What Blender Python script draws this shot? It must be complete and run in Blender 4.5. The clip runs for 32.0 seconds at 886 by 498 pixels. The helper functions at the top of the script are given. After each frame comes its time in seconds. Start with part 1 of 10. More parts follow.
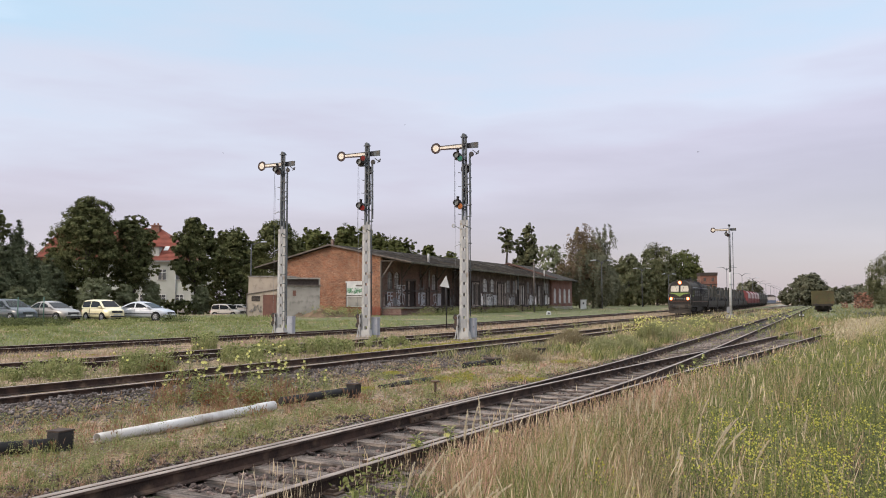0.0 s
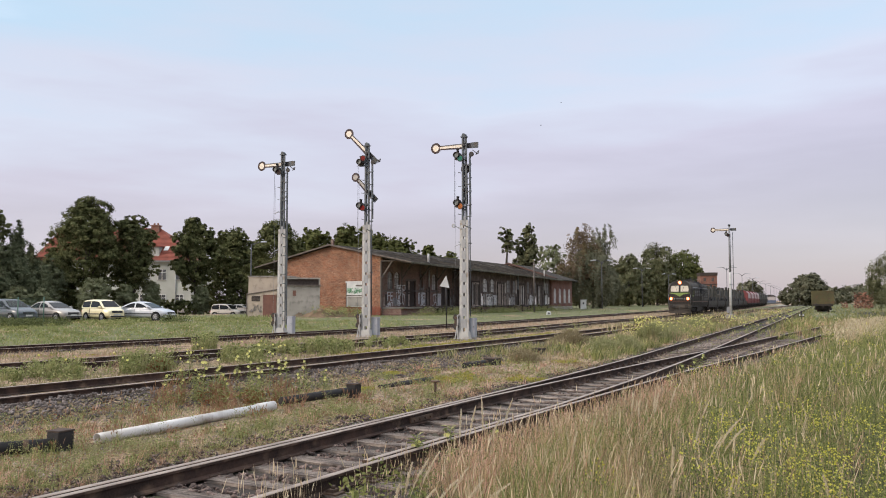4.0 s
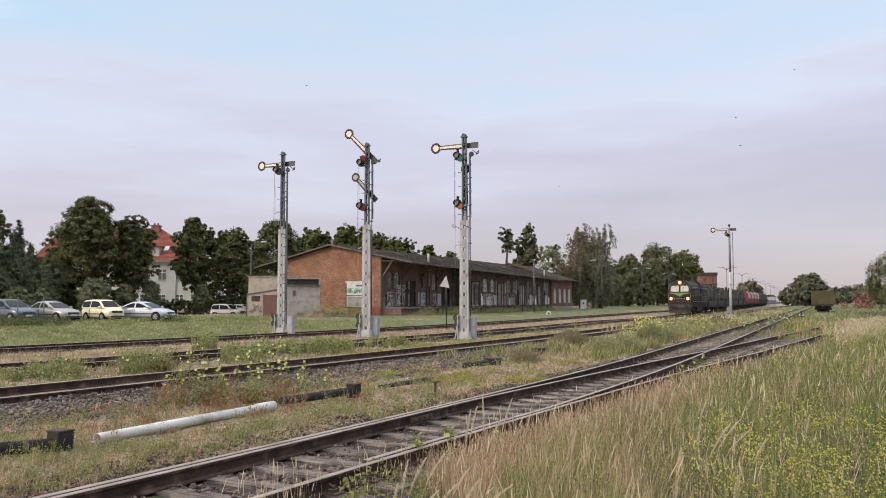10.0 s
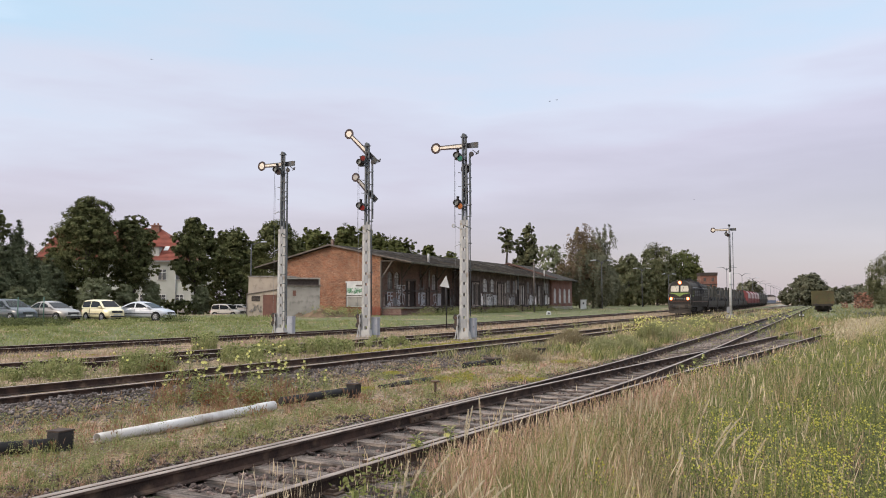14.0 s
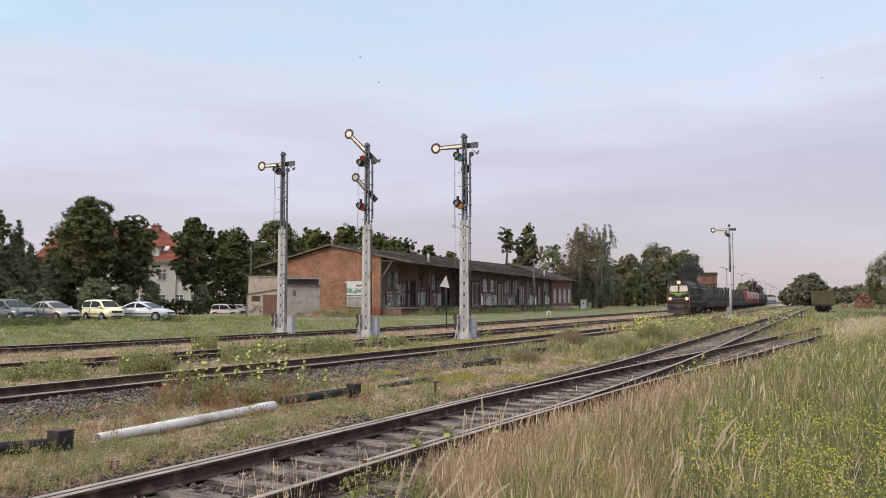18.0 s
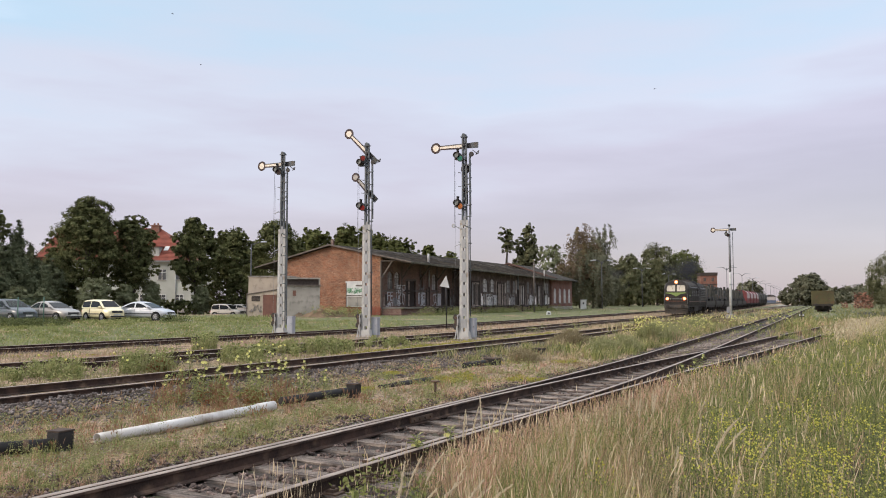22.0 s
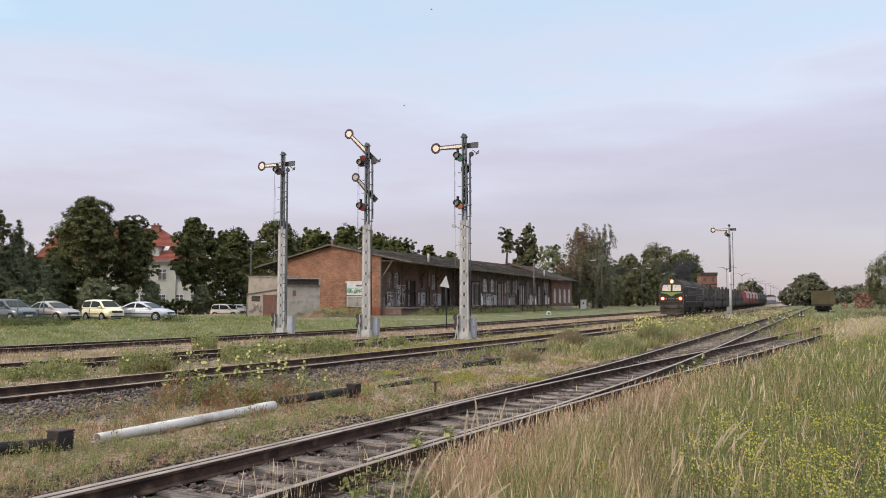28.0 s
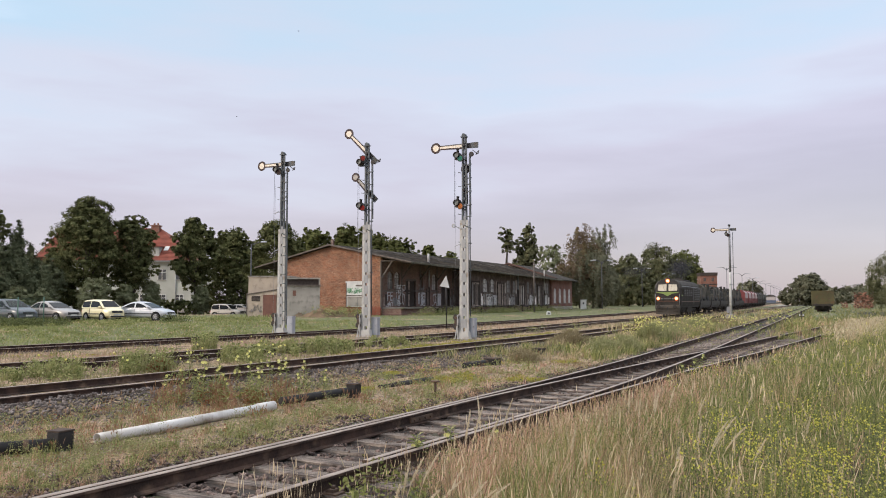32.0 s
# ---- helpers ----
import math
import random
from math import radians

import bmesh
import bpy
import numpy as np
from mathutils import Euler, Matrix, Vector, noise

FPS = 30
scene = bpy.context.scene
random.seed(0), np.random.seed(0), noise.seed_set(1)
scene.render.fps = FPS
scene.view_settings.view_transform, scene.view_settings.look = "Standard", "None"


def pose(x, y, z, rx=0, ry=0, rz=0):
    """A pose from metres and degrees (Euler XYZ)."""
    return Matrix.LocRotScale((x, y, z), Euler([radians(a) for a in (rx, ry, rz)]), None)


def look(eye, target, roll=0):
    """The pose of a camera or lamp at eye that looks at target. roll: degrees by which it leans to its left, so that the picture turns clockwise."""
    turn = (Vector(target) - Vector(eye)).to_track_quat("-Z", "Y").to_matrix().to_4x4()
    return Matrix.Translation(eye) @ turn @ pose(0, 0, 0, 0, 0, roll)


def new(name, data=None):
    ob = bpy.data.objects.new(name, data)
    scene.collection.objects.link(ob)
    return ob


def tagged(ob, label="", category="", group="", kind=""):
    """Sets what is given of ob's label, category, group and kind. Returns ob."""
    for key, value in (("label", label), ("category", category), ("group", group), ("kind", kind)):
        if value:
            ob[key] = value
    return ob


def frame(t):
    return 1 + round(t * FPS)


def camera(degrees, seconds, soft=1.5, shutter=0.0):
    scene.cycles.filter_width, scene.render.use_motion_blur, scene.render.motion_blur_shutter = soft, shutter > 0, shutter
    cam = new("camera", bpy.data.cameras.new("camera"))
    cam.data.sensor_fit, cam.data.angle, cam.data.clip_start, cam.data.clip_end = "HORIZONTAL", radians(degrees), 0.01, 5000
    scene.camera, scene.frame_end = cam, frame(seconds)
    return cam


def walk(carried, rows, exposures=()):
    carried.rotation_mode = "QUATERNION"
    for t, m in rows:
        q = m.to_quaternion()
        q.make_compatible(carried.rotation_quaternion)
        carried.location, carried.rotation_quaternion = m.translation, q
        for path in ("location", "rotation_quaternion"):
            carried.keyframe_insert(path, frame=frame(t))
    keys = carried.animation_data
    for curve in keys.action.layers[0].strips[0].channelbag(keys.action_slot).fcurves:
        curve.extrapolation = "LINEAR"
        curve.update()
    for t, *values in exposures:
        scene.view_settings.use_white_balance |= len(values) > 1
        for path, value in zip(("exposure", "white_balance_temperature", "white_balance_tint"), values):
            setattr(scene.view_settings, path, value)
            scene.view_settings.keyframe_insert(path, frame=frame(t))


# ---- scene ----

# ---- camera: stands still beside the tracks ----
EYE_Z, TILT = 1.56, 91 / 1440
cam = camera(57.13, 32.0, soft=1.0)
STAND = look((0, 0, EYE_Z), (0, 100, EYE_Z + 100 * TILT))
walk(cam, [(0.0, STAND), (32.0, STAND)])

# ---- light: thin evening overcast with a low veiled sun ----
scene.view_settings.exposure = -0.3
SUN_ELEV, SUN_AZ = 24.0, -115.0   # degrees; azimuth clockwise from +Y


def make_world():
    w = bpy.data.worlds.new("evening_sky")
    w.use_nodes = True
    nt = w.node_tree
    nt.nodes.clear()
    N, L = nt.nodes.new, nt.links.new
    out = N("ShaderNodeOutputWorld")
    add = N("ShaderNodeAddShader")
    sky = N("ShaderNodeTexSky")
    sky.sky_type, sky.sun_disc = "NISHITA", False
    sky.sun_elevation, sky.sun_rotation = radians(SUN_ELEV), radians(SUN_AZ)
    b1 = N("ShaderNodeBackground")
    b1.inputs[1].default_value = 0.05
    L(sky.outputs[0], b1.inputs[0])
    tc = N("ShaderNodeTexCoord")
    sep = N("ShaderNodeSeparateXYZ")
    L(tc.outputs["Generated"], sep.inputs[0])
    # long streaks of thin cloud, leaning across the sky
    mp = N("ShaderNodeMapping")
    mp.inputs["Rotation"].default_value = (0, radians(18), radians(8))
    mp.inputs["Scale"].default_value = (1.6, 1.6, 9.0)
    L(tc.outputs["Generated"], mp.inputs[0])
    nz = N("ShaderNodeTexNoise")
    nz.inputs["Scale"].default_value, nz.inputs["Detail"].default_value = 1.5, 5
    nz.inputs["Roughness"].default_value = 0.5
    L(mp.outputs[0], nz.inputs["Vector"])
    h = N("ShaderNodeMath")
    h.operation = "MULTIPLY_ADD"
    L(nz.outputs[0], h.inputs[0])
    h.inputs[1].default_value = 0.36
    sub = N("ShaderNodeMath")
    sub.operation = "MULTIPLY_ADD"
    L(sep.outputs[0], sub.inputs[0])
    sub.inputs[1].default_value = -0.12
    zz = N("ShaderNodeMath")
    L(sep.outputs[2], zz.inputs[0])
    zz.inputs[1].default_value = -0.18
    L(zz.outputs[0], sub.inputs[2])
    L(sub.outputs[0], h.inputs[2])
    ramp = N("ShaderNodeValToRGB")
    e = ramp.color_ramp.elements
    e[0].position, e[0].color = 0.0, (0.50, 0.425, 0.515, 1)
    e[1].position, e[1].color = 1.0, (2.7, 2.7, 2.75, 1)
    for p, c in ((0.07, (0.55, 0.47, 0.57, 1)), (0.16, (0.67, 0.60, 0.72, 1)), (0.25, (0.76, 0.775, 0.90, 1)),
                 (0.37, (0.62, 0.80, 0.97, 1)), (0.55, (1.15, 1.25, 1.36, 1))):
        n = e.new(p)
        n.color = c
    L(h.outputs[0], ramp.inputs[0])
    b2 = N("ShaderNodeBackground")
    b2.inputs[1].default_value = 1.0
    L(ramp.outputs[0], b2.inputs[0])
    L(b1.outputs[0], add.inputs[0])
    L(b2.outputs[0], add.inputs[1])
    L(add.outputs[0], out.inputs[0])
    scene.world = w


make_world()
sun_data = bpy.data.lights.new("sun", "SUN")
sun_data.energy, sun_data.angle, sun_data.color = 2.2, radians(18), (1.0, 0.85, 0.70)
sun = new("sun", sun_data)
_a, _e = radians(SUN_AZ), radians(SUN_ELEV)
sun.matrix_world = look((math.sin(_a) * math.cos(_e) * 50, math.cos(_a) * math.cos(_e) * 50, math.sin(_e) * 50), (0, 0, 0))


# ---- materials ----
def mat(name, c1, c2=None, scale=3.0, rough=0.75, metal=0.0, bump=0.2, fine=40.0, island=0.0, obrand=0.0, dirt=None, spec=0.35, coat=0.0):
    """A surface with grain at two scales. island / obrand: brightness spread from piece to piece. dirt: (colour, amount)."""
    m = bpy.data.materials.new(name)
    m.use_nodes = True
    nt = m.node_tree
    N, L = nt.nodes.new, nt.links.new
    b = nt.nodes["Principled BSDF"]
    b.inputs["Roughness"].default_value, b.inputs["Metallic"].default_value = rough, metal
    b.inputs["Specular IOR Level"].default_value = spec
    b.inputs["Coat Weight"].default_value = coat
    c2 = c2 or tuple(v * 0.7 for v in c1)
    tc = N("ShaderNodeTexCoord")
    n1, n2 = N("ShaderNodeTexNoise"), N("ShaderNodeTexNoise")
    n1.inputs["Scale"].default_value, n1.inputs["Detail"].default_value = scale, 4
    n2.inputs["Scale"].default_value, n2.inputs["Detail"].default_value = fine, 3
    for n in (n1, n2):
        L(tc.outputs["Object"], n.inputs["Vector"])
    ramp = N("ShaderNodeValToRGB")
    e = ramp.color_ramp.elements
    e[0].position, e[0].color, e[1].position, e[1].color = 0.36, (*c1, 1), 0.64, (*c2, 1)
    mx = N("ShaderNodeMath")
    mx.operation = "MULTIPLY_ADD"
    L(n2.outputs[0], mx.inputs[0])
    mx.inputs[1].default_value = 0.35
    half = N("ShaderNodeMath")
    half.operation = "MULTIPLY_ADD"
    half.inputs[1].default_value, half.inputs[2].default_value = 0.9, -0.125
    L(n1.outputs[0], half.inputs[0])
    L(half.outputs[0], mx.inputs[2])
    L(mx.outputs[0], ramp.inputs[0])
    col = ramp.outputs[0]
    if dirt:
        n3 = N("ShaderNodeTexNoise")
        n3.inputs["Scale"].default_value, n3.inputs["Detail"].default_value = scale * 0.6 + 1.3, 6
        L(tc.outputs["Object"], n3.inputs["Vector"])
        r3 = N("ShaderNodeValToRGB")
        r3.color_ramp.elements[0].position, r3.color_ramp.elements[1].position = 0.62 - dirt[1] * 0.25, 0.70
        L(n3.outputs[0], r3.inputs[0])
        mix = N("ShaderNodeMix")
        mix.data_type = "RGBA"
        L(r3.outputs[0], mix.inputs["Factor"])
        L(col, mix.inputs["A"])
        mix.inputs["B"].default_value = (*dirt[0], 1)
        col = mix.outputs["Result"]
    if island or obrand:
        src = N("ShaderNodeNewGeometry").outputs["Random Per Island"] if island else N("ShaderNodeObjectInfo").outputs["Random"]
        k = island or obrand
        hsv = N("ShaderNodeHueSaturation")
        v = N("ShaderNodeMapRange")
        v.inputs["To Min"].default_value, v.inputs["To Max"].default_value = 1 - k, 1 + k
        L(src, v.inputs["Value"])
        L(v.outputs[0], hsv.inputs["Value"])
        L(col, hsv.inputs["Color"])
        col = hsv.outputs[0]
    L(col, b.inputs["Base Color"])
    if bump:
        bp = N("ShaderNodeBump")
        bp.inputs["Strength"].default_value, bp.inputs["Distance"].default_value = bump, 0.02
        L(n2.outputs[0], bp.inputs["Height"])
        L(bp.outputs[0], b.inputs["Normal"])
    return m


def leafy(name, cols, rough=0.7, trans=0.25, patch=0.8, sheen=0.15, single=0.8):
    """Leaves, blades and petals: colour picked piece by piece from a row of colours, some light let through."""
    m = bpy.data.materials.new(name)
    m.use_nodes = True
    nt = m.node_tree
    N, L = nt.nodes.new, nt.links.new
    b = nt.nodes["Principled BSDF"]
    b.inputs["Roughness"].default_value, b.inputs["Specular IOR Level"].default_value = rough, sheen
    geo = N("ShaderNodeNewGeometry")
    ramp = N("ShaderNodeValToRGB")
    e = ramp.color_ramp.elements
    e[0].color, e[1].color = (*cols[0], 1), (*cols[-1], 1)
    for i, c in enumerate(cols[1:-1]):
        e.new((i + 1) / (len(cols) - 1)).color = (*c, 1)
    tc = N("ShaderNodeTexCoord")
    nz = N("ShaderNodeTexNoise")
    nz.inputs["Scale"].default_value, nz.inputs["Detail"].default_value = patch, 2
    L(tc.outputs["Object"], nz.inputs["Vector"])
    ad = N("ShaderNodeMath")
    ad.operation = "MULTIPLY_ADD"
    L(nz.outputs[0], ad.inputs[0])
    ad.inputs[1].default_value = 1.6 - single
    sb = N("ShaderNodeMath")
    sb.operation = "MULTIPLY_ADD"
    L(geo.outputs["Random Per Island"], sb.inputs[0])
    sb.inputs[1].default_value, sb.inputs[2].default_value = single, -0.3
    L(sb.outputs[0], ad.inputs[2])
    L(ad.outputs[0], ramp.inputs[0])
    L(ramp.outputs[0], b.inputs["Base Color"])
    tr = N("ShaderNodeBsdfTranslucent")
    L(ramp.outputs[0], tr.inputs[0])
    mix = N("ShaderNodeMixShader")
    mix.inputs[0].default_value = trans
    L(b.outputs[0], mix.inputs[1])
    L(tr.outputs[0], mix.inputs[2])
    L(mix.outputs[0], nt.nodes["Material Output"].inputs[0])
    return m


def brick_mat(name, c1, c2, mortar, scale=1.0, horizontal="x", spots=0.0):
    m = mat(name, c1, c2, 0.5, 0.9, 0, 0.3, 14)
    nt = m.node_tree
    N, L = nt.nodes.new, nt.links.new
    b = nt.nodes["Principled BSDF"]
    tc = N("ShaderNodeTexCoord")
    sep, comb = N("ShaderNodeSeparateXYZ"), N("ShaderNodeCombineXYZ")
    L(tc.outputs["Object"], sep.inputs[0])
    L(sep.outputs[0 if horizontal == "x" else 1], comb.inputs[0])
    L(sep.outputs[2], comb.inputs[1])
    br = N("ShaderNodeTexBrick")
    br.inputs["Scale"].default_value = scale
    br.inputs["Brick Width"].default_value, br.inputs["Row Height"].default_value = 0.27, 0.077
    br.inputs["Mortar Size"].default_value, br.inputs["Bias"].default_value = 0.007, -0.05
    br.inputs["Color1"].default_value, br.inputs["Color2"].default_value = (*c1, 1), (*c2, 1)
    br.inputs["Mortar"].default_value = (*mortar, 1)
    L(comb.outputs[0], br.inputs["Vector"])
    n = N("ShaderNodeTexNoise")
    n.inputs["Scale"].default_value, n.inputs["Detail"].default_value = 4.5, 3
    n.inputs["Roughness"].default_value = 0.75
    mp = N("ShaderNodeMapping")
    mp.inputs["Scale"].default_value = (1.0, 1.0, 3.4)
    L(tc.outputs["Object"], mp.inputs["Vector"])
    L(mp.outputs[0], n.inputs["Vector"])
    r = N("ShaderNodeValToRGB")
    r.color_ramp.elements[0].position, r.color_ramp.elements[1].position = 0.53 + spots, 0.62 + spots
    L(n.outputs[0], r.inputs[0])
    mix = N("ShaderNodeMix")
    mix.data_type = "RGBA"
    L(r.outputs[0], mix.inputs["Factor"])
    L(br.outputs[0], mix.inputs["A"])
    mix.inputs["B"].default_value = (*mortar, 1)
    soot = N("ShaderNodeTexNoise")
    soot.inputs["Scale"].default_value, soot.inputs["Detail"].default_value, soot.inputs["Roughness"].default_value = 0.55, 4, 0.65
    L(tc.outputs["Object"], soot.inputs["Vector"])
    tone = N("ShaderNodeValToRGB")
    e = tone.color_ramp.elements
    e[0].position, e[0].color = 0.36, (0.76, 0.73, 0.70, 1)
    e[1].position, e[1].color = 0.62, (1.08, 1.04, 1.0, 1)
    L(soot.outputs[0], tone.inputs[0])
    worn = N("ShaderNodeMix")
    worn.data_type, worn.blend_type = "RGBA", "MULTIPLY"
    worn.inputs["Factor"].default_value = 1.0
    L(mix.outputs["Result"], worn.inputs["A"])
    L(tone.outputs[0], worn.inputs["B"])
    L(worn.outputs["Result"], b.inputs["Base Color"])
    return m


def glow_mat(name, color, strength):
    m = bpy.data.materials.new(name)
    m.use_nodes = True
    b = m.node_tree.nodes["Principled BSDF"]
    b.inputs["Base Color"].default_value = (*color, 1)
    b.inputs["Emission Color"].default_value = (*color, 1)
    b.inputs["Emission Strength"].default_value = strength
    return m


def glass_mat(name, color, rough=0.05, spec=0.9):
    """A dark pane that mirrors the sky."""
    m = mat(name, color, tuple(v * 0.8 for v in color), 2.0, rough, 0, 0.0, spec=spec)
    return m


def sleeper_mat():
    """Old timber: long grain, cracks along it, gravel dust."""
    m = mat("weathered_sleeper", (0.26, 0.220, 0.192), (0.135, 0.108, 0.094), 4, 0.9, 0, 0.0, 30, obrand=0.3, dirt=((0.075, 0.058, 0.050), 0.35))
    nt = m.node_tree
    N, L = nt.nodes.new, nt.links.new
    b = nt.nodes["Principled BSDF"]
    tc, mp = N("ShaderNodeTexCoord"), N("ShaderNodeMapping")
    mp.inputs["Scale"].default_value = (2.2, 46.0, 8.0)
    L(tc.outputs["Object"], mp.inputs["Vector"])
    nz = N("ShaderNodeTexNoise")
    nz.inputs["Scale"].default_value, nz.inputs["Detail"].default_value, nz.inputs["Roughness"].default_value = 1.0, 5, 0.7
    L(mp.outputs[0], nz.inputs["Vector"])
    r = N("ShaderNodeValToRGB")
    e = r.color_ramp.elements
    e[0].position, e[0].color, e[1].position, e[1].color = 0.38, (0.18, 0.16, 0.15, 1), 0.60, (1.25, 1.2, 1.15, 1)
    L(nz.outputs[0], r.inputs[0])
    mx = N("ShaderNodeMix")
    mx.data_type, mx.blend_type = "RGBA", "MULTIPLY"
    mx.inputs["Factor"].default_value = 1.0
    L(b.inputs["Base Color"].links[0].from_socket, mx.inputs["A"])
    L(r.outputs[0], mx.inputs["B"])
    L(mx.outputs["Result"], b.inputs["Base Color"])
    bp = N("ShaderNodeBump")
    bp.inputs["Strength"].default_value, bp.inputs["Distance"].default_value = 0.8, 0.015
    L(nz.outputs[0], bp.inputs["Height"])
    L(bp.outputs[0], b.inputs["Normal"])
    return m


M = {}


def ground_material():
    m = bpy.data.materials.new("dry_earth_and_straw")
    m.use_nodes = True
    nt = m.node_tree
    N, L = nt.nodes.new, nt.links.new
    b = nt.nodes["Principled BSDF"]
    b.inputs["Roughness"].default_value, b.inputs["Specular IOR Level"].default_value = 0.95, 0.2
    tc = N("ShaderNodeTexCoord")

    def nz(scale, detail, rough=0.6):
        n = N("ShaderNodeTexNoise")
        n.inputs["Scale"].default_value, n.inputs["Detail"].default_value, n.inputs["Roughness"].default_value = scale, detail, rough
        L(tc.outputs["Object"], n.inputs["Vector"])
        return n.outputs[0]

    def ramp(src, stops):
        r = N("ShaderNodeValToRGB")
        e = r.color_ramp.elements
        e[0].position, e[0].color = stops[0][0], (*stops[0][1], 1)
        e[1].position, e[1].color = stops[-1][0], (*stops[-1][1], 1)
        for p, c in stops[1:-1]:
            e.new(p).color = (*c, 1)
        L(src, r.inputs[0])
        return r.outputs[0]
    big = ramp(nz(1.1, 4), ((0.36, (0.17, 0.15, 0.085)), (0.48, (0.32, 0.24, 0.155)), (0.56, (0.40, 0.29, 0.20)), (0.66, (0.22, 0.155, 0.115))))
    fine = ramp(nz(17.0, 7, 0.75), ((0.36, (0.16, 0.14, 0.13)), (0.5, (0.8, 0.8, 0.8)), (0.60, (1.3, 1.25, 1.15)), (0.72, (1.9, 1.8, 1.65))))
    mx = N("ShaderNodeMix")
    mx.data_type, mx.blend_type = "RGBA", "MULTIPLY"
    mx.inputs["Factor"].default_value = 1.0
    L(big, mx.inputs["A"])
    L(fine, mx.inputs["B"])
    L(mx.outputs["Result"], b.inputs["Base Color"])
    bp = N("ShaderNodeBump")
    bp.inputs["Strength"].default_value, bp.inputs["Distance"].default_value = 0.9, 0.04
    L(nz(24.0, 6, 0.7), bp.inputs["Height"])
    L(bp.outputs[0], b.inputs["Normal"])
    return m


M["ground"] = ground_material()
M["gravel_pale"] = mat("pale_gravel", (0.34, 0.31, 0.265), (0.22, 0.20, 0.16), 1.1, 0.95, 0, 0.8, 14, dirt=((0.13, 0.135, 0.06), 0.4))
M["ground_lawn"] = mat("mown_turf", (0.072, 0.092, 0.030), (0.160, 0.152, 0.070), 0.6, 0.95, 0, 0.8, 5, dirt=((0.17, 0.152, 0.080), 0.25))
# near-black: the shade between grass clumps is put into the soil colour
M["ground_meadow"] = mat("shade_dark_soil", (0.024, 0.022, 0.013), (0.045, 0.037, 0.023), 0.6, 0.95, 0, 0.6, 12)
# grit darkened in colour for the deep shade among stones and under rails
M["bed_soil"] = mat("shade_dark_grit", (0.034, 0.026, 0.022), (0.060, 0.046, 0.038), 1.3, 0.95, 0, 0.9, 26, dirt=((0.085, 0.080, 0.042), 0.3))
M["dug_earth"] = mat("dug_earth", (0.20, 0.135, 0.085), (0.12, 0.085, 0.055), 1.2, 0.95, 0, 0.8, 12, dirt=((0.10, 0.095, 0.05), 0.35))
M["ballast"] = mat("crushed_stone", (0.185, 0.130, 0.110), (0.060, 0.044, 0.039), 5.0, 0.9, 0, 0.5, 60, island=0.55)
M["ballast_piece"] = mat("loose_crushed_stone", (0.22, 0.155, 0.13), (0.10, 0.074, 0.064), 2.0, 0.9, 0, 0.5, 12, obrand=0.5)
M["pebble"] = mat("pale_pebbles", (0.42, 0.37, 0.33), (0.24, 0.20, 0.175), 5.0, 0.9, 0, 0.3, 60, island=0.4)
M["ballast_grey"] = mat("grey_crushed_stone", (0.185, 0.152, 0.138), (0.066, 0.055, 0.050), 5.0, 0.9, 0, 0.5, 60, island=0.5)
M["rail_side"] = mat("rusty_rail", (0.086, 0.052, 0.040), (0.034, 0.024, 0.020), 4, 0.8, 0.1, 0.4, 60, dirt=((0.16, 0.105, 0.075), 0.25), spec=0.2)
M["rail_top"] = mat("worn_rail_head", (0.36, 0.285, 0.235), (0.25, 0.19, 0.155), 2.5, 0.5, 0.3, 0.05, 60, dirt=((0.17, 0.12, 0.09), 0.15))
M["sleeper"] = sleeper_mat()
M["mast_web"] = mat("dull_white_paint", (0.33, 0.33, 0.335), (0.27, 0.27, 0.275), 3, 0.6, 0, 0.1, 30)
M["mast_white"] = mat("flaking_white_paint", (0.47, 0.455, 0.43), (0.38, 0.37, 0.36), 3, 0.6, 0, 0.15, 30, dirt=((0.28, 0.24, 0.20), 0.22))
M["mast_grey"] = mat("grey_paint", (0.100, 0.112, 0.122), (0.072, 0.080, 0.088), 3, 0.55, 0.1, 0.15, 30, dirt=((0.085, 0.075, 0.065), 0.15))
M["cabinet_grey"] = mat("light_grey_sheet", (0.34, 0.35, 0.385), (0.29, 0.30, 0.33), 2, 0.5, 0, 0.05, 30)
M["arm_cream"] = mat("cream_enamel", (0.80, 0.70, 0.58), (0.72, 0.62, 0.50), 4, 0.4, 0, 0.05, 30)
M["arm_dull"] = mat("weathered_enamel", (0.44, 0.41, 0.38), (0.34, 0.31, 0.28), 4, 0.5, 0, 0.05, 30)
M["black_iron"] = mat("black_iron", (0.03, 0.03, 0.032), (0.05, 0.042, 0.038), 4, 0.6, 0.3, 0.2, 40)
M["red_paint"] = mat("red_paint", (0.38, 0.05, 0.03), (0.30, 0.04, 0.03), 3, 0.5, 0, 0.05, 40)
M["glass_green"] = mat("green_signal_glass", (0.02, 0.15, 0.10), None, 5, 0.15, 0, 0.0)
M["glass_orange"] = mat("orange_signal_glass", (0.40, 0.13, 0.04), None, 5, 0.3, 0, 0.0, spec=0.1)
M["glass_red"] = mat("red_signal_glass", (0.20, 0.012, 0.010), None, 5, 0.3, 0, 0.0, spec=0.1)
M["glass_dark"] = mat("dark_signal_glass", (0.030, 0.016, 0.014), None, 5, 0.3, 0, 0.0, spec=0.1)
M["brick"] = brick_mat("orange_brick", (0.30, 0.108, 0.055), (0.100, 0.042, 0.028), (0.47, 0.33, 0.235), spots=0.012)
M["brick_dark"] = brick_mat("sooty_brick", (0.205, 0.112, 0.090), (0.115, 0.070, 0.060), (0.26, 0.205, 0.18), 1.0, "y")
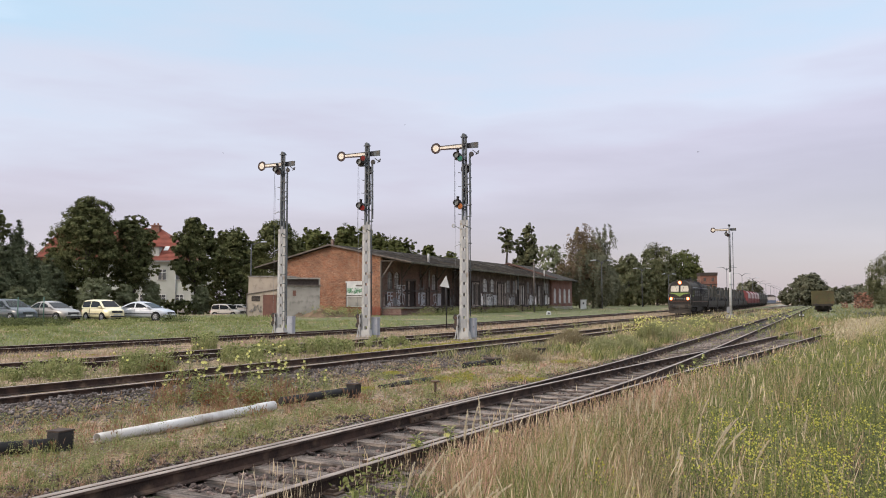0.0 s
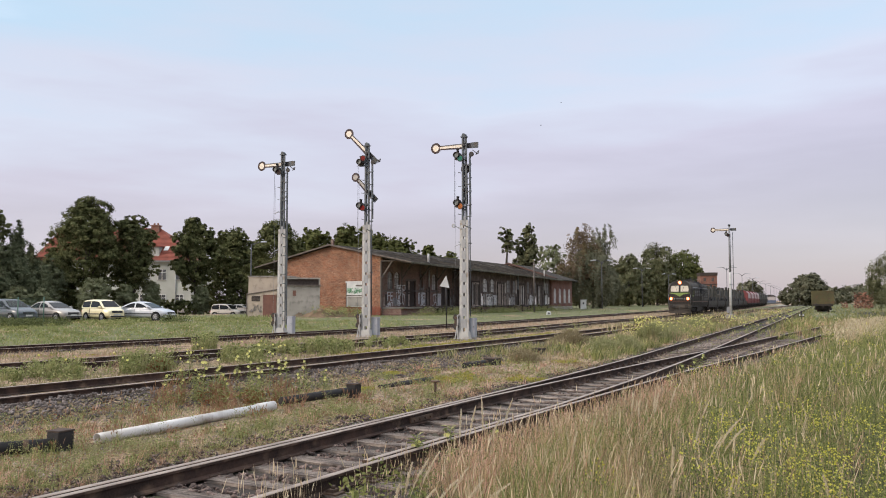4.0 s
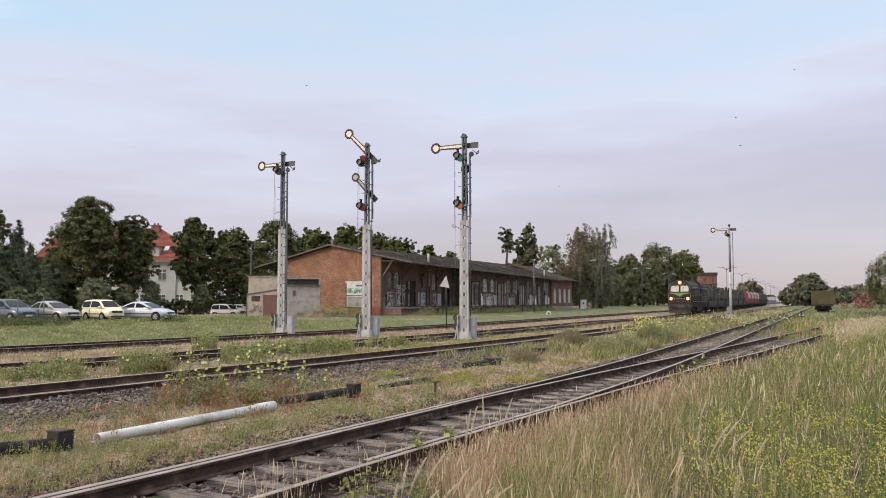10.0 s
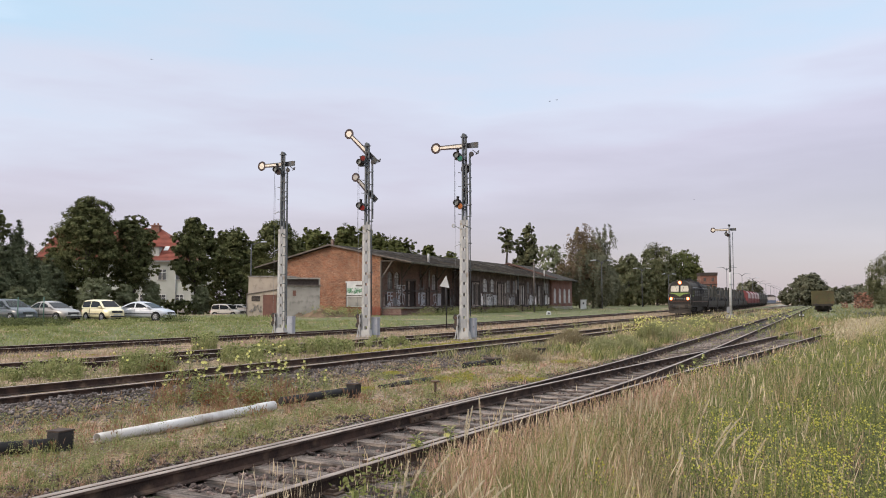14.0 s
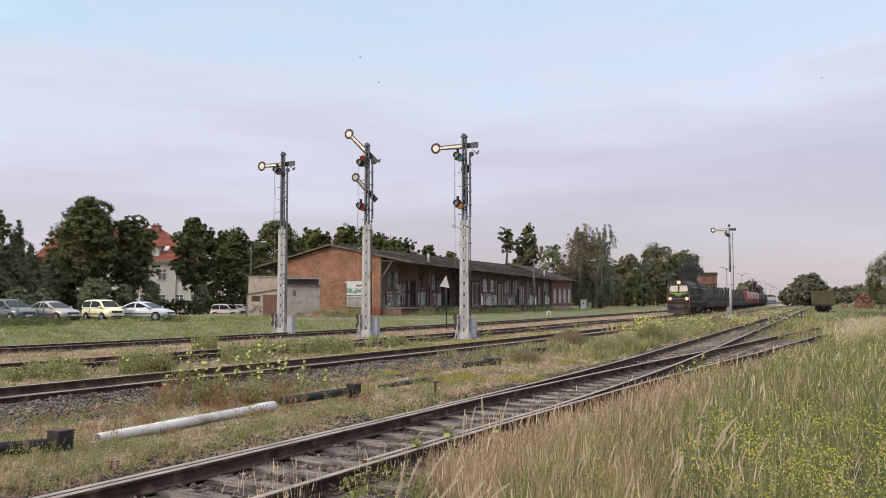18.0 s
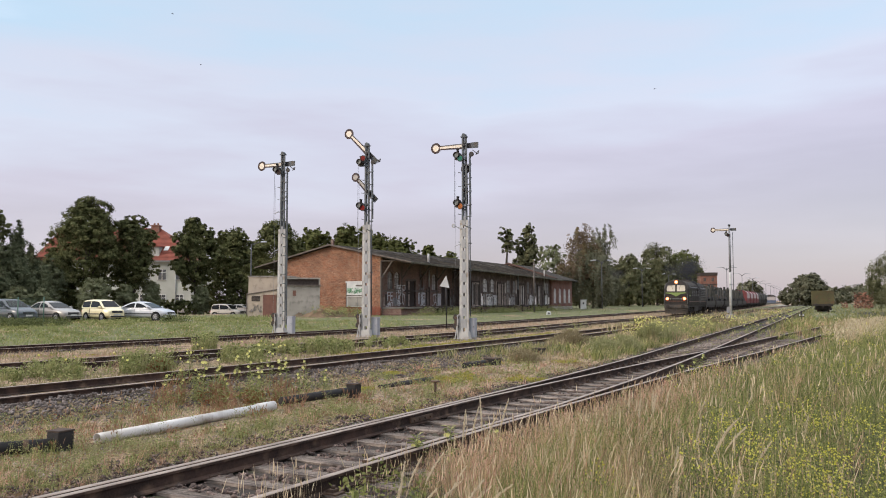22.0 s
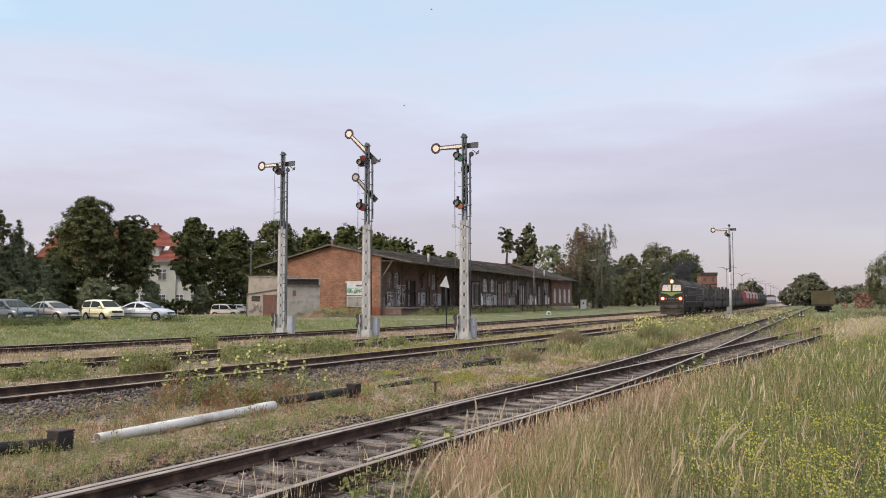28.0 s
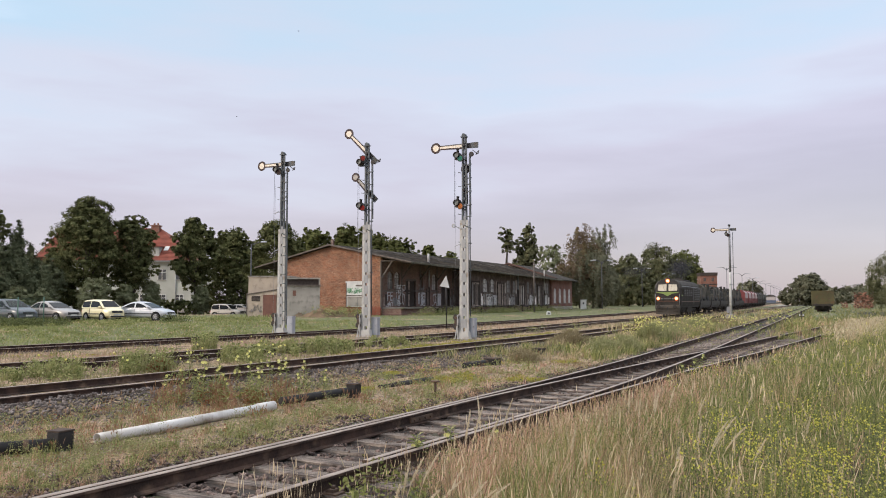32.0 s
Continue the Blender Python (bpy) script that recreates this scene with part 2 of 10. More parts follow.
M["roof_felt"] = mat("grey_roofing_felt", (0.060, 0.054, 0.050), (0.036, 0.033, 0.031), 0.7, 1.0, 0, 0.5, 12, dirt=((0.11, 0.098, 0.080), 0.5), spec=0.05)
M["old_wood"] = mat("grey_old_wood", (0.17, 0.14, 0.12), (0.10, 0.08, 0.07), 4, 0.9, 0, 0.4, 30)
M["dark_wood"] = mat("dark_brown_wood", (0.065, 0.05, 0.042), (0.04, 0.03, 0.026), 4, 0.85, 0, 0.4, 30)
M["concrete"] = mat("stained_concrete", (0.36, 0.33, 0.29), (0.27, 0.245, 0.215), 1.5, 0.95, 0, 0.3, 25, dirt=((0.18, 0.16, 0.13), 0.3))
M["render_grey"] = mat("grey_plaster", (0.39, 0.355, 0.315), (0.30, 0.275, 0.24), 1.0, 0.95, 0, 0.2, 25, dirt=((0.22, 0.205, 0.18), 0.3))
M["render_dim"] = mat("worn_platform_slabs", (0.20, 0.185, 0.165), (0.15, 0.14, 0.125), 1.0, 0.95, 0, 0.2, 25, dirt=((0.12, 0.12, 0.07), 0.35), spec=0.05)
M["render_tan"] = mat("tan_plaster", (0.47, 0.385, 0.305), (0.39, 0.325, 0.26), 1.0, 0.95, 0, 0.2, 25, dirt=((0.27, 0.22, 0.175), 0.3))
M["door_brown"] = mat("red_brown_paint", (0.20, 0.095, 0.07), (0.15, 0.075, 0.06), 2, 0.8, 0, 0.2, 30)
M["white_paint"] = mat("white_paint", (0.66, 0.65, 0.62), (0.56, 0.55, 0.53), 2, 0.7, 0, 0.1, 30)
M["white_pvc"] = mat("white_plastic_pipe", (0.62, 0.595, 0.575), (0.52, 0.495, 0.47), 1.5, 0.5, 0, 0.05, 30, dirt=((0.33, 0.285, 0.235), 0.28))
M["black_cover"] = mat("tarred_iron", (0.018, 0.017, 0.017), (0.035, 0.030, 0.028), 4, 0.75, 0.1, 0.4, 30)
M["rusty_lid"] = mat("rusty_black_lid", (0.05, 0.036, 0.03), (0.09, 0.058, 0.042), 6, 0.85, 0.1, 0.4, 30)
M["bark"] = mat("bark", (0.085, 0.07, 0.055), (0.05, 0.042, 0.035), 6, 0.95, 0, 0.8, 25)
M["leaf_dark"] = leafy("dark_leaves", [(0.036, 0.043, 0.018), (0.072, 0.080, 0.032), (0.135, 0.138, 0.060), (0.22, 0.21, 0.105)], 0.8, 0.12, 0.8, 0.05, 0.7)
# lightened and greyed: haze of the distance is put into the leaf colour
M["leaf_far"] = leafy("hazed_green_leaves", [(0.064, 0.069, 0.036), (0.118, 0.122, 0.063), (0.180, 0.176, 0.096), (0.250, 0.235, 0.14)], 0.8, 0.2, 0.8, 0.05, 0.6)
M["leaf_pine"] = leafy("dark_needles", [(0.038, 0.047, 0.026), (0.074, 0.086, 0.048), (0.125, 0.135, 0.078), (0.18, 0.185, 0.11)], 0.8, 0.1, 0.9, 0.05, 0.6)
M["leaf_mid"] = leafy("green_leaves", [(0.066, 0.078, 0.028), (0.115, 0.126, 0.044), (0.170, 0.172, 0.068), (0.235, 0.220, 0.10)], 0.8, 0.2, 0.9, 0.05, 0.5)
M["leaf_grey"] = leafy("grey_green_leaves", [(0.10, 0.115, 0.060), (0.155, 0.170, 0.092), (0.215, 0.222, 0.13), (0.28, 0.28, 0.18)], 0.8, 0.25, 0.9, 0.05, 0.6)
M["leaf_pale"] = leafy("pale_grey_green_leaves", [(0.14, 0.160, 0.082), (0.20, 0.220, 0.125), (0.27, 0.275, 0.165), (0.33, 0.325, 0.21)], 0.8, 0.3, 1.2, 0.05, 0.5)
# stronger haze of the far yard, mixed into the leaf colours
M["leaf_haze"] = leafy("hazed_far_leaves", [(0.105, 0.108, 0.068), (0.145, 0.145, 0.092), (0.185, 0.180, 0.12), (0.225, 0.215, 0.15)], 0.8, 0.25, 0.5, 0.05, 0.6)
M["leaf_red"] = leafy("reddish_leaves", [(0.13, 0.085, 0.060), (0.20, 0.128, 0.088), (0.17, 0.15, 0.078), (0.26, 0.18, 0.125)], 0.8, 0.25, 0.6, 0.05, 0.6)
M["grass_green"] = leafy("green_grass", [(0.075, 0.08, 0.030), (0.16, 0.16, 0.056), (0.24, 0.225, 0.085), (0.33, 0.28, 0.13)])
M["grass_tan"] = leafy("dry_grass", [(0.20, 0.14, 0.080), (0.42, 0.31, 0.19), (0.58, 0.46, 0.30), (0.40, 0.33, 0.18)])
M["grass_pink"] = leafy("reddish_dry_grass", [(0.28, 0.18, 0.12), (0.38, 0.25, 0.18), (0.42, 0.31, 0.22), (0.30, 0.25, 0.13)])
M["lawn"] = leafy("lawn_grass", [(0.155, 0.190, 0.066), (0.225, 0.255, 0.098), (0.305, 0.315, 0.132), (0.38, 0.365, 0.175)], 0.7, 0.4, 0.6)
M["petal"] = leafy("yellow_petals", [(0.52, 0.48, 0.06), (0.64, 0.60, 0.10), (0.70, 0.66, 0.20), (0.60, 0.50, 0.05)], 0.6, 0.4)
M["petal_pale"] = leafy("pale_yellow_petals", [(0.66, 0.62, 0.16), (0.74, 0.70, 0.24), (0.78, 0.75, 0.34), (0.68, 0.62, 0.12)], 0.6, 0.4)
M["herb"] = leafy("weed_leaves", [(0.10, 0.125, 0.042), (0.21, 0.235, 0.088), (0.31, 0.315, 0.130), (0.42, 0.385, 0.20)], 0.7, 0.35, 1.6)
M["seed_pink"] = leafy("reddish_seed_heads", [(0.15, 0.075, 0.047), (0.44, 0.245, 0.165), (0.62, 0.385, 0.275), (0.72, 0.49, 0.37)], 0.7, 0.12, 1.6)
M["seed_pale"] = leafy("pale_seed_heads", [(0.36, 0.25, 0.15), (0.54, 0.41, 0.27), (0.70, 0.57, 0.40), (0.44, 0.33, 0.19)], 0.7, 0.15, 1.6)
M["meadow_herb"] = leafy("meadow_leaves", [(0.13, 0.148, 0.048), (0.18, 0.20, 0.066), (0.24, 0.245, 0.085), (0.29, 0.265, 0.10)])
M["litter"] = leafy("withered_leaves", [(0.16, 0.10, 0.06), (0.24, 0.155, 0.09), (0.32, 0.22, 0.13), (0.20, 0.15, 0.07)])
M["flower_herb"] = leafy("dark_meadow_leaves", [(0.060, 0.075, 0.026), (0.125, 0.15, 0.045), (0.21, 0.23, 0.075), (0.33, 0.33, 0.12)], 0.7, 0.2, 2.2)
M["dock"] = leafy("red_brown_leaves", [(0.20, 0.075, 0.04), (0.26, 0.10, 0.05), (0.22, 0.13, 0.06), (0.15, 0.12, 0.05)])
M["dry_herb"] = leafy("brown_green_stems", [(0.13, 0.10, 0.055), (0.21, 0.165, 0.095), (0.24, 0.205, 0.115), (0.32, 0.26, 0.17)])
M["meadow_green"] = leafy("meadow_grass", [(0.030, 0.038, 0.013), (0.150, 0.185, 0.060), (0.30, 0.295, 0.105), (0.46, 0.42, 0.19)], 0.7, 0.12, 1.9)
M["meadow_straw"] = leafy("meadow_straw", [(0.060, 0.036, 0.021), (0.30, 0.205, 0.122), (0.54, 0.37, 0.23), (0.74, 0.55, 0.37)], 0.7, 0.12, 1.9)
M["plume"] = leafy("pale_grass_plumes", [(0.66, 0.54, 0.36), (0.76, 0.64, 0.46), (0.80, 0.70, 0.54), (0.70, 0.58, 0.38)], 0.7, 0.5)
M["feather_green"] = leafy("olive_feathery_stems", [(0.15, 0.165, 0.065), (0.22, 0.23, 0.10), (0.30, 0.285, 0.145), (0.38, 0.33, 0.19)], 0.7, 0.25, 1.5)
M["seed_stalk"] = leafy("thin_tan_stalks", [(0.26, 0.19, 0.095), (0.38, 0.29, 0.15), (0.46, 0.37, 0.21), (0.30, 0.27, 0.12)], 0.7, 0.12, 1.6)
M["herb_dark"] = leafy("dark_weed_leaves", [(0.045, 0.058, 0.022), (0.080, 0.098, 0.036), (0.13, 0.145, 0.056), (0.19, 0.19, 0.085)], 0.7, 0.25, 1.2)
M["straw_pale"] = leafy("pale_straw", [(0.34, 0.26, 0.15), (0.50, 0.40, 0.25), (0.62, 0.52, 0.36), (0.44, 0.36, 0.20)], 0.7, 0.15, 1.6)
M["stalk_brown"] = leafy("red_brown_stalks", [(0.16, 0.085, 0.05), (0.24, 0.13, 0.075), (0.32, 0.19, 0.115), (0.22, 0.14, 0.07)], 0.7, 0.2, 1.6)
M["moss"] = leafy("yellow_stonecrop", [(0.30, 0.27, 0.05), (0.38, 0.33, 0.06), (0.28, 0.27, 0.08), (0.20, 0.20, 0.06)])


# ---- mesh helpers ----
def part(name, bm, material, parent=None, label="", smooth=False, bevel=0.0):
    """Links a bmesh as one mesh object under a thing or a part. material: one, or a list used by face index."""
    if bevel:
        bmesh.ops.bevel(bm, geom=[e for e in bm.edges], offset=bevel, segments=1, affect="EDGES", clamp_overlap=True)
    me = bpy.data.meshes.new(name)
    bm.normal_update()
    bm.to_mesh(me)
    bm.free()
    for m in material if isinstance(material, (list, tuple)) else [material]:
        me.materials.append(m)
    if smooth:
        me.polygons.foreach_set("use_smooth", [True] * len(me.polygons))
    ob = new(name, me)
    ob.parent = parent
    if label:
        ob["label"] = label
    return ob


def thing(name, label, category, x=0, y=0, z=0, rz=0, group="", kind=""):
    ob = tagged(new(name), label, category, group, kind)
    ob.empty_display_size = 0.2
    ob.matrix_basis = pose(x, y, z, 0, 0, rz)
    return ob


def box(bm, x0, x1, y0, y1, z0, z1, mi=0, m=None):
    vs = [bm.verts.new((x, y, z)) for z in (z0, z1) for y in (y0, y1) for x in (x0, x1)]
    if m:
        for v in vs:
            v.co = m @ v.co
    for q in ((0, 2, 3, 1), (4, 5, 7, 6), (0, 1, 5, 4), (2, 6, 7, 3), (0, 4, 6, 2), (1, 3, 7, 5)):
        bm.faces.new([vs[i] for i in q]).material_index = mi
    return bm


def B(*a, **k):
    return box(bmesh.new(), *a, **k)


def rod(bm, p0, p1, r0, r1=None, seg=8, mi=0, caps=True):
    p0, p1 = Vector(p0), Vector(p1)
    r1 = r0 if r1 is None else r1
    q = (p1 - p0).to_track_quat("Z", "Y")
    rings = []
    for p, r in ((p0, r0), (p1, r1)):
        rings.append([bm.verts.new(p + q @ Vector((r * math.cos(2 * math.pi * i / seg), r * math.sin(2 * math.pi * i / seg), 0))) for i in range(seg)])
    for i in range(seg):
        j = (i + 1) % seg
        f = bm.faces.new((rings[0][i], rings[0][j], rings[1][j], rings[1][i]))
        f.material_index, f.smooth = mi, True
    if caps:
        bm.faces.new(rings[0][::-1]).material_index = mi
        bm.faces.new(rings[1]).material_index = mi
    return bm


def R(*a, **k):
    return rod(bmesh.new(), *a, **k)


def bar(bm, p0, p1, w, h, mi=0):
    """A square-edged bar from p0 to p1; w across, h along z (or y for an upright)."""
    p0, p1 = Vector(p0), Vector(p1)
    d = p1 - p0
    m = Matrix.Translation(p0) @ d.to_track_quat("Z", "Y").to_matrix().to_4x4()
    return box(bm, -w / 2, w / 2, -h / 2, h / 2, 0, d.length, mi, m)


def prism(bm, pts, a0, a1, axis="y", mi=0):
    """An outline in two coordinates, pushed out along the third axis from a0 to a1."""
    def at(p, a):
        return {"y": (p[0], a, p[1]), "x": (a, p[0], p[1]), "z": (p[0], p[1], a)}[axis]
    lo = [bm.verts.new(at(p, a0)) for p in pts]
    hi = [bm.verts.new(at(p, a1)) for p in pts]
    n = len(pts)
    for i in range(n):
        bm.faces.new((lo[i], lo[(i + 1) % n], hi[(i + 1) % n], hi[i])).material_index = mi
    bm.faces.new(lo[::-1]).material_index = mi
    bm.faces.new(hi).material_index = mi
    bmesh.ops.recalc_face_normals(bm, faces=bm.faces[:])
    return bm


def quads_object(name, V, material, parent=None, label="", category="", kind="", smooth=False):
    """One mesh from an array of quads (n, 4, 3) or triangles (n, 3, 3)."""
    V = np.asarray(V, dtype=np.float32)
    n, c = V.shape[:2]
    me = bpy.data.meshes.new(name)
    me.vertices.add(n * c)
    me.vertices.foreach_set("co", V.ravel())
    me.loops.add(n * c)
    me.loops.foreach_set("vertex_index", np.arange(n * c, dtype=np.int32))
    me.polygons.add(n)
    me.polygons.foreach_set("loop_start", np.arange(0, n * c, c, dtype=np.int32))
    me.update(calc_edges=True)
    me.materials.append(material)
    ob = new(name, me)
    ob.parent = parent
    return tagged(ob, label, category, "", kind)


def strip_object(name, P, Q, material, parent=None, label="", category="", kind=""):
    """One mesh of ribbons: P and Q are the two edges, arrays (n, k, 3), joined rung to rung."""
    n, k = P.shape[:2]
    V = np.stack([P, Q], axis=2).reshape(-1, 3).astype(np.float32)
    base = (np.arange(n) * k * 2)[:, None] + (np.arange(k - 1) * 2)[None, :]
    F = np.stack([base, base + 1, base + 3, base + 2], axis=-1).reshape(-1).astype(np.int32)
    me = bpy.data.meshes.new(name)
    me.vertices.add(len(V))
    me.vertices.foreach_set("co", V.ravel())
    me.loops.add(len(F))
    me.loops.foreach_set("vertex_index", F)
    me.polygons.add(len(F) // 4)
    me.polygons.foreach_set("loop_start", np.arange(0, len(F), 4, dtype=np.int32))
    me.update(calc_edges=True)
    me.materials.append(material)
    ob = new(name, me)
    ob.parent = parent
    return tagged(ob, label, category, "", kind)


def sweep(profile, path, name, materials, parent, label="", head=None):
    """A closed outline (side, up) carried along a path of points; side is to the right of the way. head: index of the outline's edges of material 1."""
    P = np.array(path, dtype=float)
    T = np.gradient(P, axis=0)
    T /= np.linalg.norm(T[:, :2], axis=1)[:, None]
    S = np.stack([T[:, 1], -T[:, 0], np.zeros(len(T))], axis=1)
    bm = bmesh.new()
    rings = [[bm.verts.new(P[i] + S[i] * a + np.array([0, 0, b])) for a, b in profile] for i in range(len(P))]
    n = len(profile)
    for i in range(len(P) - 1):
        for j in range(n):
            f = bm.faces.new((rings[i][j], rings[i][(j + 1) % n], rings[i + 1][(j + 1) % n], rings[i + 1][j]))
            f.material_index = 1 if head and j in head else 0
    bm.faces.new(rings[0])
    bm.faces.new(rings[-1][::-1])
    bmesh.ops.recalc_face_normals(bm, faces=bm.faces[:])
    return part(name, bm, materials, parent, label)


# ---- plan: the tracks run away to the upper right, bending left as they come near ----
def bend(y, a, m, knee, c):
    return a + m * y + c * max(0.0, knee - y) ** 2


def t1(y):
    return bend(y, -4.54, 0.47, 24, -0.0030)


def t2(y):
    return bend(y, -11.69, 0.47, 54, -0.0015)


def t3(y):
    return bend(y, -16.1, 0.45, 55, -0.0026)


def dip(y):
    """The train's line falls slightly up the yard."""
    return -0.22 * smooth(58, 90, y)


def t4(y):
    return bend(y, -23.4, 0.46, 70, -0.0021)


def dev(y):
    """How far the right-hand way of the points has left the main line."""
    return 0.0052 * max(0.0, y - 7.5) ** 2 if y < 25.4 else 1.666 + 0.145 * (y - 25.4)


def t1r(y):
    return t1(y) + dev(y)


def smooth(a, b, v):
    k = min(1.0, max(0.0, (v - a) / (b - a)))
    return k * k * (3 - 2 * k)


def lowland(x, y):
    """The street behind the car park lies half a metre lower."""
    if y < 67 or y > 170:
        return 0.0
    road = -40.4 + 0.506 * (y - 86.4)
    return -0.55 * smooth(67, 82, y) * (1 - smooth(4, 12, x - road)) * (1 - smooth(140, 170, y))


def ground_z(x, y):
    """Height of the earth over the plan; the rail heads lie at 0."""
    z = -0.20
    d4 = t4(y) - x
    if d4 > 0:
        z += 0.20 * smooth(1.5, 14, d4)
    dr = x - (t1r(min(y, 50)) + 0.5 * max(0, y - 50) if y > 0 else t1(0) + 0.5 * y)
    if dr > 0 and y < 90:
        z += 0.22 * smooth(1.2, 4.0, dr) * (1 - smooth(60, 90, y))
    z += lowland(x, y)
    if y > 58:
        z += dip(y) * (1 - smooth(1.8, 4.0, abs(x - t3(y))))
    flat = 1.0
    if 0 < y < 110:
        for tk, up in ((t1, 0.015), (t1r, 0.0), (t2, 0.045), (t3, 0.03), (t4, 0.03)):
            k = smooth(1.3, 2.4, abs(x - tk(y)) * 0.9)
            flat = min(flat, k)
            z += up * (1 - k)
    z += flat * (0.05 * noise.noise(Vector((x * 0.35, y * 0.35, 0))) + 0.025 * noise.noise(Vector((x * 1.3, y * 1.3, 3))))
    return z


def make_ground():
    """One sheet: fine near the camera, coarse towards the horizon."""
    ys = [-60, -20, -6] + list(np.arange(-2, 46, 0.5)) + list(np.arange(46, 120, 2.0)) + [130, 150, 180, 230, 300, 420, 600, 900, 1400, 2200]
    bm = bmesh.new()
    us = np.linspace(-1, 1, 121)
    rows = []
    for y in ys:
        half = 16 + max(0, y) * 0.75 + (0 if y < 200 else (y - 200) * 0.5)
        mid = 0.0
        rows.append([bm.verts.new((mid + u * half, y, ground_z(mid + u * half, y) if y < 200 else -0.2)) for u in us])
    for i in range(len(rows) - 1):
        for j in range(len(us) - 1):
            f = bm.faces.new((rows[i][j], rows[i][j + 1], rows[i + 1][j + 1], rows[i + 1][j]))
            f.smooth = True
    ob = part("ground", bm, M["ground"])
    tagged(ob, "bare earth with dry grass and low weeds between railway tracks", "ground", kind="structure")


make_ground()


def at_px(px, y):
    return (px - 784) / 1440 * y


def top_z(py, y):
    return EYE_Z + (532 - py) / 1440 * y


def turf(name, label, material, edge, far, y0, y1, lift=0.015):
    """A sheet of turf laid over the ground between two edges given along y."""
    bm = bmesh.new()
    rows = []
    ys = list(np.arange(y0, min(y1, 60), 1.0)) + list(np.arange(max(60, y0), y1 + 1, 3.0))
    for y in ys:
        a, b = edge(y), far(y)
        rows.append([bm.verts.new((a + (b - a) * u, y, ground_z(a + (b - a) * u, y) + lift)) for u in (0, 0.01, 0.02, 0.04, 0.06, 0.09, 0.12, 0.16, 0.2, 0.25, 0.3, 0.36, 0.42, 0.5, 0.58, 0.66, 0.75, 0.84, 0.92, 1.0)])
    for r0, r1 in zip(rows, rows[1:]):
        for j in range(len(r0) - 1):
            bm.faces.new((r0[j], r0[j + 1], r1[j + 1], r1[j])).smooth = True
    bmesh.ops.recalc_face_normals(bm, faces=bm.faces[:])
    tagged(part(name, bm, M[material]), label, "grass", kind="structure")


turf("track_bed", "gritty bed under the near railway points, shade of the gaps put into its dark colour", "bed_soil", lambda y: t1(y) - 1.75 - 0.12 * math.sin(y * 1.7), lambda y: t1(y) + (1.6 + dev(y) if y < 40 else 1.7) + 0.12 * math.sin(y * 2.1), -8, 100, 0.006)
turf("lawn_ground", "rough mown green turf beyond the tracks", "ground_lawn", lambda y: t4(y) - 1.6 - 0.2 * math.sin(y * 0.9), lambda y: -16 - y * 0.7, 6, 300)
turf("gravel_strip", "pale gravel strip along the car park edge", "gravel_pale", lambda y: (405 - 784) / 1440 * y + 0.5 * math.sin(y * 1.9), lambda y: (-33 + (y - 59.5) / 0.72) if y < 68.5 else -21.5 - (y - 68.5) * 0.45, 62.5, 73, 0.035)
# this sheet's colour carries the dark of the gaps in the grass
turf("meadow_ground", "matted earth under tall meadow grass, the grass's shade put into its near-black colour", "ground_meadow", lambda y: t1r(min(y, 50)) + 0.5 * max(0, y - 50) + 1.7 + 0.2 * math.sin(y * 1.3), lambda y: 14 + y * 0.75, -6, 120, 0.05)

turf("yard_grass", "green grass and weeds between far tracks", "ground_lawn", lambda y: t2(y) + 1.5 + 0.3 * math.sin(y * 0.7), lambda y: t1(y) - 1.8 - 0.3 * math.sin(y * 0.5), 48, 330, 0.02)
turf("yard_grass", "green grass and weeds between far tracks", "ground_lawn", lambda y: t3(y) + 1.3 + 0.2 * math.sin(y * 0.6), lambda y: t2(y) - 1.4 - 0.2 * math.sin(y * 0.8), 62, 330, 0.02)
turf("yard_grass", "green grass beside the far siding", "ground_lawn", lambda y: t1(y) + 1.7 + 0.3 * math.sin(y * 0.4), lambda y: 14 + y * 0.75, 60, 420, 0.03)

turf("yard_grass", "green grass grown over the far end of the points", "ground_lawn", lambda y: t1(y) - 2.0 - 0.2 * math.sin(y * 0.5), lambda y: t1(y) + 1.9 + 0.3 * math.sin(y * 0.4), 98, 330, 0.045)
turf("gravel_yard", "pale sandy yard beyond the sidings", "gravel_pale", lambda y: at_px(1366, y) + 2 * math.sin(y * 0.1), lambda y: at_px(1428, y) + 3 * math.sin(y * 0.07), 236, 335, 0.05)

RAIL = [(-0.06, -0.150), (0.06, -0.150), (0.06, -0.138), (0.011, -0.120), (0.011, -0.042), (0.035, -0.030), (0.035, -0.006), (0.027, 0.0),
        (-0.027, 0.0), (-0.035, -0.006), (-0.035, -0.030), (-0.011, -0.042), (-0.011, -0.120), (-0.06, -0.138)]
HEAD = {6, 7, 8}


def t5(y):
    return t1(y) + 4.3


def rail_path(curve, side, y0, y1, extra=None):
    """Points of a rail beside a centre line; side -1 or 1."""
    pts, y = [], y0
    while y <= y1:
        x, k = curve(y), (curve(y + 0.2) - curve(y - 0.2)) / 0.4
        n = math.hypot(1, k)
        off = side * 0.7525 + (extra(y) if extra else 0)
        pts.append((x + off / n, y - off * k / n, dip(y) if curve is t3 else LOW if curve is t5 else 0.0))
        y += 0.5 if y < 60 else 4
    return pts


SLEEPERS = []
LOW = -0.16      # the siding lies a little lower


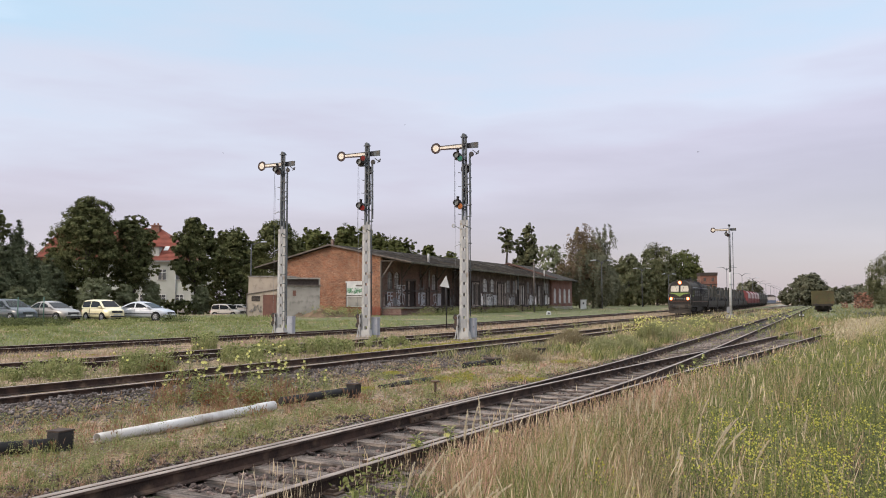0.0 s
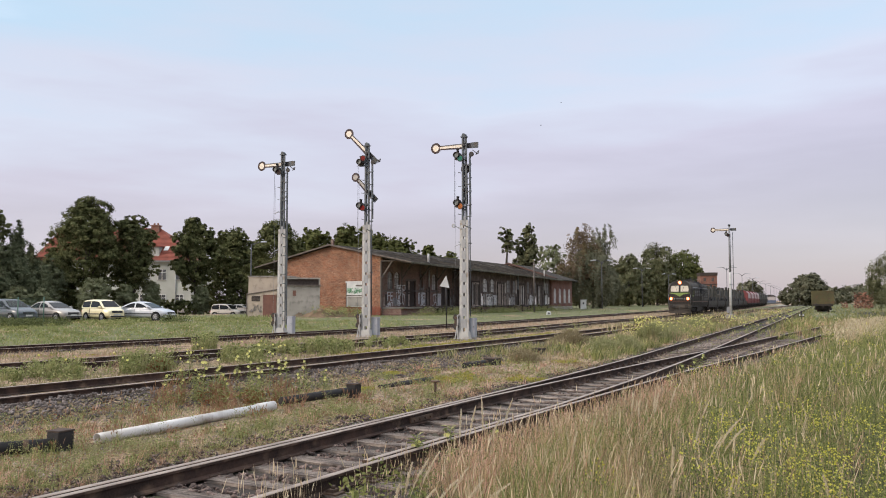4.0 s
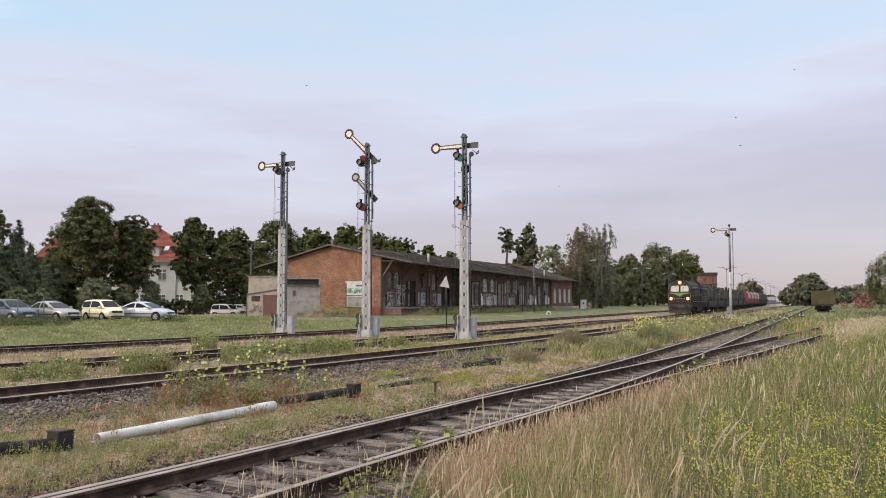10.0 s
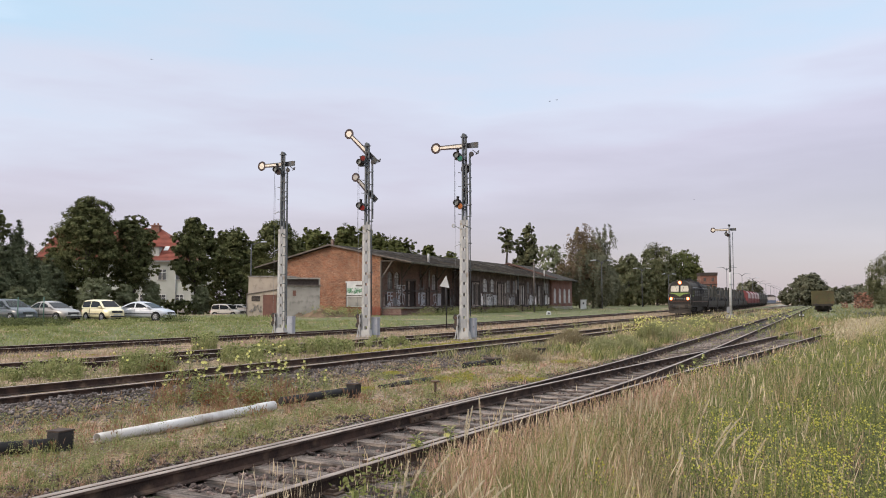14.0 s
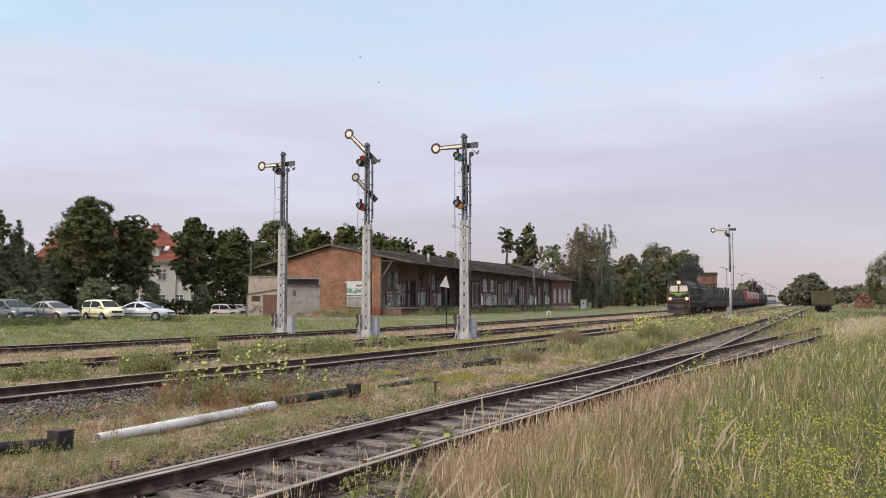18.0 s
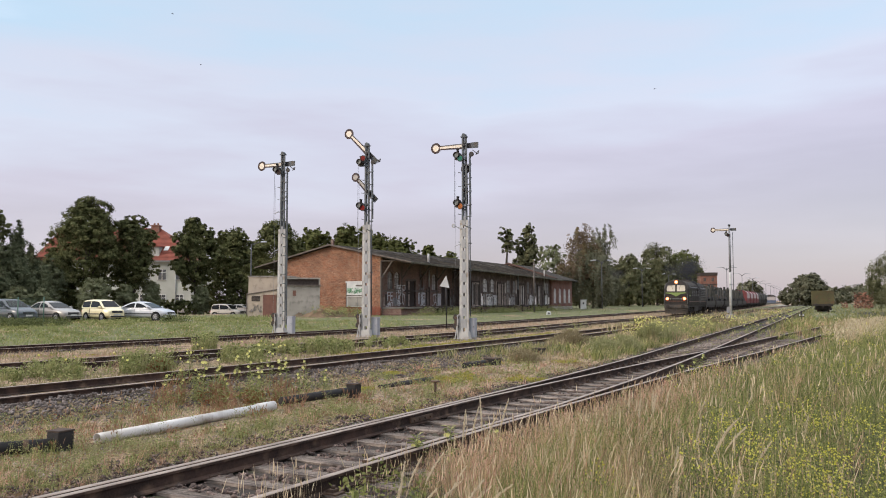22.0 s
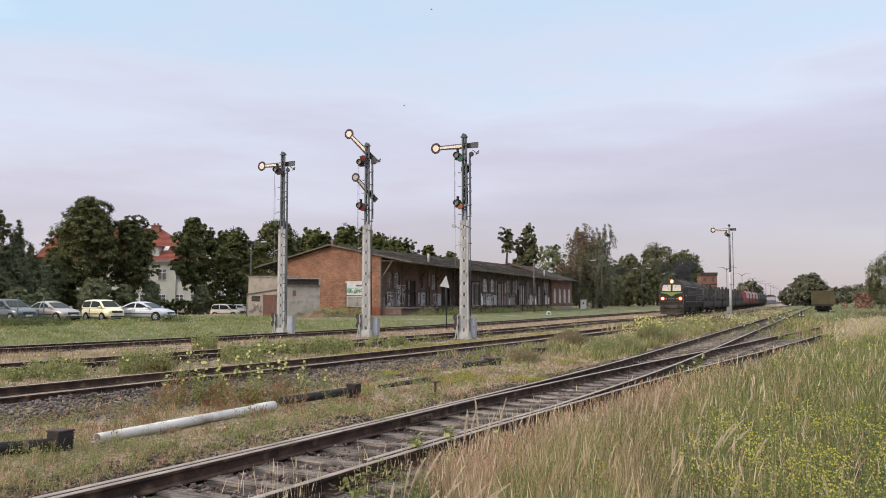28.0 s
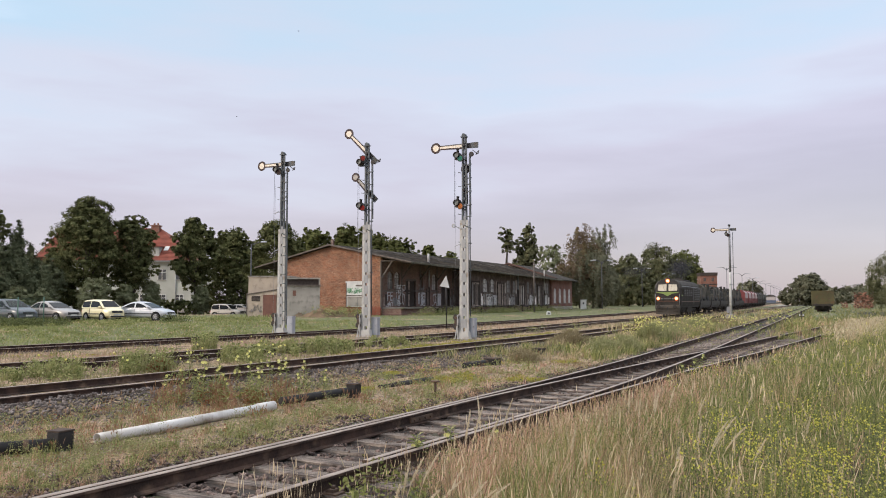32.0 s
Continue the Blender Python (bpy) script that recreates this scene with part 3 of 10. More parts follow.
def make_track(label, curve, y0, y1, sleepers, length=2.5, rails=None, sink=0.0):
    th = thing("railway_track", label, "railway track", kind="structure")
    for pts in rails or [rail_path(curve, -1, y0, y1), rail_path(curve, 1, y0, y1)]:
        sweep(RAIL, pts, "rail", [M["rail_side"], M["rail_top"]], th, head=HEAD)
    SLEEPERS.append((th, curve, sleepers, length, sink))
    return th


POINTS = make_track("rusty railway points with worn rails on weathered wooden sleepers", t1, -8, 420, (-7.6, 46.0), rails=[
    rail_path(t1, -1, -8, 420),
    rail_path(t1r, 1, -8, 52),
    rail_path(t1, 1, 8.4, 420, lambda y: -max(0.0, 0.115 - dev(y) * 0.9)),
    rail_path(t1r, -1, 4, 52, lambda y: max(0.0, 0.115 - dev(y) * 0.9))])
make_track("rusty railway track in grey crushed stone", t2, -8, 420, (-7.6, 34.0), sink=0.03)
make_track("rusty railway track sunk in weeds", t3, -8, 420, None)
make_track("rusty railway track sunk in dry grass", t4, -8, 420, None)


make_track("rusty siding track in tall grass", t5, 84, 420, None)


# ---- semaphore signals ----
TURN = -25.0      # the tracks' bearing, degrees
ARMS = {}


def signal_arm(parent, z, length, name="arm", rest=0.0, face="arm_cream", disc=0.245):
    """An arm on its pivot; its own origin is the pivot. It points to -x."""
    arm = new(name)
    arm.parent = parent
    arm.matrix_basis = pose(0, 0.17, z, 0, rest, 0)
    arm["label"] = "cream signal arm edged in black"
    bm = bmesh.new()
    prism(bm, [(0.62, -0.13), (0.62, 0.13), (-length + 0.16, 0.095), (-length + 0.16, -0.095)], -0.03, -0.015)
    part("arm_plate", bm, M["arm_back"], arm)
    part("arm_stripe", prism(bmesh.new(), [(0.02, -0.05), (0.02, 0.07), (-length + 0.2, 0.05), (-length + 0.2, -0.04)], -0.036, -0.032), M[face], arm)
    part("arm_edging", prism(bmesh.new(), [(0.0, -0.135), (0.0, -0.055), (-length + 0.2, -0.045), (-length + 0.2, -0.1)], -0.045, -0.031), M["red_dark"], arm)
    part("disc_rim", R((-length, -0.035, 0), (-length, -0.01, 0), disc, seg=28), M["red_dark"], arm)
    part("disc", R((-length, -0.041, 0), (-length, -0.036, 0), disc * 0.6, seg=28), M[face], arm)
    part("tail_plate", B(0.30, 0.62, -0.05, -0.025, -0.13, 0.13), M["mast_grey"], arm)
    part("pivot", R((0, -0.26, 0), (0, 0.04, 0), 0.05), M["black_iron"], arm)
    return arm


def signal_lamp(parent, z, glass, lift=0.0):
    lamp = new("signal_lamp")
    lamp.parent = parent
    lamp.matrix_basis = pose(-0.27, -0.1, z)
    lamp.scale = (1.2, 1.2, 1.2)
    lamp["label"] = "black iron lamp with coloured glass"
    bm = bmesh.new()
    rod(bm, (0, -0.10, -0.03), (0, 0.12, -0.03), 0.125, 0.115, seg=18)
    box(bm, -0.085, 0.085, -0.07, 0.09, -0.19, -0.1)
    rod(bm, (0, 0, 0.08), (0, 0, 0.19), 0.055, 0.045)
    rod(bm, (0, 0, 0.19), (0, 0, 0.22), 0.075, 0.05)
    part("lamp_body", bm, M["black_iron"], lamp)
    part("lens", R((0, -0.14, -0.03), (0, -0.09, -0.03), 0.085, 0.095, seg=16), M["lens_grey"], lamp, "grey glass lens")
    part("bracket", bar(bmesh.new(), (0.0, 0.02, -0.16), (0.34, 0.05, -0.2), 0.05, 0.05), M["mast_grey"], lamp)
    spec = R((0.15, -0.13, -0.16 + lift), (0.15, -0.10, -0.16 + lift), 0.10, seg=18)
    part("spectacle_glass", spec, M[glass], lamp, "coloured spectacle glass")
    part("spectacle_rim", ring(0.15, -0.115, -0.16 + lift, 0.095, 0.125, 0.03), M["black_iron"], lamp)
    part("hood", ring(0, -0.15, -0.03, 0.09, 0.115, 0.08), M["black_iron"], lamp)


def ring(x, y, z, r0, r1, d, seg=18):
    bm = bmesh.new()
    L = []
    for yy in (y - d / 2, y + d / 2):
        for r in (r0, r1):
            L.append([bm.verts.new((x + r * math.cos(6.28318 * i / seg), yy, z + r * math.sin(6.28318 * i / seg))) for i in range(seg)])
    for i in range(seg):
        j = (i + 1) % seg
        for a, b in ((0, 1), (1, 3), (3, 2), (2, 0)):
            bm.faces.new((L[a][i], L[a][j], L[b][j], L[b][i]))
    bmesh.ops.recalc_face_normals(bm, faces=bm.faces[:])
    return bm


M["arm_back"] = mat("dark_grey_enamel", (0.055, 0.050, 0.050), (0.075, 0.068, 0.066), 4, 0.6, 0, 0.05, 40)
M["red_dark"] = mat("dark_enamel_edge", (0.035, 0.020, 0.020), (0.05, 0.026, 0.024), 4, 0.6, 0, 0.05, 40)
M["lens_grey"] = mat("grey_lens", (0.26, 0.27, 0.25), None, 4, 0.2, 0, 0.0)
M["bare_steel"] = mat("galvanised_steel", (0.34, 0.35, 0.37), (0.27, 0.28, 0.30), 3, 0.5, 0.4, 0.1, 40)


def semaphore(x, y, top, arms, lamps, label, ladder=True, split=5.25, shift=0.0):
    th = thing("semaphore_signal", label, "semaphore signal", x, y, -0.14, TURN, "semaphore signals")
    t = top + 0.14
    w0, w1 = 0.138, 0.085
    # two channel legs that lean together, white below and grey above
    for sx in (-1, 1):
        for z0, z1, m, nm in ((0.0, split, "mast_white", "lower_leg"), (split, t - 0.12, "mast_grey", "upper_leg")):
            a, b = w0 + (w1 - w0) * z0 / t, w0 + (w1 - w0) * z1 / t
            bm = bmesh.new()
            if z0 > 1 and sx < 0:
                a, b = a - 0.05, b - 0.04
            bar(bm, (sx * a, 0, z0), (sx * b, 0, z1), (0.08 if sx > 0 else 0.12) if z0 < 1 else (0.055 if sx > 0 else 0.15), 0.16 if z0 < 1 else 0.08)
            part(nm, bm, M[m], th)
    z = 0.7
    while z < t - 0.3:
        hw = w0 + (w1 - w0) * z / t
        big = z < split
        for yy in ((-0.055, 0.055) if big else (-0.045, 0.045)):
            part("batten", B(-hw + 0.02, hw - 0.02, yy - 0.008, yy + 0.008, z - (0.19 if big else 0.045), z + (0.19 if big else 0.045)), M["mast_web" if big else "mast_grey"], th)
        z += 0.5
    bm = bmesh.new()
    box(bm, -0.14, 0.14, -0.1, 0.1, t - 0.14, t - 0.1)
    rod(bm, (0, -0.09, t - 0.06), (0, 0.09, t - 0.06), 0.09, seg=14)
    part("cap", bm, M["mast_grey"], th)
    bm = bmesh.new()
    prism(bm, [(-0.30, 0), (0.30, 0), (0.27, 0.08), (0.215, 0.34), (-0.215, 0.34), (-0.27, 0.08)], -0.13, 0.13)
    part("foot", bm, M["mast_white"], th)
    part("base_plate", B(-0.40, 0.40, -0.30, 0.30, -0.1, 0.02), M["concrete"], th, "concrete footing")
    part("stay", bar(bmesh.new(), (-0.34, -0.26, 0), (-0.21, -0.1, 1.1), 0.04, 0.04), M["mast_white"], th)
    # pulley gear and wires at the foot
    for dz in (0.55, 0.95):
        part("pulley", ring(-0.34, -0.16, dz, 0.06, 0.13, 0.05), M["black_iron"], th)
    part("gear_bracket", B(-0.40, -0.24, -0.18, -0.12, 0.42, 1.0), M["old_rust"], th)
    part("guard_board", B(-0.27, -0.24, -0.2, 0.05, 0.0, 1.05), M["mast_white"], th)
    part("wire", R((-0.42, -0.1, 0.9), (-0.36, -0.1, t - 1.6), 0.005, seg=5), M["bare_steel"], th)
    part("lamp_cable", R((-0.42, -0.14, 4.9), (-0.40, -0.14, t - 0.9), 0.007, seg=5), M["black_iron"], th)
    # lever gear on the mast
    for zz in (t - 2.2, t - 4.1):
        part("crank", bar(bmesh.new(), (0.1, -0.16, zz), (0.40, -0.16, zz - 0.14), 0.05, 0.05), M["mast_grey"], th)
        part("hand_hold", bar(bmesh.new(), (-0.42, -0.1, zz - 0.9), (-0.15, -0.1, zz - 0.8), 0.03, 0.03), M["bare_steel"], th)
    part("pull_rod", R((0.36, -0.17, 1.2), (0.36, -0.17, t - 0.95), 0.018, seg=6), M["mast_grey"], th)
    part("counterweight", R((0.42, -0.2, t - 0.95), (0.42, -0.14, t - 0.95), 0.11, seg=14), M["black_iron"], th)
    if ladder:
        part("ladder_rail", bar(bmesh.new(), (0.34, -0.04, 0.5), (0.30, -0.04, t - 0.75), 0.07, 0.05), M["mast_grey"], th)
        z = 0.7
        while z < t - 0.9:
            part("rung", bar(bmesh.new(), (0.06, -0.04, z), (0.34 - 0.04 * z / t, -0.04, z), 0.035, 0.035), M["mast_grey"], th)
            z += 0.46
    else:
        for k, (x0, x1) in enumerate(((0.26, 0.22), (0.33, 0.30))):
            part("pull_rod", R((x0, 0.05 - 0.12 * k, 1.0), (x1, 0.05 - 0.12 * k, t - 1.0 - 0.5 * k), 0.016, seg=6), M["mast_grey"], th)
        for z in (3.0, 4.2, 5.4, 6.5):
            part("rod_guide", bar(bmesh.new(), (0.08, 0, z), (0.36, -0.05, z), 0.035, 0.05), M["mast_grey"], th)
    # foot pegs on the other side, and a hook behind the tail of the arm
    z = split - 1.0
    while z < t - 1.2:
        part("foot_peg", bar(bmesh.new(), (-0.28, -0.02, z + 0.03), (-0.14, -0.02, z), 0.03, 0.03), M["mast_grey"], th)
        z += 0.62
    bm = bmesh.new()
    bar(bm, (0.36, 0.1, t - 0.72), (0.62, 0.1, t - 0.92), 0.04, 0.03)
    bar(bm, (0.62, 0.1, t - 0.92), (0.66, 0.1, t - 0.76), 0.04, 0.03)
    bar(bm, (0.52, 0.1, t - 0.95), (0.60, 0.1, t - 0.80), 0.03, 0.03)
    part("tail_hook", bm, M["black_iron"], th)
    if not ladder:
        part("guide_channel", bar(bmesh.new(), (0.27, 0.06, t - 3.6), (0.25, 0.06, t - 0.9), 0.06, 0.07), M["mast_grey"], th)
        for zz in (t - 1.4, t - 2.0, t - 2.6, t - 3.2):
            part("stub", bar(bmesh.new(), (0.1, -0.02, zz), (0.36, -0.02, zz + 0.04), 0.04, 0.04), M["mast_grey"], th)
        part("wire_arm", bar(bmesh.new(), (-0.45, -0.12, 5.0), (-0.1, -0.08, 4.85), 0.035, 0.035), M["bare_steel"], th)
        part("wire_wheel", ring(-0.46, -0.13, 5.0, 0.03, 0.09, 0.04), M["bare_steel"], th)
    made = [signal_arm(th, za + 0.14, L, rest=r, face="arm_cream" if i == 0 else "arm_dull", disc=0.245 if i == 0 else 0.215) for i, (za, L, r) in enumerate(arms)]
    for zl, g, *lift in lamps:
        signal_lamp(th, zl + 0.14, g, *lift)
    cb = thing("signal_cabinet", "light grey steel cabinet beside a signal mast", "cabinet", x + 0.52 * 0.905 + 0.1 + shift, y - 0.52 * 0.425 - 0.15 + (0.5 if shift else 0.0), -0.16, TURN, "signal cabinets")
    part("cabinet_body", B(-0.17, 0.17, -0.13, 0.13, 0.10, 0.92), M["cabinet_grey"], cb, bevel=0.012)
    part("roof", B(-0.185, 0.185, -0.145, 0.145, 0.92, 0.95), M["cabinet_grey"], cb)
    part("plinth", B(-0.16, 0.16, -0.12, 0.12, 0.0, 0.12), M["concrete"], cb)
    part("door", B(-0.145, 0.145, -0.140, -0.131, 0.15, 0.88), M["cabinet_grey"], cb)
    part("door_handle", B(0.09, 0.11, -0.152, -0.141, 0.5, 0.61), M["black_iron"], cb)
    return th, made


M["old_rust"] = mat("rusty_iron", (0.12, 0.075, 0.05), (0.07, 0.05, 0.04), 5, 0.85, 0.1, 0.4, 40)
SIG = "white and grey lattice semaphore signal with its arm level"
semaphore(-8.05, 40.59, 9.0, [(8.42, 1.42, 0)], [(8.16, "glass_dark")], SIG)
MID, MID_ARMS = semaphore(-3.58, 38.06, 8.97, [(8.48, 1.52, 0), (6.68, 1.02, 90)], [(8.10, "glass_red", 0.26), (6.05, "glass_red", 0.02)],
                          "white and grey lattice semaphore signal with two arms rising", ladder=False, shift=-0.14)
semaphore(0.94, 35.82, 8.94, [(8.44, 1.46, 0), (6.45, 0.95, 90)], [(8.02, "glass_green"), (5.90, "glass_orange")],
          "white and grey lattice semaphore signal with level upper arm", ladder=False, shift=-0.22)
def slim_signal(x, y, top):
    th = thing("semaphore_signal", "distant slim white semaphore signal with its arm level", "semaphore signal", x, y, -0.14, TURN, "semaphore signals")
    part("lower_mast", R((0, 0, 0), (0, 0, 4.4), 0.13, 0.11, seg=10), M["mast_white"], th)
    part("upper_mast", R((0, 0, 4.4), (0, 0, top + 0.14), 0.11, 0.085, seg=10), M["mast_pale"], th)
    part("cap", R((0, 0, top + 0.14), (0, 0, top + 0.26), 0.14, 0.1, seg=10), M["mast_grey"], th)
    part("base_plate", B(-0.4, 0.4, -0.35, 0.35, -0.1, 0.35), M["concrete"], th, "concrete footing", bevel=0.02)
    part("gear_box", B(-0.38, -0.1, -0.15, 0.15, 0.5, 1.1), M["mast_pale"], th)
    part("pull_rod", R((0.30, -0.1, 2.6), (0.30, -0.1, top - 0.5), 0.03, seg=6), M["mast_grey"], th)
    for z in (3.2, 5.0, 6.9):
        part("hand_hold", bar(bmesh.new(), (-0.1, -0.1, z), (0.36, -0.1, z), 0.05, 0.05), M["mast_grey"], th)
    signal_arm(th, top - 0.24, 1.5)
    signal_lamp(th, top - 0.62, "glass_dark")


M["mast_pale"] = mat("pale_grey_paint", (0.25, 0.25, 0.265), (0.19, 0.19, 0.20), 3, 0.6, 0, 0.1, 30)
slim_signal(27.53, 78.0, 8.75)


# ---- goods shed ----
def goods_shed():
    th = thing("goods_shed", "long old brick goods shed with grey felt roof and ramp", "warehouse", -6.5, 84.7, -0.1, -25.15)
    RIDGE, LONG, BAY = 7.65, 50.0, 18.4
    q = random.Random(12)

    def eave(y):
        """The track-side eave sinks towards the far end."""
        return 5.62 - 0.0122 * y

    def roof_z(x, y=0.0):
        return RIDGE - abs(x + 6.0) / 9.8 * (RIDGE - (eave(y) if x > -6 else 5.35))
    # gable walls, far wall, track-side wall with its openings
    for y0, nm in ((0.0, "gable_wall"), (LONG - 0.4, "gable_wall")):
        part(nm, prism(bmesh.new(), [(-12.0, -0.3), (0.0, -0.3), (0.0, roof_z(0, y0) - 0.16), (-6.0, RIDGE - 0.16), (-12.0, roof_z(-12) - 0.16)], y0, y0 + 0.4), M["brick"], th, "orange brick gable")
    part("back_wall", B(-12.0, -11.6, 0.4, LONG - 0.4, -0.3, roof_z(-11.6) - 0.16), M["brick_dark"], th)
    doors = [(5.7, 8.0), (14.9, 17.2)]
    wins = [(1.5, 2.75), (3.05, 4.25), (9.2, 9.8), (12.2, 13.5)]
    spans = sorted([(a, b, 1.0, 3.85, "d") for a, b in doors] + [(a, b, 2.9, 4.75, "w") for a, b in wins])
    y = 0.4
    bm = bmesh.new()
    for a, b, z0, z1, k in spans:
        box(bm, -0.4, 0.0, y, a, -0.3, 5.9)
        box(bm, -0.4, 0.0, a, b, z1, 5.9)
        box(bm, -0.4, 0.0, a, b, -0.3, z0)
        y = b
    box(bm, -0.4, 0.0, y, LONG - 0.4, -0.3, 5.9)
    part("side_wall", bm, M["brick_dark"], th, "sooty dark brick wall")
    for i, (a, b, z0, z1, k) in enumerate(spans):
        if k == "d":
            d = part("sliding_door", B(-0.24, -0.16, a + 0.05, b - 0.05, z0, z1 - 0.03), M["dark_wood"], th, "dark weathered plank door")
            n = 6
            for j in range(n):
                w = (b - a - 0.1) / n
                part("plank", B(-0.16, -0.14, a + 0.05 + j * w + 0.015, a + 0.05 + (j + 1) * w - 0.015, z0 + 0.03, z1 - 0.08), M["dark_wood" if (i + j) % 4 else "grey_plank"], d)
            part("door_brace", B(-0.14, -0.12, a + 0.1, b - 0.1, 2.35, 2.5), M["dark_wood"], d)
            part("door_frame", B(-0.3, 0.03, a - 0.12, a, z0, z1 + 0.14), M["old_wood"], th)
            part("door_frame", B(-0.3, 0.03, b, b + 0.12, z0, z1 + 0.14), M["old_wood"], th)
            part("door_lintel", B(-0.3, 0.04, a, b, z1, z1 + 0.18), M["old_wood"], th)
        else:
            w = part("window", B(-0.2, -0.17, a, b, z0, z1), M["dusty_glass" if i % 3 else "sooty_glass"], th, "tall dusty arched window")
            bm = bmesh.new()
            m = (a + b) / 2
            for f in (0.0, 0.5, 1.0):
                yy = a + (b - a) * f
                box(bm, -0.17, -0.12, yy - 0.035, yy + 0.035, z0, z1)
            for f in (0.0, 0.2, 0.4, 0.6, 0.8, 1.0):
                zz = z0 + (z1 - z0) * f
                box(bm, -0.165, -0.13, a, b, zz - 0.025, zz + 0.025)
            part("window_frame", bm, M["old_wood" if i % 2 else "pale_plank"], w)
            # brick spandrels that round the head of the opening
            r = (b - a) / 2
            for sgn in (-1, 1):
                arc = [(m + sgn * r * math.sin(t), z1 - r * 0.7 + r * 0.7 * math.cos(t)) for t in (0.0, 0.3, 0.6, 0.9, 1.2, 1.5708)]
                part("arch_spandrel", prism(bmesh.new(), arc + [(m + sgn * r, z1)], -0.3, 0.004, "x"), M["brick_dark"], th)
            part("window_sill", B(-0.2, 0.06, a - 0.08, b + 0.08, z0 - 0.09, z0), M["old_wood"], th)
    # roof: two slopes with thickness, the track side sagging along its length
    def slab(nm, y0, y1, x0, x1, up, thick, m, label=""):
        bm = bmesh.new()
        n = 14
        rows = []
        for k in range(n + 1):
            y = y0 + (y1 - y0) * k / n
            sag = 0.035 * math.sin(k * 2.3) if 0 < k < n and x1 > 0 else 0.0
            rows.append([bm.verts.new(p) for p in ((x0, y, roof_z(x0, y) + up), (x1, y, roof_z(x1, y) + up + sag), (x1, y, roof_z(x1, y) + up - thick + sag), (x0, y, roof_z(x0, y) + up - thick))])
        for r0, r1 in zip(rows, rows[1:]):
            for j in range(4):
                bm.faces.new((r0[j], r0[(j + 1) % 4], r1[(j + 1) % 4], r1[j]))
        bm.faces.new(rows[0])
        bm.faces.new(rows[-1])
        bmesh.ops.recalc_face_normals(bm, faces=bm.faces[:])
        return part(nm, bm, m, th, label)
    slab("roof", -0.6, LONG + 2.2, -6.0, 3.9, 0.0, 0.12, M["roof_felt"], "patched grey roofing felt")
    slab("roof", -0.6, LONG + 0.4, -6.0, -15.8, 0.0, 0.12, M["roof_felt"], "patched grey roofing felt")
    for x1 in (3.9, -15.8):
        pts = [(-6.0, RIDGE + 0.02), (x1, roof_z(x1) + 0.02), (x1, roof_z(x1) - 0.13), (-6.0, RIDGE - 0.13)]
        part("verge_board", prism(bmesh.new(), pts, -0.64, -0.6), M["old_wood"], th)
    slab("eave_board", -0.6, LONG + 2.2, 3.9, 3.95, 0.0, 0.17, M["mossy_edge"], "mossy rotten eave board")
    # strips of felt laid over the slope, and lifted patches
    y = 0.4
    while y < LONG:
        slab("felt_seam", y, y + 0.07, -5.9, 3.88, 0.02, 0.03, M["roof_felt"])
        y += 1.0 + 0.05 * math.sin(y * 7)
    for k in range(26):
        y, x = q.uniform(0.2, 48.0), q.uniform(-5.0, 2.6)
        slab("felt_patch", y, y + q.uniform(0.6, 2.0), x, x + q.uniform(0.4, 1.2), 0.035, 0.03, M[q.choice(("felt_dark", "felt_pale", "felt_dark"))])
    # canopy struts, rafters, purlin
    y = 0.2
    while y < LONG:
        part("rafter", bar(bmesh.new(), (-0.1, y, roof_z(-0.1, y) - 0.22), (3.8, y, roof_z(3.8, y) - 0.22), 0.12, 0.14), M["old_wood"], th)
        if y < BAY:
            part("strut", bar(bmesh.new(), (0.0, y, 3.95), (1.35, y, roof_z(1.35, y) - 0.3), 0.15, 0.15), M["old_wood"], th)
            part("tie_beam", bar(bmesh.new(), (-0.1, y, roof_z(1.0, y) - 0.42), (1.5, y, roof_z(1.0, y) - 0.42), 0.14, 0.14), M["old_wood"], th)
            part("wall_post", B(0.0, 0.07, y - 0.07, y + 0.07, 1.1, 5.5), M["old_wood"], th)
        y += 4.45
    y = 0.5
    while y < BAY - 1.5:
        w = q.uniform(1.2, 4.0)
        if q.random() < 0.65:
            part("wall_beam", B(0.0, 0.06, y, min(y + w, BAY), 2.62 + q.uniform(-0.05, 0.05), 2.77 + q.uniform(-0.04, 0.04)), M[q.choice(("old_wood", "dark_wood"))], th)
        y += w
    part("corner_board", B(0.0, 0.13, -0.1, 0.2, 0.9, 5.7), M["old_wood"], th)
    # loading ramp: a crumbling edge near the corner, then rotten planks on posts
    part("ramp_slab", B(0.0, 2.6, 0.2, 4.6, 0.80, 0.95), M["render_dim"], th, "crumbling concrete edge")
    part("ramp_wall", B(0.0, 2.3, 0.25, LONG, -0.3, 0.80), M["brick_dark"], th)
    y = 4.6
    while y < LONG - 0.3:
        w = q.uniform(0.5, 1.5)
        part("ramp_plank", B(0.0, q.uniform(2.3, 2.75), y, y + w - 0.06, 0.82 + q.uniform(-0.05, 0.04), 0.95 + q.uniform(-0.04, 0.05)), M[q.choice(("dark_wood", "dark_wood", "grey_plank"))], th, "rotten dark plank")
        if q.random() < 0.5:
            part("ramp_post", B(2.3, 2.45, y, y + 0.16, -0.2, 0.85), M["dark_wood"], th)
        y += w
    for k in range(16):
        y = q.uniform(5, 48)
        part("ramp_stone", B(2.4, 2.9 + q.random() * 0.5, y, y + q.uniform(0.3, 0.9), -0.2, q.uniform(0.1, 0.45)), M["concrete" if k % 3 else "brick_dark"], th, bevel=0.05)
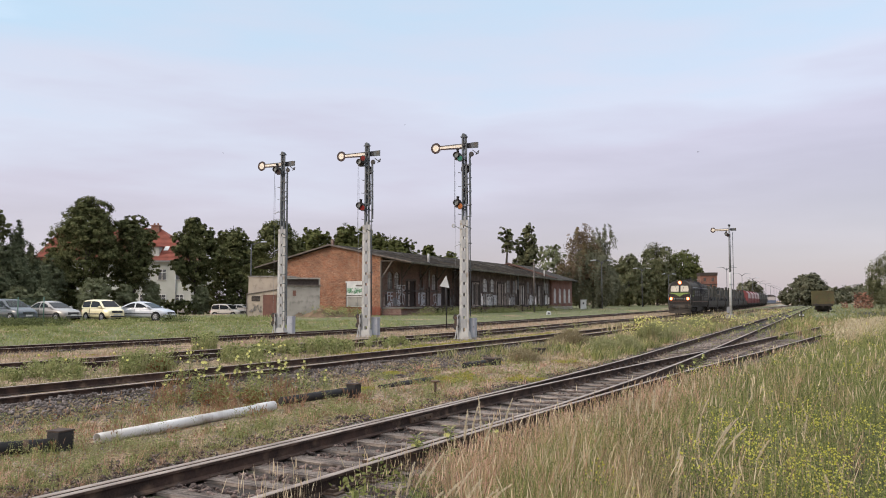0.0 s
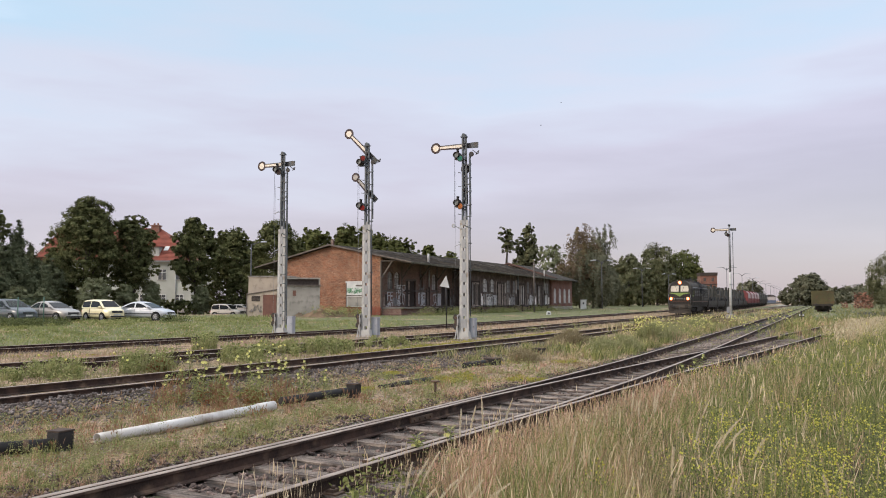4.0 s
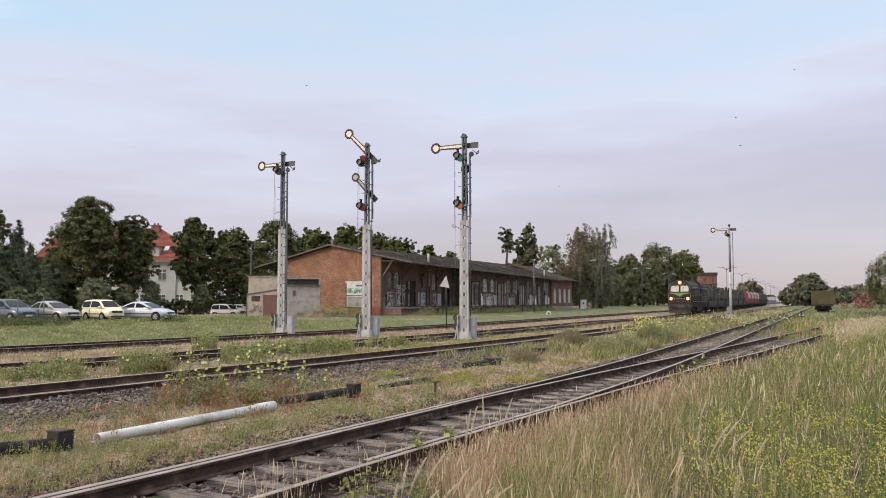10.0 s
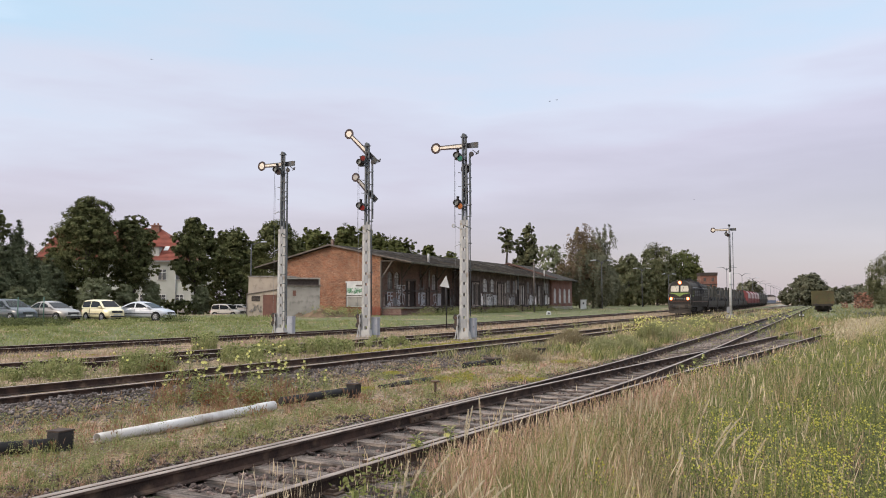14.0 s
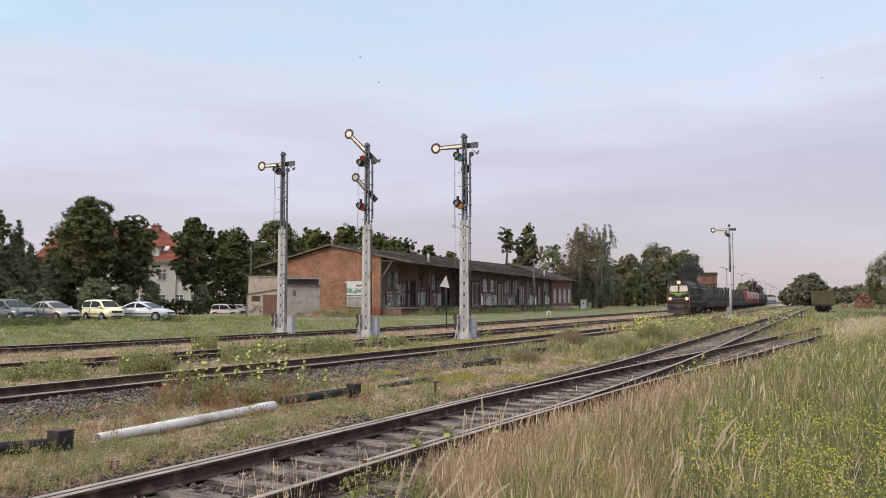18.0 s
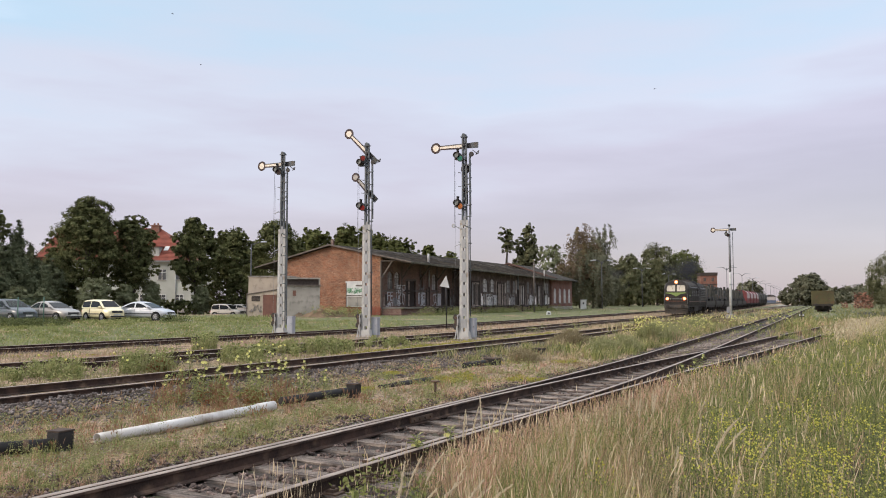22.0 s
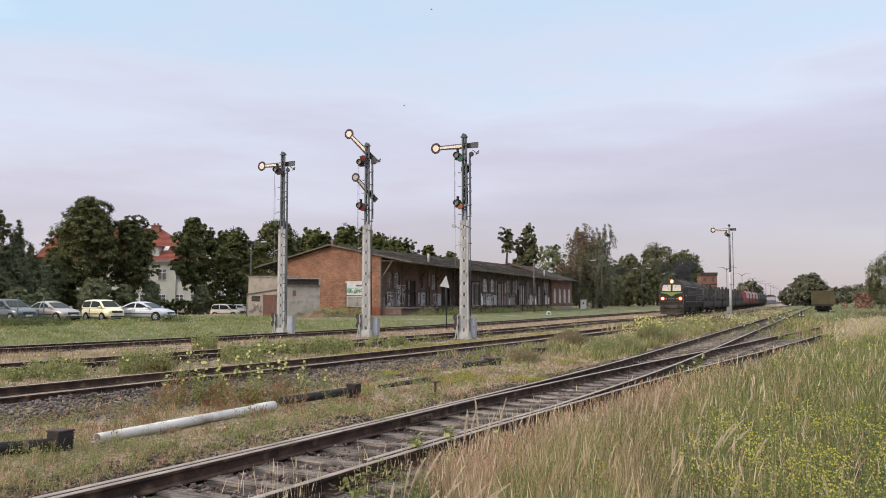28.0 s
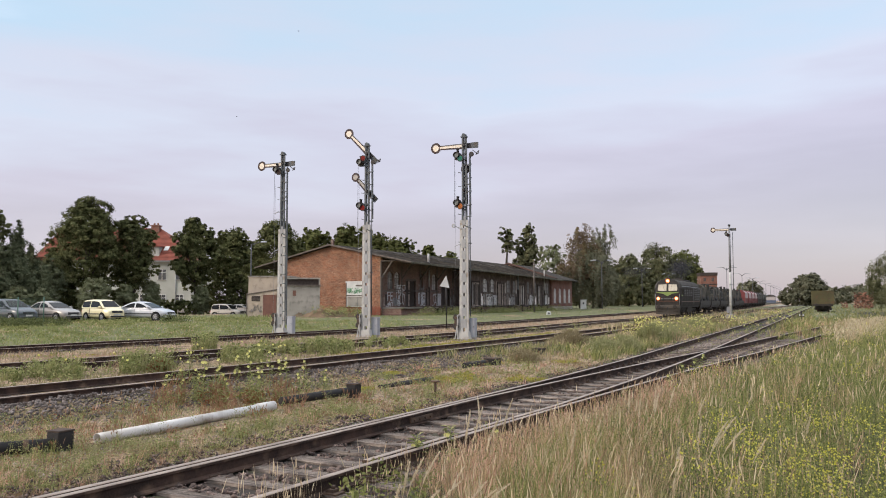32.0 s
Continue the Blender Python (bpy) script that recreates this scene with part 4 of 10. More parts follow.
    part("brick_plinth", B(-1.7, 0.06, -0.14, 0.0, -0.3, 1.0), M["brick_plinth"], th, "red brick plinth")
    # boarded hatch with scrawls on the gable
    bo = part("boarded_hatch", B(-4.05, -2.0, -0.08, -0.0, 1.0, 3.55), M["white_paint"], th, "white boarded hatch with green scrawls")
    part("hatch_frame", B(-4.15, -4.05, -0.1, 0.0, 0.95, 3.6), M["old_wood"], bo)
    part("hatch_rail", B(-4.05, -2.0, -0.11, -0.08, 2.12, 2.22), M["old_wood"], bo)
    part("hatch_sheet", B(-3.95, -2.1, -0.1, -0.08, 1.05, 2.05), M["render_grey"], bo)
    part("hatch_frame", B(-4.2, -1.9, -0.12, 0.0, 3.55, 3.68), M["white_paint"], bo)
    part("loose_board", B(-2.9, -1.9, -0.16, -0.12, 3.15, 3.3), M["old_wood"], bo)

    def scrawl(y0, y1, z0, z1, n, m, wide=0.09, x=0.012, parent=None, face="x"):
        """Sprayed loops, drips and jags on a wall."""
        bm = bmesh.new()
        for k in range(n):
            cy, cz = q.uniform(y0, y1), q.uniform(z0, z1)
            ry, rz, t = q.uniform(0.15, 0.5) * min(1.2, y1 - y0), q.uniform(0.25, 0.6) * min(1.3, z1 - z0), q.uniform(0, 6)
            p = None
            for j in range(q.randint(5, 10)):
                e = (min(y1, max(y0, cy + ry * math.cos(t) + q.uniform(-0.07, 0.07))), min(z1, max(z0, cz + rz * math.sin(t * q.uniform(0.9, 1.1)))))
                if p and math.hypot(e[0] - p[0], e[1] - p[1]) > 0.02:
                    d = Vector((e[0] - p[0], e[1] - p[1])).normalized()
                    o = Vector((-d.y, d.x)) * wide * q.uniform(0.35, 0.75)
                    c = [(p[0] + o.x, p[1] + o.y), (p[0] - o.x, p[1] - o.y), (e[0] - o.x, e[1] - o.y), (e[0] + o.x, e[1] + o.y)]
                    h = 0.0005 * len(bm.faces) % 0.006
                    prism_at = [bm.verts.new((x + h, a, b) if face == "x" else (a, x - h, b)) for a, b in c]
                    bm.faces.new(prism_at)
                p = e
                t += q.uniform(0.5, 1.0)
        return part("paint_scrawl", bm, m, parent or th, "sprayed paint scrawl")
    W_, G_ = M["scrawl_white"], M["scrawl_grey"]
    for y0, y1, z0, z1, n, m, w in ((3.5, 5.45, 1.15, 3.3, 16, W_, 0.085), (2.7, 3.6, 1.1, 1.9, 8, G_, 0.1), (0.9, 2.6, 1.05, 1.5, 7, W_, 0.09), (8.7, 10.4, 1.1, 2.5, 14, W_, 0.085), (8.6, 10.2, 2.5, 3.4, 6, G_, 0.12),
                                    (12.3, 14.6, 1.1, 2.4, 12, W_, 0.09), (17.3, 18.3, 1.1, 2.6, 8, G_, 0.16)):
        scrawl(y0, y1, z0, z1, n, m, w)
    # two large sprayed capitals, F and E
    for y, rows in ((1.45, (0.95, 0.55)), (2.1, (0.95, 0.5, 0.0))):
        bm = B(0.004, 0.016, y, y + 0.13, 1.62, 2.62)
        for k in rows:
            box(bm, 0.004, 0.018, y + 0.13, y + 0.5, 1.62 + k * 0.9, 1.75 + k * 0.9)
        part("sprayed_letter", bm, W_, th, "sprayed white capital letter")
    # a pale patch of whitewash beside the second door
    bm = bmesh.new()
    prism(bm, [(13.3, 1.05), (14.6, 1.05), (14.5, 2.2), (14.1, 2.55), (13.75, 2.3), (13.6, 1.7)], 0.03, 0.038, "x")
    part("whitewash_patch", bm, W_, th)
    # the far bays stand forward, boarded up under the eave, with doors and arched windows
    part("bay_wall", B(2.10, 2.20, BAY, LONG + 0.4, 0.9, 5.28), M["bay_wood"], th, "sooty red-brown boarded wall")
    part("bay_end", B(0.0, 2.10, BAY, BAY + 0.1, 0.9, 5.28), M["bay_wood"], th)
    bay_doors = [(18.9, 21.3), (27.7, 29.7), (36.0, 38.1), (44.3, 46.4)]
    bay_wins = [(22.6, 23.9), (25.1, 26.3), (31.2, 32.3), (33.6, 34.5), (39.6, 40.5), (42.9, 43.7), (47.9, 49.6)]
    for i, (a, b) in enumerate(bay_doors):
        d = part("sliding_door", B(2.20, 2.25, a, b, 0.97, 3.9), M["grey_plank"], th, "grey weathered plank door")
        for j in range(5):
            w = (b - a) / 5
            part("plank", B(2.25, 2.27, a + j * w + 0.02, a + (j + 1) * w - 0.02, 1.0 + q.uniform(0, 0.15), 3.85 - q.uniform(0, 0.2)), M[q.choice(("grey_plank", "grey_plank", "pale_plank", "dark_wood"))], d)
        for y in (a - 0.12, b):
            part("door_frame", B(2.20, 2.30, y, y + 0.12, 0.97, 4.05), M["dark_wood"], th)
        part("door_lintel", B(2.20, 2.31, a - 0.12, b + 0.12, 3.92, 4.08), M["dark_wood"], th)
    for i, (a, b) in enumerate(bay_wins):
        z0, z1, m = 2.7, 4.42, (a + b) / 2
        pts = [(a, z0), (b, z0), (b, z1 - 0.4), (b - (b - a) * 0.2, z1 - 0.1), (m, z1), (a + (b - a) * 0.2, z1 - 0.1), (a, z1 - 0.4)]
        w = part("window", prism(bmesh.new(), pts, 2.20, 2.23, "x"), M["dusty_glass" if i in (0, 1) else "sooty_glass"], th, "dusty arched window")
        bm = bmesh.new()
        for yy in (a + 0.04, m, b - 0.04):
            box(bm, 2.23, 2.26, yy - 0.03, yy + 0.03, z0, z1 - 0.35 if yy != m else z1 - 0.05)
        for f in (0.02, 0.33, 0.64):
            box(bm, 2.23, 2.255, a, b, z0 + (z1 - z0) * f - 0.03, z0 + (z1 - z0) * f + 0.03)
        part("window_frame", bm, M["old_wood"], w)
        part("window_sill", B(2.20, 2.34, a - 0.1, b + 0.1, z0 - 0.1, z0), M["old_wood"], th)
    y = BAY
    while y < LONG + 0.2:
        w = q.uniform(0.2, 0.5)
        if not any(a - w - 0.1 < y < b + 0.12 for a, b in bay_doors):
            pale = 21.8 < y < 27.4 or 31.5 < y < 33.0 or 40.2 < y < 43.6 or 47.5 < y < 50.0
            kind = ("white_plank", "pale_plank", "pale_plank", "grey_plank") if pale else ("grey_plank", "dark_wood", "bay_wood", "grey_plank", "dark_wood")
            part("wall_board", B(2.20, 2.225 + 0.02 * q.random(), y, y + w - 0.03, q.uniform(0.97, 1.15), q.uniform(2.0, 2.55)), M[q.choice(kind)], th)
            if not any(a - w - 0.1 < y < b + 0.1 for a, b in bay_wins) and q.random() < 0.75:
                part("wall_board", B(2.20, 2.225 + 0.02 * q.random(), y, y + w - 0.03, 2.62, q.uniform(3.2, 4.7)), M[q.choice(("grey_plank", "bay_wood", "dark_wood", "bay_wood", "pale_plank"))], th)
        y += w
    for y0, y1, n, m in ((22.2, 27.2, 12, G_), (24.4, 27.0, 7, W_), (31.0, 35.0, 10, G_), (40.0, 43.0, 8, W_), (47.6, 49.8, 5, W_)):
        scrawl(y0, y1, 1.1, 2.4, n, m, 0.13, 2.255)
    for k in range(14):
        y = q.uniform(0.6, 18.0)
        if any(a - 0.1 < y + 0.1 < b + 0.3 for a, b in doors + wins):
            continue
        part("wall_board", B(0.0, 0.03, y, y + q.uniform(0.14, 0.34), 1.1, 1.1 + q.uniform(0.8, 2.4)), M[q.choice(("grey_plank", "dark_wood", "door_brown"))], th)
    for k in range(5):
        scrawl(-3.95 + 0.37 * k, -3.62 + 0.37 * k, 2.4 + 0.06 * (k % 2), 2.95, 4, M["scrawl_green"], 0.032, -0.115, bo, "y")
    # vents and flue pipes
    for y, x in ((6.0, 2.6), (46.6, 2.6)):
        part("flue_pipe", R((x, y, roof_z(x, y) - 0.1), (x, y, roof_z(x, y) + 0.95), 0.12, seg=10), M["flue_pale"], th, "pale flue pipe")
    for y, x, m in ((11.1, 0.2, "flue_pale"), (35.3, 2.38, "bare_steel"), (47.2, 2.38, "flue_pale")):
        part("downpipe", R((x, y, 3.2), (x, y, 5.2), 0.09, seg=8), M[m], th)
        part("downpipe_foot", R((x, y, 1.0), (x, y, 3.2), 0.07, seg=8), M["dark_wood"], th)
    part("ridge_stub", B(-6.12, -5.88, 0.0, 0.24, RIDGE - 0.05, RIDGE + 0.55), M["brick_dark"], th)
    # lower end house of the shed, brick with arched windows
    part("end_house_wall", B(-12.0, 2.5, LONG + 0.5, LONG + 12.0, -0.3, 4.9), M["brick_red_y"], th, "red brick end house")
    ez = 5.0
    for s in (1, -1):
        x1 = -4.75 + s * 8.2
        pts = [(-4.75, 7.6), (x1, ez), (x1, ez - 0.14), (-4.75, 7.46)]
        part("end_roof", prism(bmesh.new(), pts, LONG + 0.42, LONG + 12.6), M["roof_felt"], th)
    for s in (1, -1):
        x1 = -4.75 + s * 8.3
        part("end_verge", prism(bmesh.new(), [(-4.75, 7.82), (x1, ez + 0.16), (x1, ez - 0.05), (-4.75, 7.55)], LONG + 0.3, LONG + 0.42), M["verge_dull"], th, "dull red verge of the end house roof")
    part("end_gable", prism(bmesh.new(), [(-12.0, 4.9), (2.5, 4.9), (-4.75, 7.4)], LONG + 0.5, LONG + 0.8), M["brick"], th)
    for k in range(4):
        a = LONG + 1.6 + k * 2.7
        w = part("arched_window", prism(bmesh.new(), [(a, 1.3), (a + 1.1, 1.3), (a + 1.1, 3.1), (a + 0.95, 3.45), (a + 0.55, 3.6), (a + 0.15, 3.45), (a, 3.1)], 2.5, 2.54, "x"), M["dusty_glass"], th, "arched window with pale frame")
        bm = bmesh.new()
        box(bm, 2.54, 2.57, a + 0.5, a + 0.6, 1.3, 3.55)
        box(bm, 2.54, 2.57, a, a + 1.1, 2.3, 2.4)
        part("window_frame", bm, M["white_paint"], w)
        part("window_sill", B(2.5, 2.62, a - 0.1, a + 1.2, 1.18, 1.3), M["concrete"], th)
    part("end_plinth", B(-12.05, 2.58, LONG + 0.45, LONG + 12.05, -0.3, 0.7), M["concrete"], th)
    return th


M["verge_dull"] = mat("dull_red_verge_tiles", (0.13, 0.072, 0.058), (0.09, 0.055, 0.046), 3, 0.9, 0, 0.3, 20)
M["bay_wood"] = mat("sooty_red_brown_boards", (0.120, 0.088, 0.076), (0.066, 0.050, 0.045), 2, 0.9, 0, 0.4, 20, obrand=0.3, dirt=((0.20, 0.165, 0.145), 0.25))
M["sooty_glass"] = mat("sooty_glass", (0.20, 0.19, 0.185), (0.09, 0.085, 0.085), 2, 0.3, 0, 0.05, 20, spec=0.5)
M["felt_dark"] = mat("tarred_felt_patch", (0.040, 0.037, 0.035), (0.028, 0.026, 0.025), 1.5, 1.0, 0, 0.4, 14, spec=0.05)
M["felt_pale"] = mat("bleached_felt_patch", (0.10, 0.092, 0.083), (0.07, 0.064, 0.058), 1.5, 1.0, 0, 0.4, 14, spec=0.05)
M["mossy_edge"] = mat("mossy_rotten_board", (0.10, 0.092, 0.062), (0.05, 0.045, 0.038), 1.8, 0.95, 0, 0.6, 14, dirt=((0.16, 0.15, 0.12), 0.4))
M["flue_pale"] = mat("pale_zinc_pipe", (0.50, 0.47, 0.45), (0.38, 0.35, 0.33), 2, 0.6, 0.1, 0.1, 20)
M["white_plank"] = mat("whitewashed_planks", (0.70, 0.66, 0.63), (0.46, 0.42, 0.40), 2, 0.9, 0, 0.3, 20, obrand=0.3)
M["grey_plank"] = mat("grey_planks", (0.27, 0.215, 0.185), (0.125, 0.095, 0.082), 2, 0.9, 0, 0.4, 20, obrand=0.55)
M["pale_plank"] = mat("pale_planks", (0.60, 0.545, 0.505), (0.36, 0.315, 0.285), 2, 0.9, 0, 0.4, 20, obrand=0.5)
M["scrawl_white"] = mat("white_spray_paint", (0.62, 0.60, 0.60), (0.42, 0.40, 0.39), 3, 0.8, 0, 0.0)
M["scrawl_grey"] = mat("faded_spray_paint", (0.30, 0.28, 0.275), (0.16, 0.15, 0.145), 2, 0.85, 0, 0.0)
M["scrawl_green"] = mat("green_spray_paint", (0.08, 0.30, 0.13), None, 3, 0.8, 0, 0.0)
M["dusty_glass"] = mat("dusty_glass", (0.58, 0.54, 0.52), (0.26, 0.245, 0.235), 2, 0.35, 0, 0.05, 20, spec=0.5)
M["brick_plinth"] = brick_mat("red_plinth_brick", (0.30, 0.075, 0.045), (0.22, 0.06, 0.04), (0.30, 0.16, 0.11))
M["brick_red_y"] = brick_mat("red_brick", (0.21, 0.085, 0.064), (0.15, 0.064, 0.052), (0.22, 0.15, 0.125), 1.0, "y")
SHED = goods_shed()


# ---- house behind the trees ----
def house():
    th = thing("house", "cream two-storey house with a red tiled hip roof", "house", -67.5, 135.0, -0.33, 0)
    th.scale = (1.216, 1.216, 1.216)
    W, D, E, Rg = 21.2, 11.0, 7.0, 11.9
    part("wall", B(0, W, 0, D, -0.9, E), M["cream_render"], th)
    bm = bmesh.new()
    o = 0.6
    c = [bm.verts.new(p) for p in ((-o, -o, E - 0.1), (W + o, -o, E - 0.1), (W + o, D + o, E - 0.1), (-o, D + o, E - 0.1))]
    t = [bm.verts.new(p) for p in ((0.9, D / 2, Rg), (W - 6.3, D / 2, Rg))]
    bm.faces.new((c[0], c[1], t[1], t[0]))
    bm.faces.new((c[2], c[3], t[0], t[1]))
    bm.faces.new((c[1], c[2], t[1]))
    bm.faces.new((c[3], c[0], t[0]))
    bm.faces.new(c[::-1])
    part("roof", bm, M["roof_tile"], th, "red clay tile roof")
    for k in range(26):
        f = (k + 0.5) / 26
        y0, z0 = -o + (D / 2 + o) * f, E - 0.1 + (Rg - E + 0.1) * f
        part("tile_course", bar(bmesh.new(), (-o + (0.9 + o) * f, y0, z0 + 0.02), (W + o - (6.3 + o) * f, y0, z0 + 0.02), 0.05, 0.05), M["roof_tile"], th)
    part("gutter", B(-o, W + o, -o - 0.12, -o, E - 0.18, E - 0.05), M["bare_steel"], th)
    for x in (13.9, 5.4):
        ch = part("chimney", B(x, x + 1.1, 4.6, 5.6, 10.6, 12.15), M["brick_red_x"], th)
        part("chimney_cap", B(x - 0.1, x + 1.2, 4.5, 5.7, 12.15, 12.27), M["brick_red_x"], ch)
        for k in (0.3, 0.8):
            part("chimney_pot", R((x + k, 5.1, 12.27), (x + k, 5.1, 12.6), 0.16, 0.12), M["brick_red_x"], ch)
    for x in (1.2, 4.6, 8.0, 11.4, 14.8, 17.2, 19.6):
        for z in (0.9, 4.35):
            w = part("window", B(x - 0.58, x + 0.58, -0.02, 0.02, z, z + 1.45), M["pane"], th, "white framed window")
            bm = bmesh.new()
            for xx in (x - 0.56, x, x + 0.56):
                box(bm, xx - 0.04, xx + 0.04, -0.06, -0.02, z, z + 1.45)
            for zz in (z, z + 1.0, z + 1.45):
                box(bm, x - 0.56, x + 0.56, -0.055, -0.02, zz - 0.035, zz + 0.035)
            part("window_frame", bm, M["white_paint"], w)
            part("window_sill", B(x - 0.6, x + 0.6, -0.12, 0.0, z - 0.1, z), M["concrete"], w)
    dm = part("dormer", B(14.6, 16.6, 0.2, 3.6, 7.2, 8.9), M["cream_render"], th, "white dormer")
    part("dormer_roof", B(14.4, 16.8, -0.1, 4.2, 8.9, 9.05), M["roof_tile"], dm)
    part("skylight", B(-0.30, 0.30, -0.46, 0.46, 0.02, 0.09, m=Matrix.Translation((17.2, 1.6, 8.7)) @ Matrix.Rotation(radians(39.3), 4, "X")), M["white_paint"], th, "pale skylight in the tiles")
    part("downpipe", R((19.1, -0.08, 0), (19.1, -0.08, E - 0.1), 0.06), M["bare_steel"], th)
    part("plinth", B(-0.04, W + 0.04, -0.04, D, -0.9, 0.5), M["render_grey"], th)


M["cream_render"] = mat("cream_render", (0.50, 0.485, 0.44), (0.43, 0.415, 0.375), 0.6, 0.95, 0, 0.1, 20)
M["roof_tile"] = mat("clay_tiles", (0.25, 0.075, 0.05), (0.19, 0.06, 0.042), 1.2, 0.85, 0, 0.5, 8)
M["brick_red_x"] = brick_mat("chimney_brick", (0.24, 0.092, 0.064), (0.19, 0.075, 0.054), (0.23, 0.16, 0.13))
M["pane"] = glass_mat("window_pane", (0.06, 0.065, 0.07))
house()


# ---- trees ----
RNG = np.random.default_rng(7)


def leaf_cloud(blobs, n, size, rng, hang=0.0, soft=0.09):
    """Leaf quads in clumps over the shells of a few rounded masses. blobs: rows of centre and radii."""
    blobs = np.array(blobs, float)
    vol = (blobs[:, 3] * blobs[:, 4] * blobs[:, 5]) ** 0.75
    per = 36
    k = max(4, n // per)
    which = rng.choice(len(blobs), k, p=vol / vol.sum())
    d = rng.normal(size=(k, 3)) + (0, 0, 0.25)
    d /= np.linalg.norm(d, axis=1)[:, None]
    rad = np.where(rng.random(k) < 0.85, rng.uniform(0.86, 1.03, k), rng.uniform(0.4, 0.85, k))
    C = blobs[which, :3] + d * blobs[which, 3:] * rad[:, None]
    out = np.repeat(d, per, axis=0)
    spread = soft * blobs[which, 3:].mean(axis=1) + 0.04
    L = np.repeat(C, per, axis=0) + np.clip(rng.normal(size=(k * per, 3)), -1.7, 1.7) * np.repeat(spread, per)[:, None] * (1, 1, 0.8)
    if hang:
        L[:, 2] -= hang * rng.random(len(L)) ** 2
    m = len(L)
    nrm = out * 1.1 + rng.normal(size=(m, 3)) * 0.38 + (0, 0, 0.6)
    nrm /= np.linalg.norm(nrm, axis=1)[:, None]
    a = np.cross(nrm, rng.normal(size=(m, 3)))
    a /= np.linalg.norm(a, axis=1)[:, None]
    b = np.cross(nrm, a)
    s = size * (0.6 + 0.8 * rng.random(m))[:, None]
    a, b = a * s, b * s * 0.62
    return np.stack([L - a * 1.1 - b * 0.7, L + a * 1.1 - b * 0.7, L + b * 1.5], axis=1)


def tree(x, y, h, w, clear, leaf, label, n=5200, size=0.17, seed=1, shape="round", z=0.0, name="tree", hang=0.0, lean=0.0):
    rng = np.random.default_rng(seed)
    th = thing(name, label, "bush" if name == "bush" else "tree", x, y, z)
    ch = h - clear
    blobs = []
    if shape == "cone":
        for i in range(16):
            f = i / 15
            r = w / 2 * (1.0 - 0.82 * f ** 1.2) * (0.8 + 0.3 * rng.random())
            blobs.append((rng.normal() * 0.06 * w, rng.normal() * 0.06 * w, clear + ch * (0.07 + 0.88 * f), r, r, ch * 0.10))
    elif shape == "tall":
        for i in range(15):
            f = i / 14
            r = w / 2 * (0.62 + 0.36 * math.sin(math.pi * min(1, f * 0.85 + 0.2)) - 0.35 * f ** 3) * (0.75 + 0.35 * rng.random())
            blobs.append((rng.normal() * 0.12 * w, rng.normal() * 0.12 * w, clear + ch * (0.06 + 0.88 * f), r, r, ch * 0.10))
    else:
        # a full egg-shaped mass with lumps standing out of it
        core = 0.33 if y < 150 else 0.39
        blobs.append((0, 0, clear + ch * 0.46, w * core, w * core, ch * (core + 0.03)))
        for i in range(52):
            d = Vector((rng.normal(), rng.normal(), rng.normal() + 0.15)).normalized()
            r = w * (0.085 + 0.075 * rng.random())
            k = 0.80 + 0.26 * rng.random()
            taper = 1.0 - 0.22 * max(0.0, d.z)
            blobs.append((d.x * w * 0.415 * k * taper, d.y * w * 0.415 * k * taper, clear + ch * (0.465 + 0.425 * k * d.z), r, r, min(r * 0.85, ch * 0.14)))
    # trunk and limbs
    bm = bmesh.new()
    r0 = max(0.05, 0.022 * h)
    pts = [Vector((0, 0, -0.15)), Vector((0.03 * h * (rng.random() - 0.5), 0.02 * h * (rng.random() - 0.5), clear * 0.6 + 0.2)),
           Vector((0.05 * h * (rng.random() - 0.5), 0.04 * h * (rng.random() - 0.5), clear + ch * 0.45)), Vector((lean, 0, clear + ch * 0.9))]
    for i in range(3):
        rod(bm, pts[i], pts[i + 1], r0 * (1 - 0.3 * i), r0 * (1 - 0.3 * (i + 1)), seg=7)
    for b in blobs[:9]:
        s = Vector((0, 0, clear + (b[2] - clear) * 0.35)) if shape == "round" else Vector((0, 0, b[2] - 0.2))
        rod(bm, s, Vector(b[:3]), r0 * 0.4, r0 * 0.1, seg=5)
    part("trunk", bm, M["bark"], th)
    fine = y < 112
    quads_object("crown", leaf_cloud(blobs, int(n * (4.2 if fine else 2.2)), size * (0.49 if fine else 0.72), rng, hang, 0.09 if y < 200 else 0.12 if y < 285 else 0.26), M[leaf], th)
    return th


def place_tree(cx, wide, top, y, clear, leaf, label, **k):
    """A tree by its bearing (in 1440ths from the middle line 784), apparent width and top, at the distance y."""
    z = lowland(at_px(cx, y), y)
    return tree(at_px(cx, y), y, top_z(top, y) - z, wide * y / 1440, clear, leaf, label, z=z, **k)


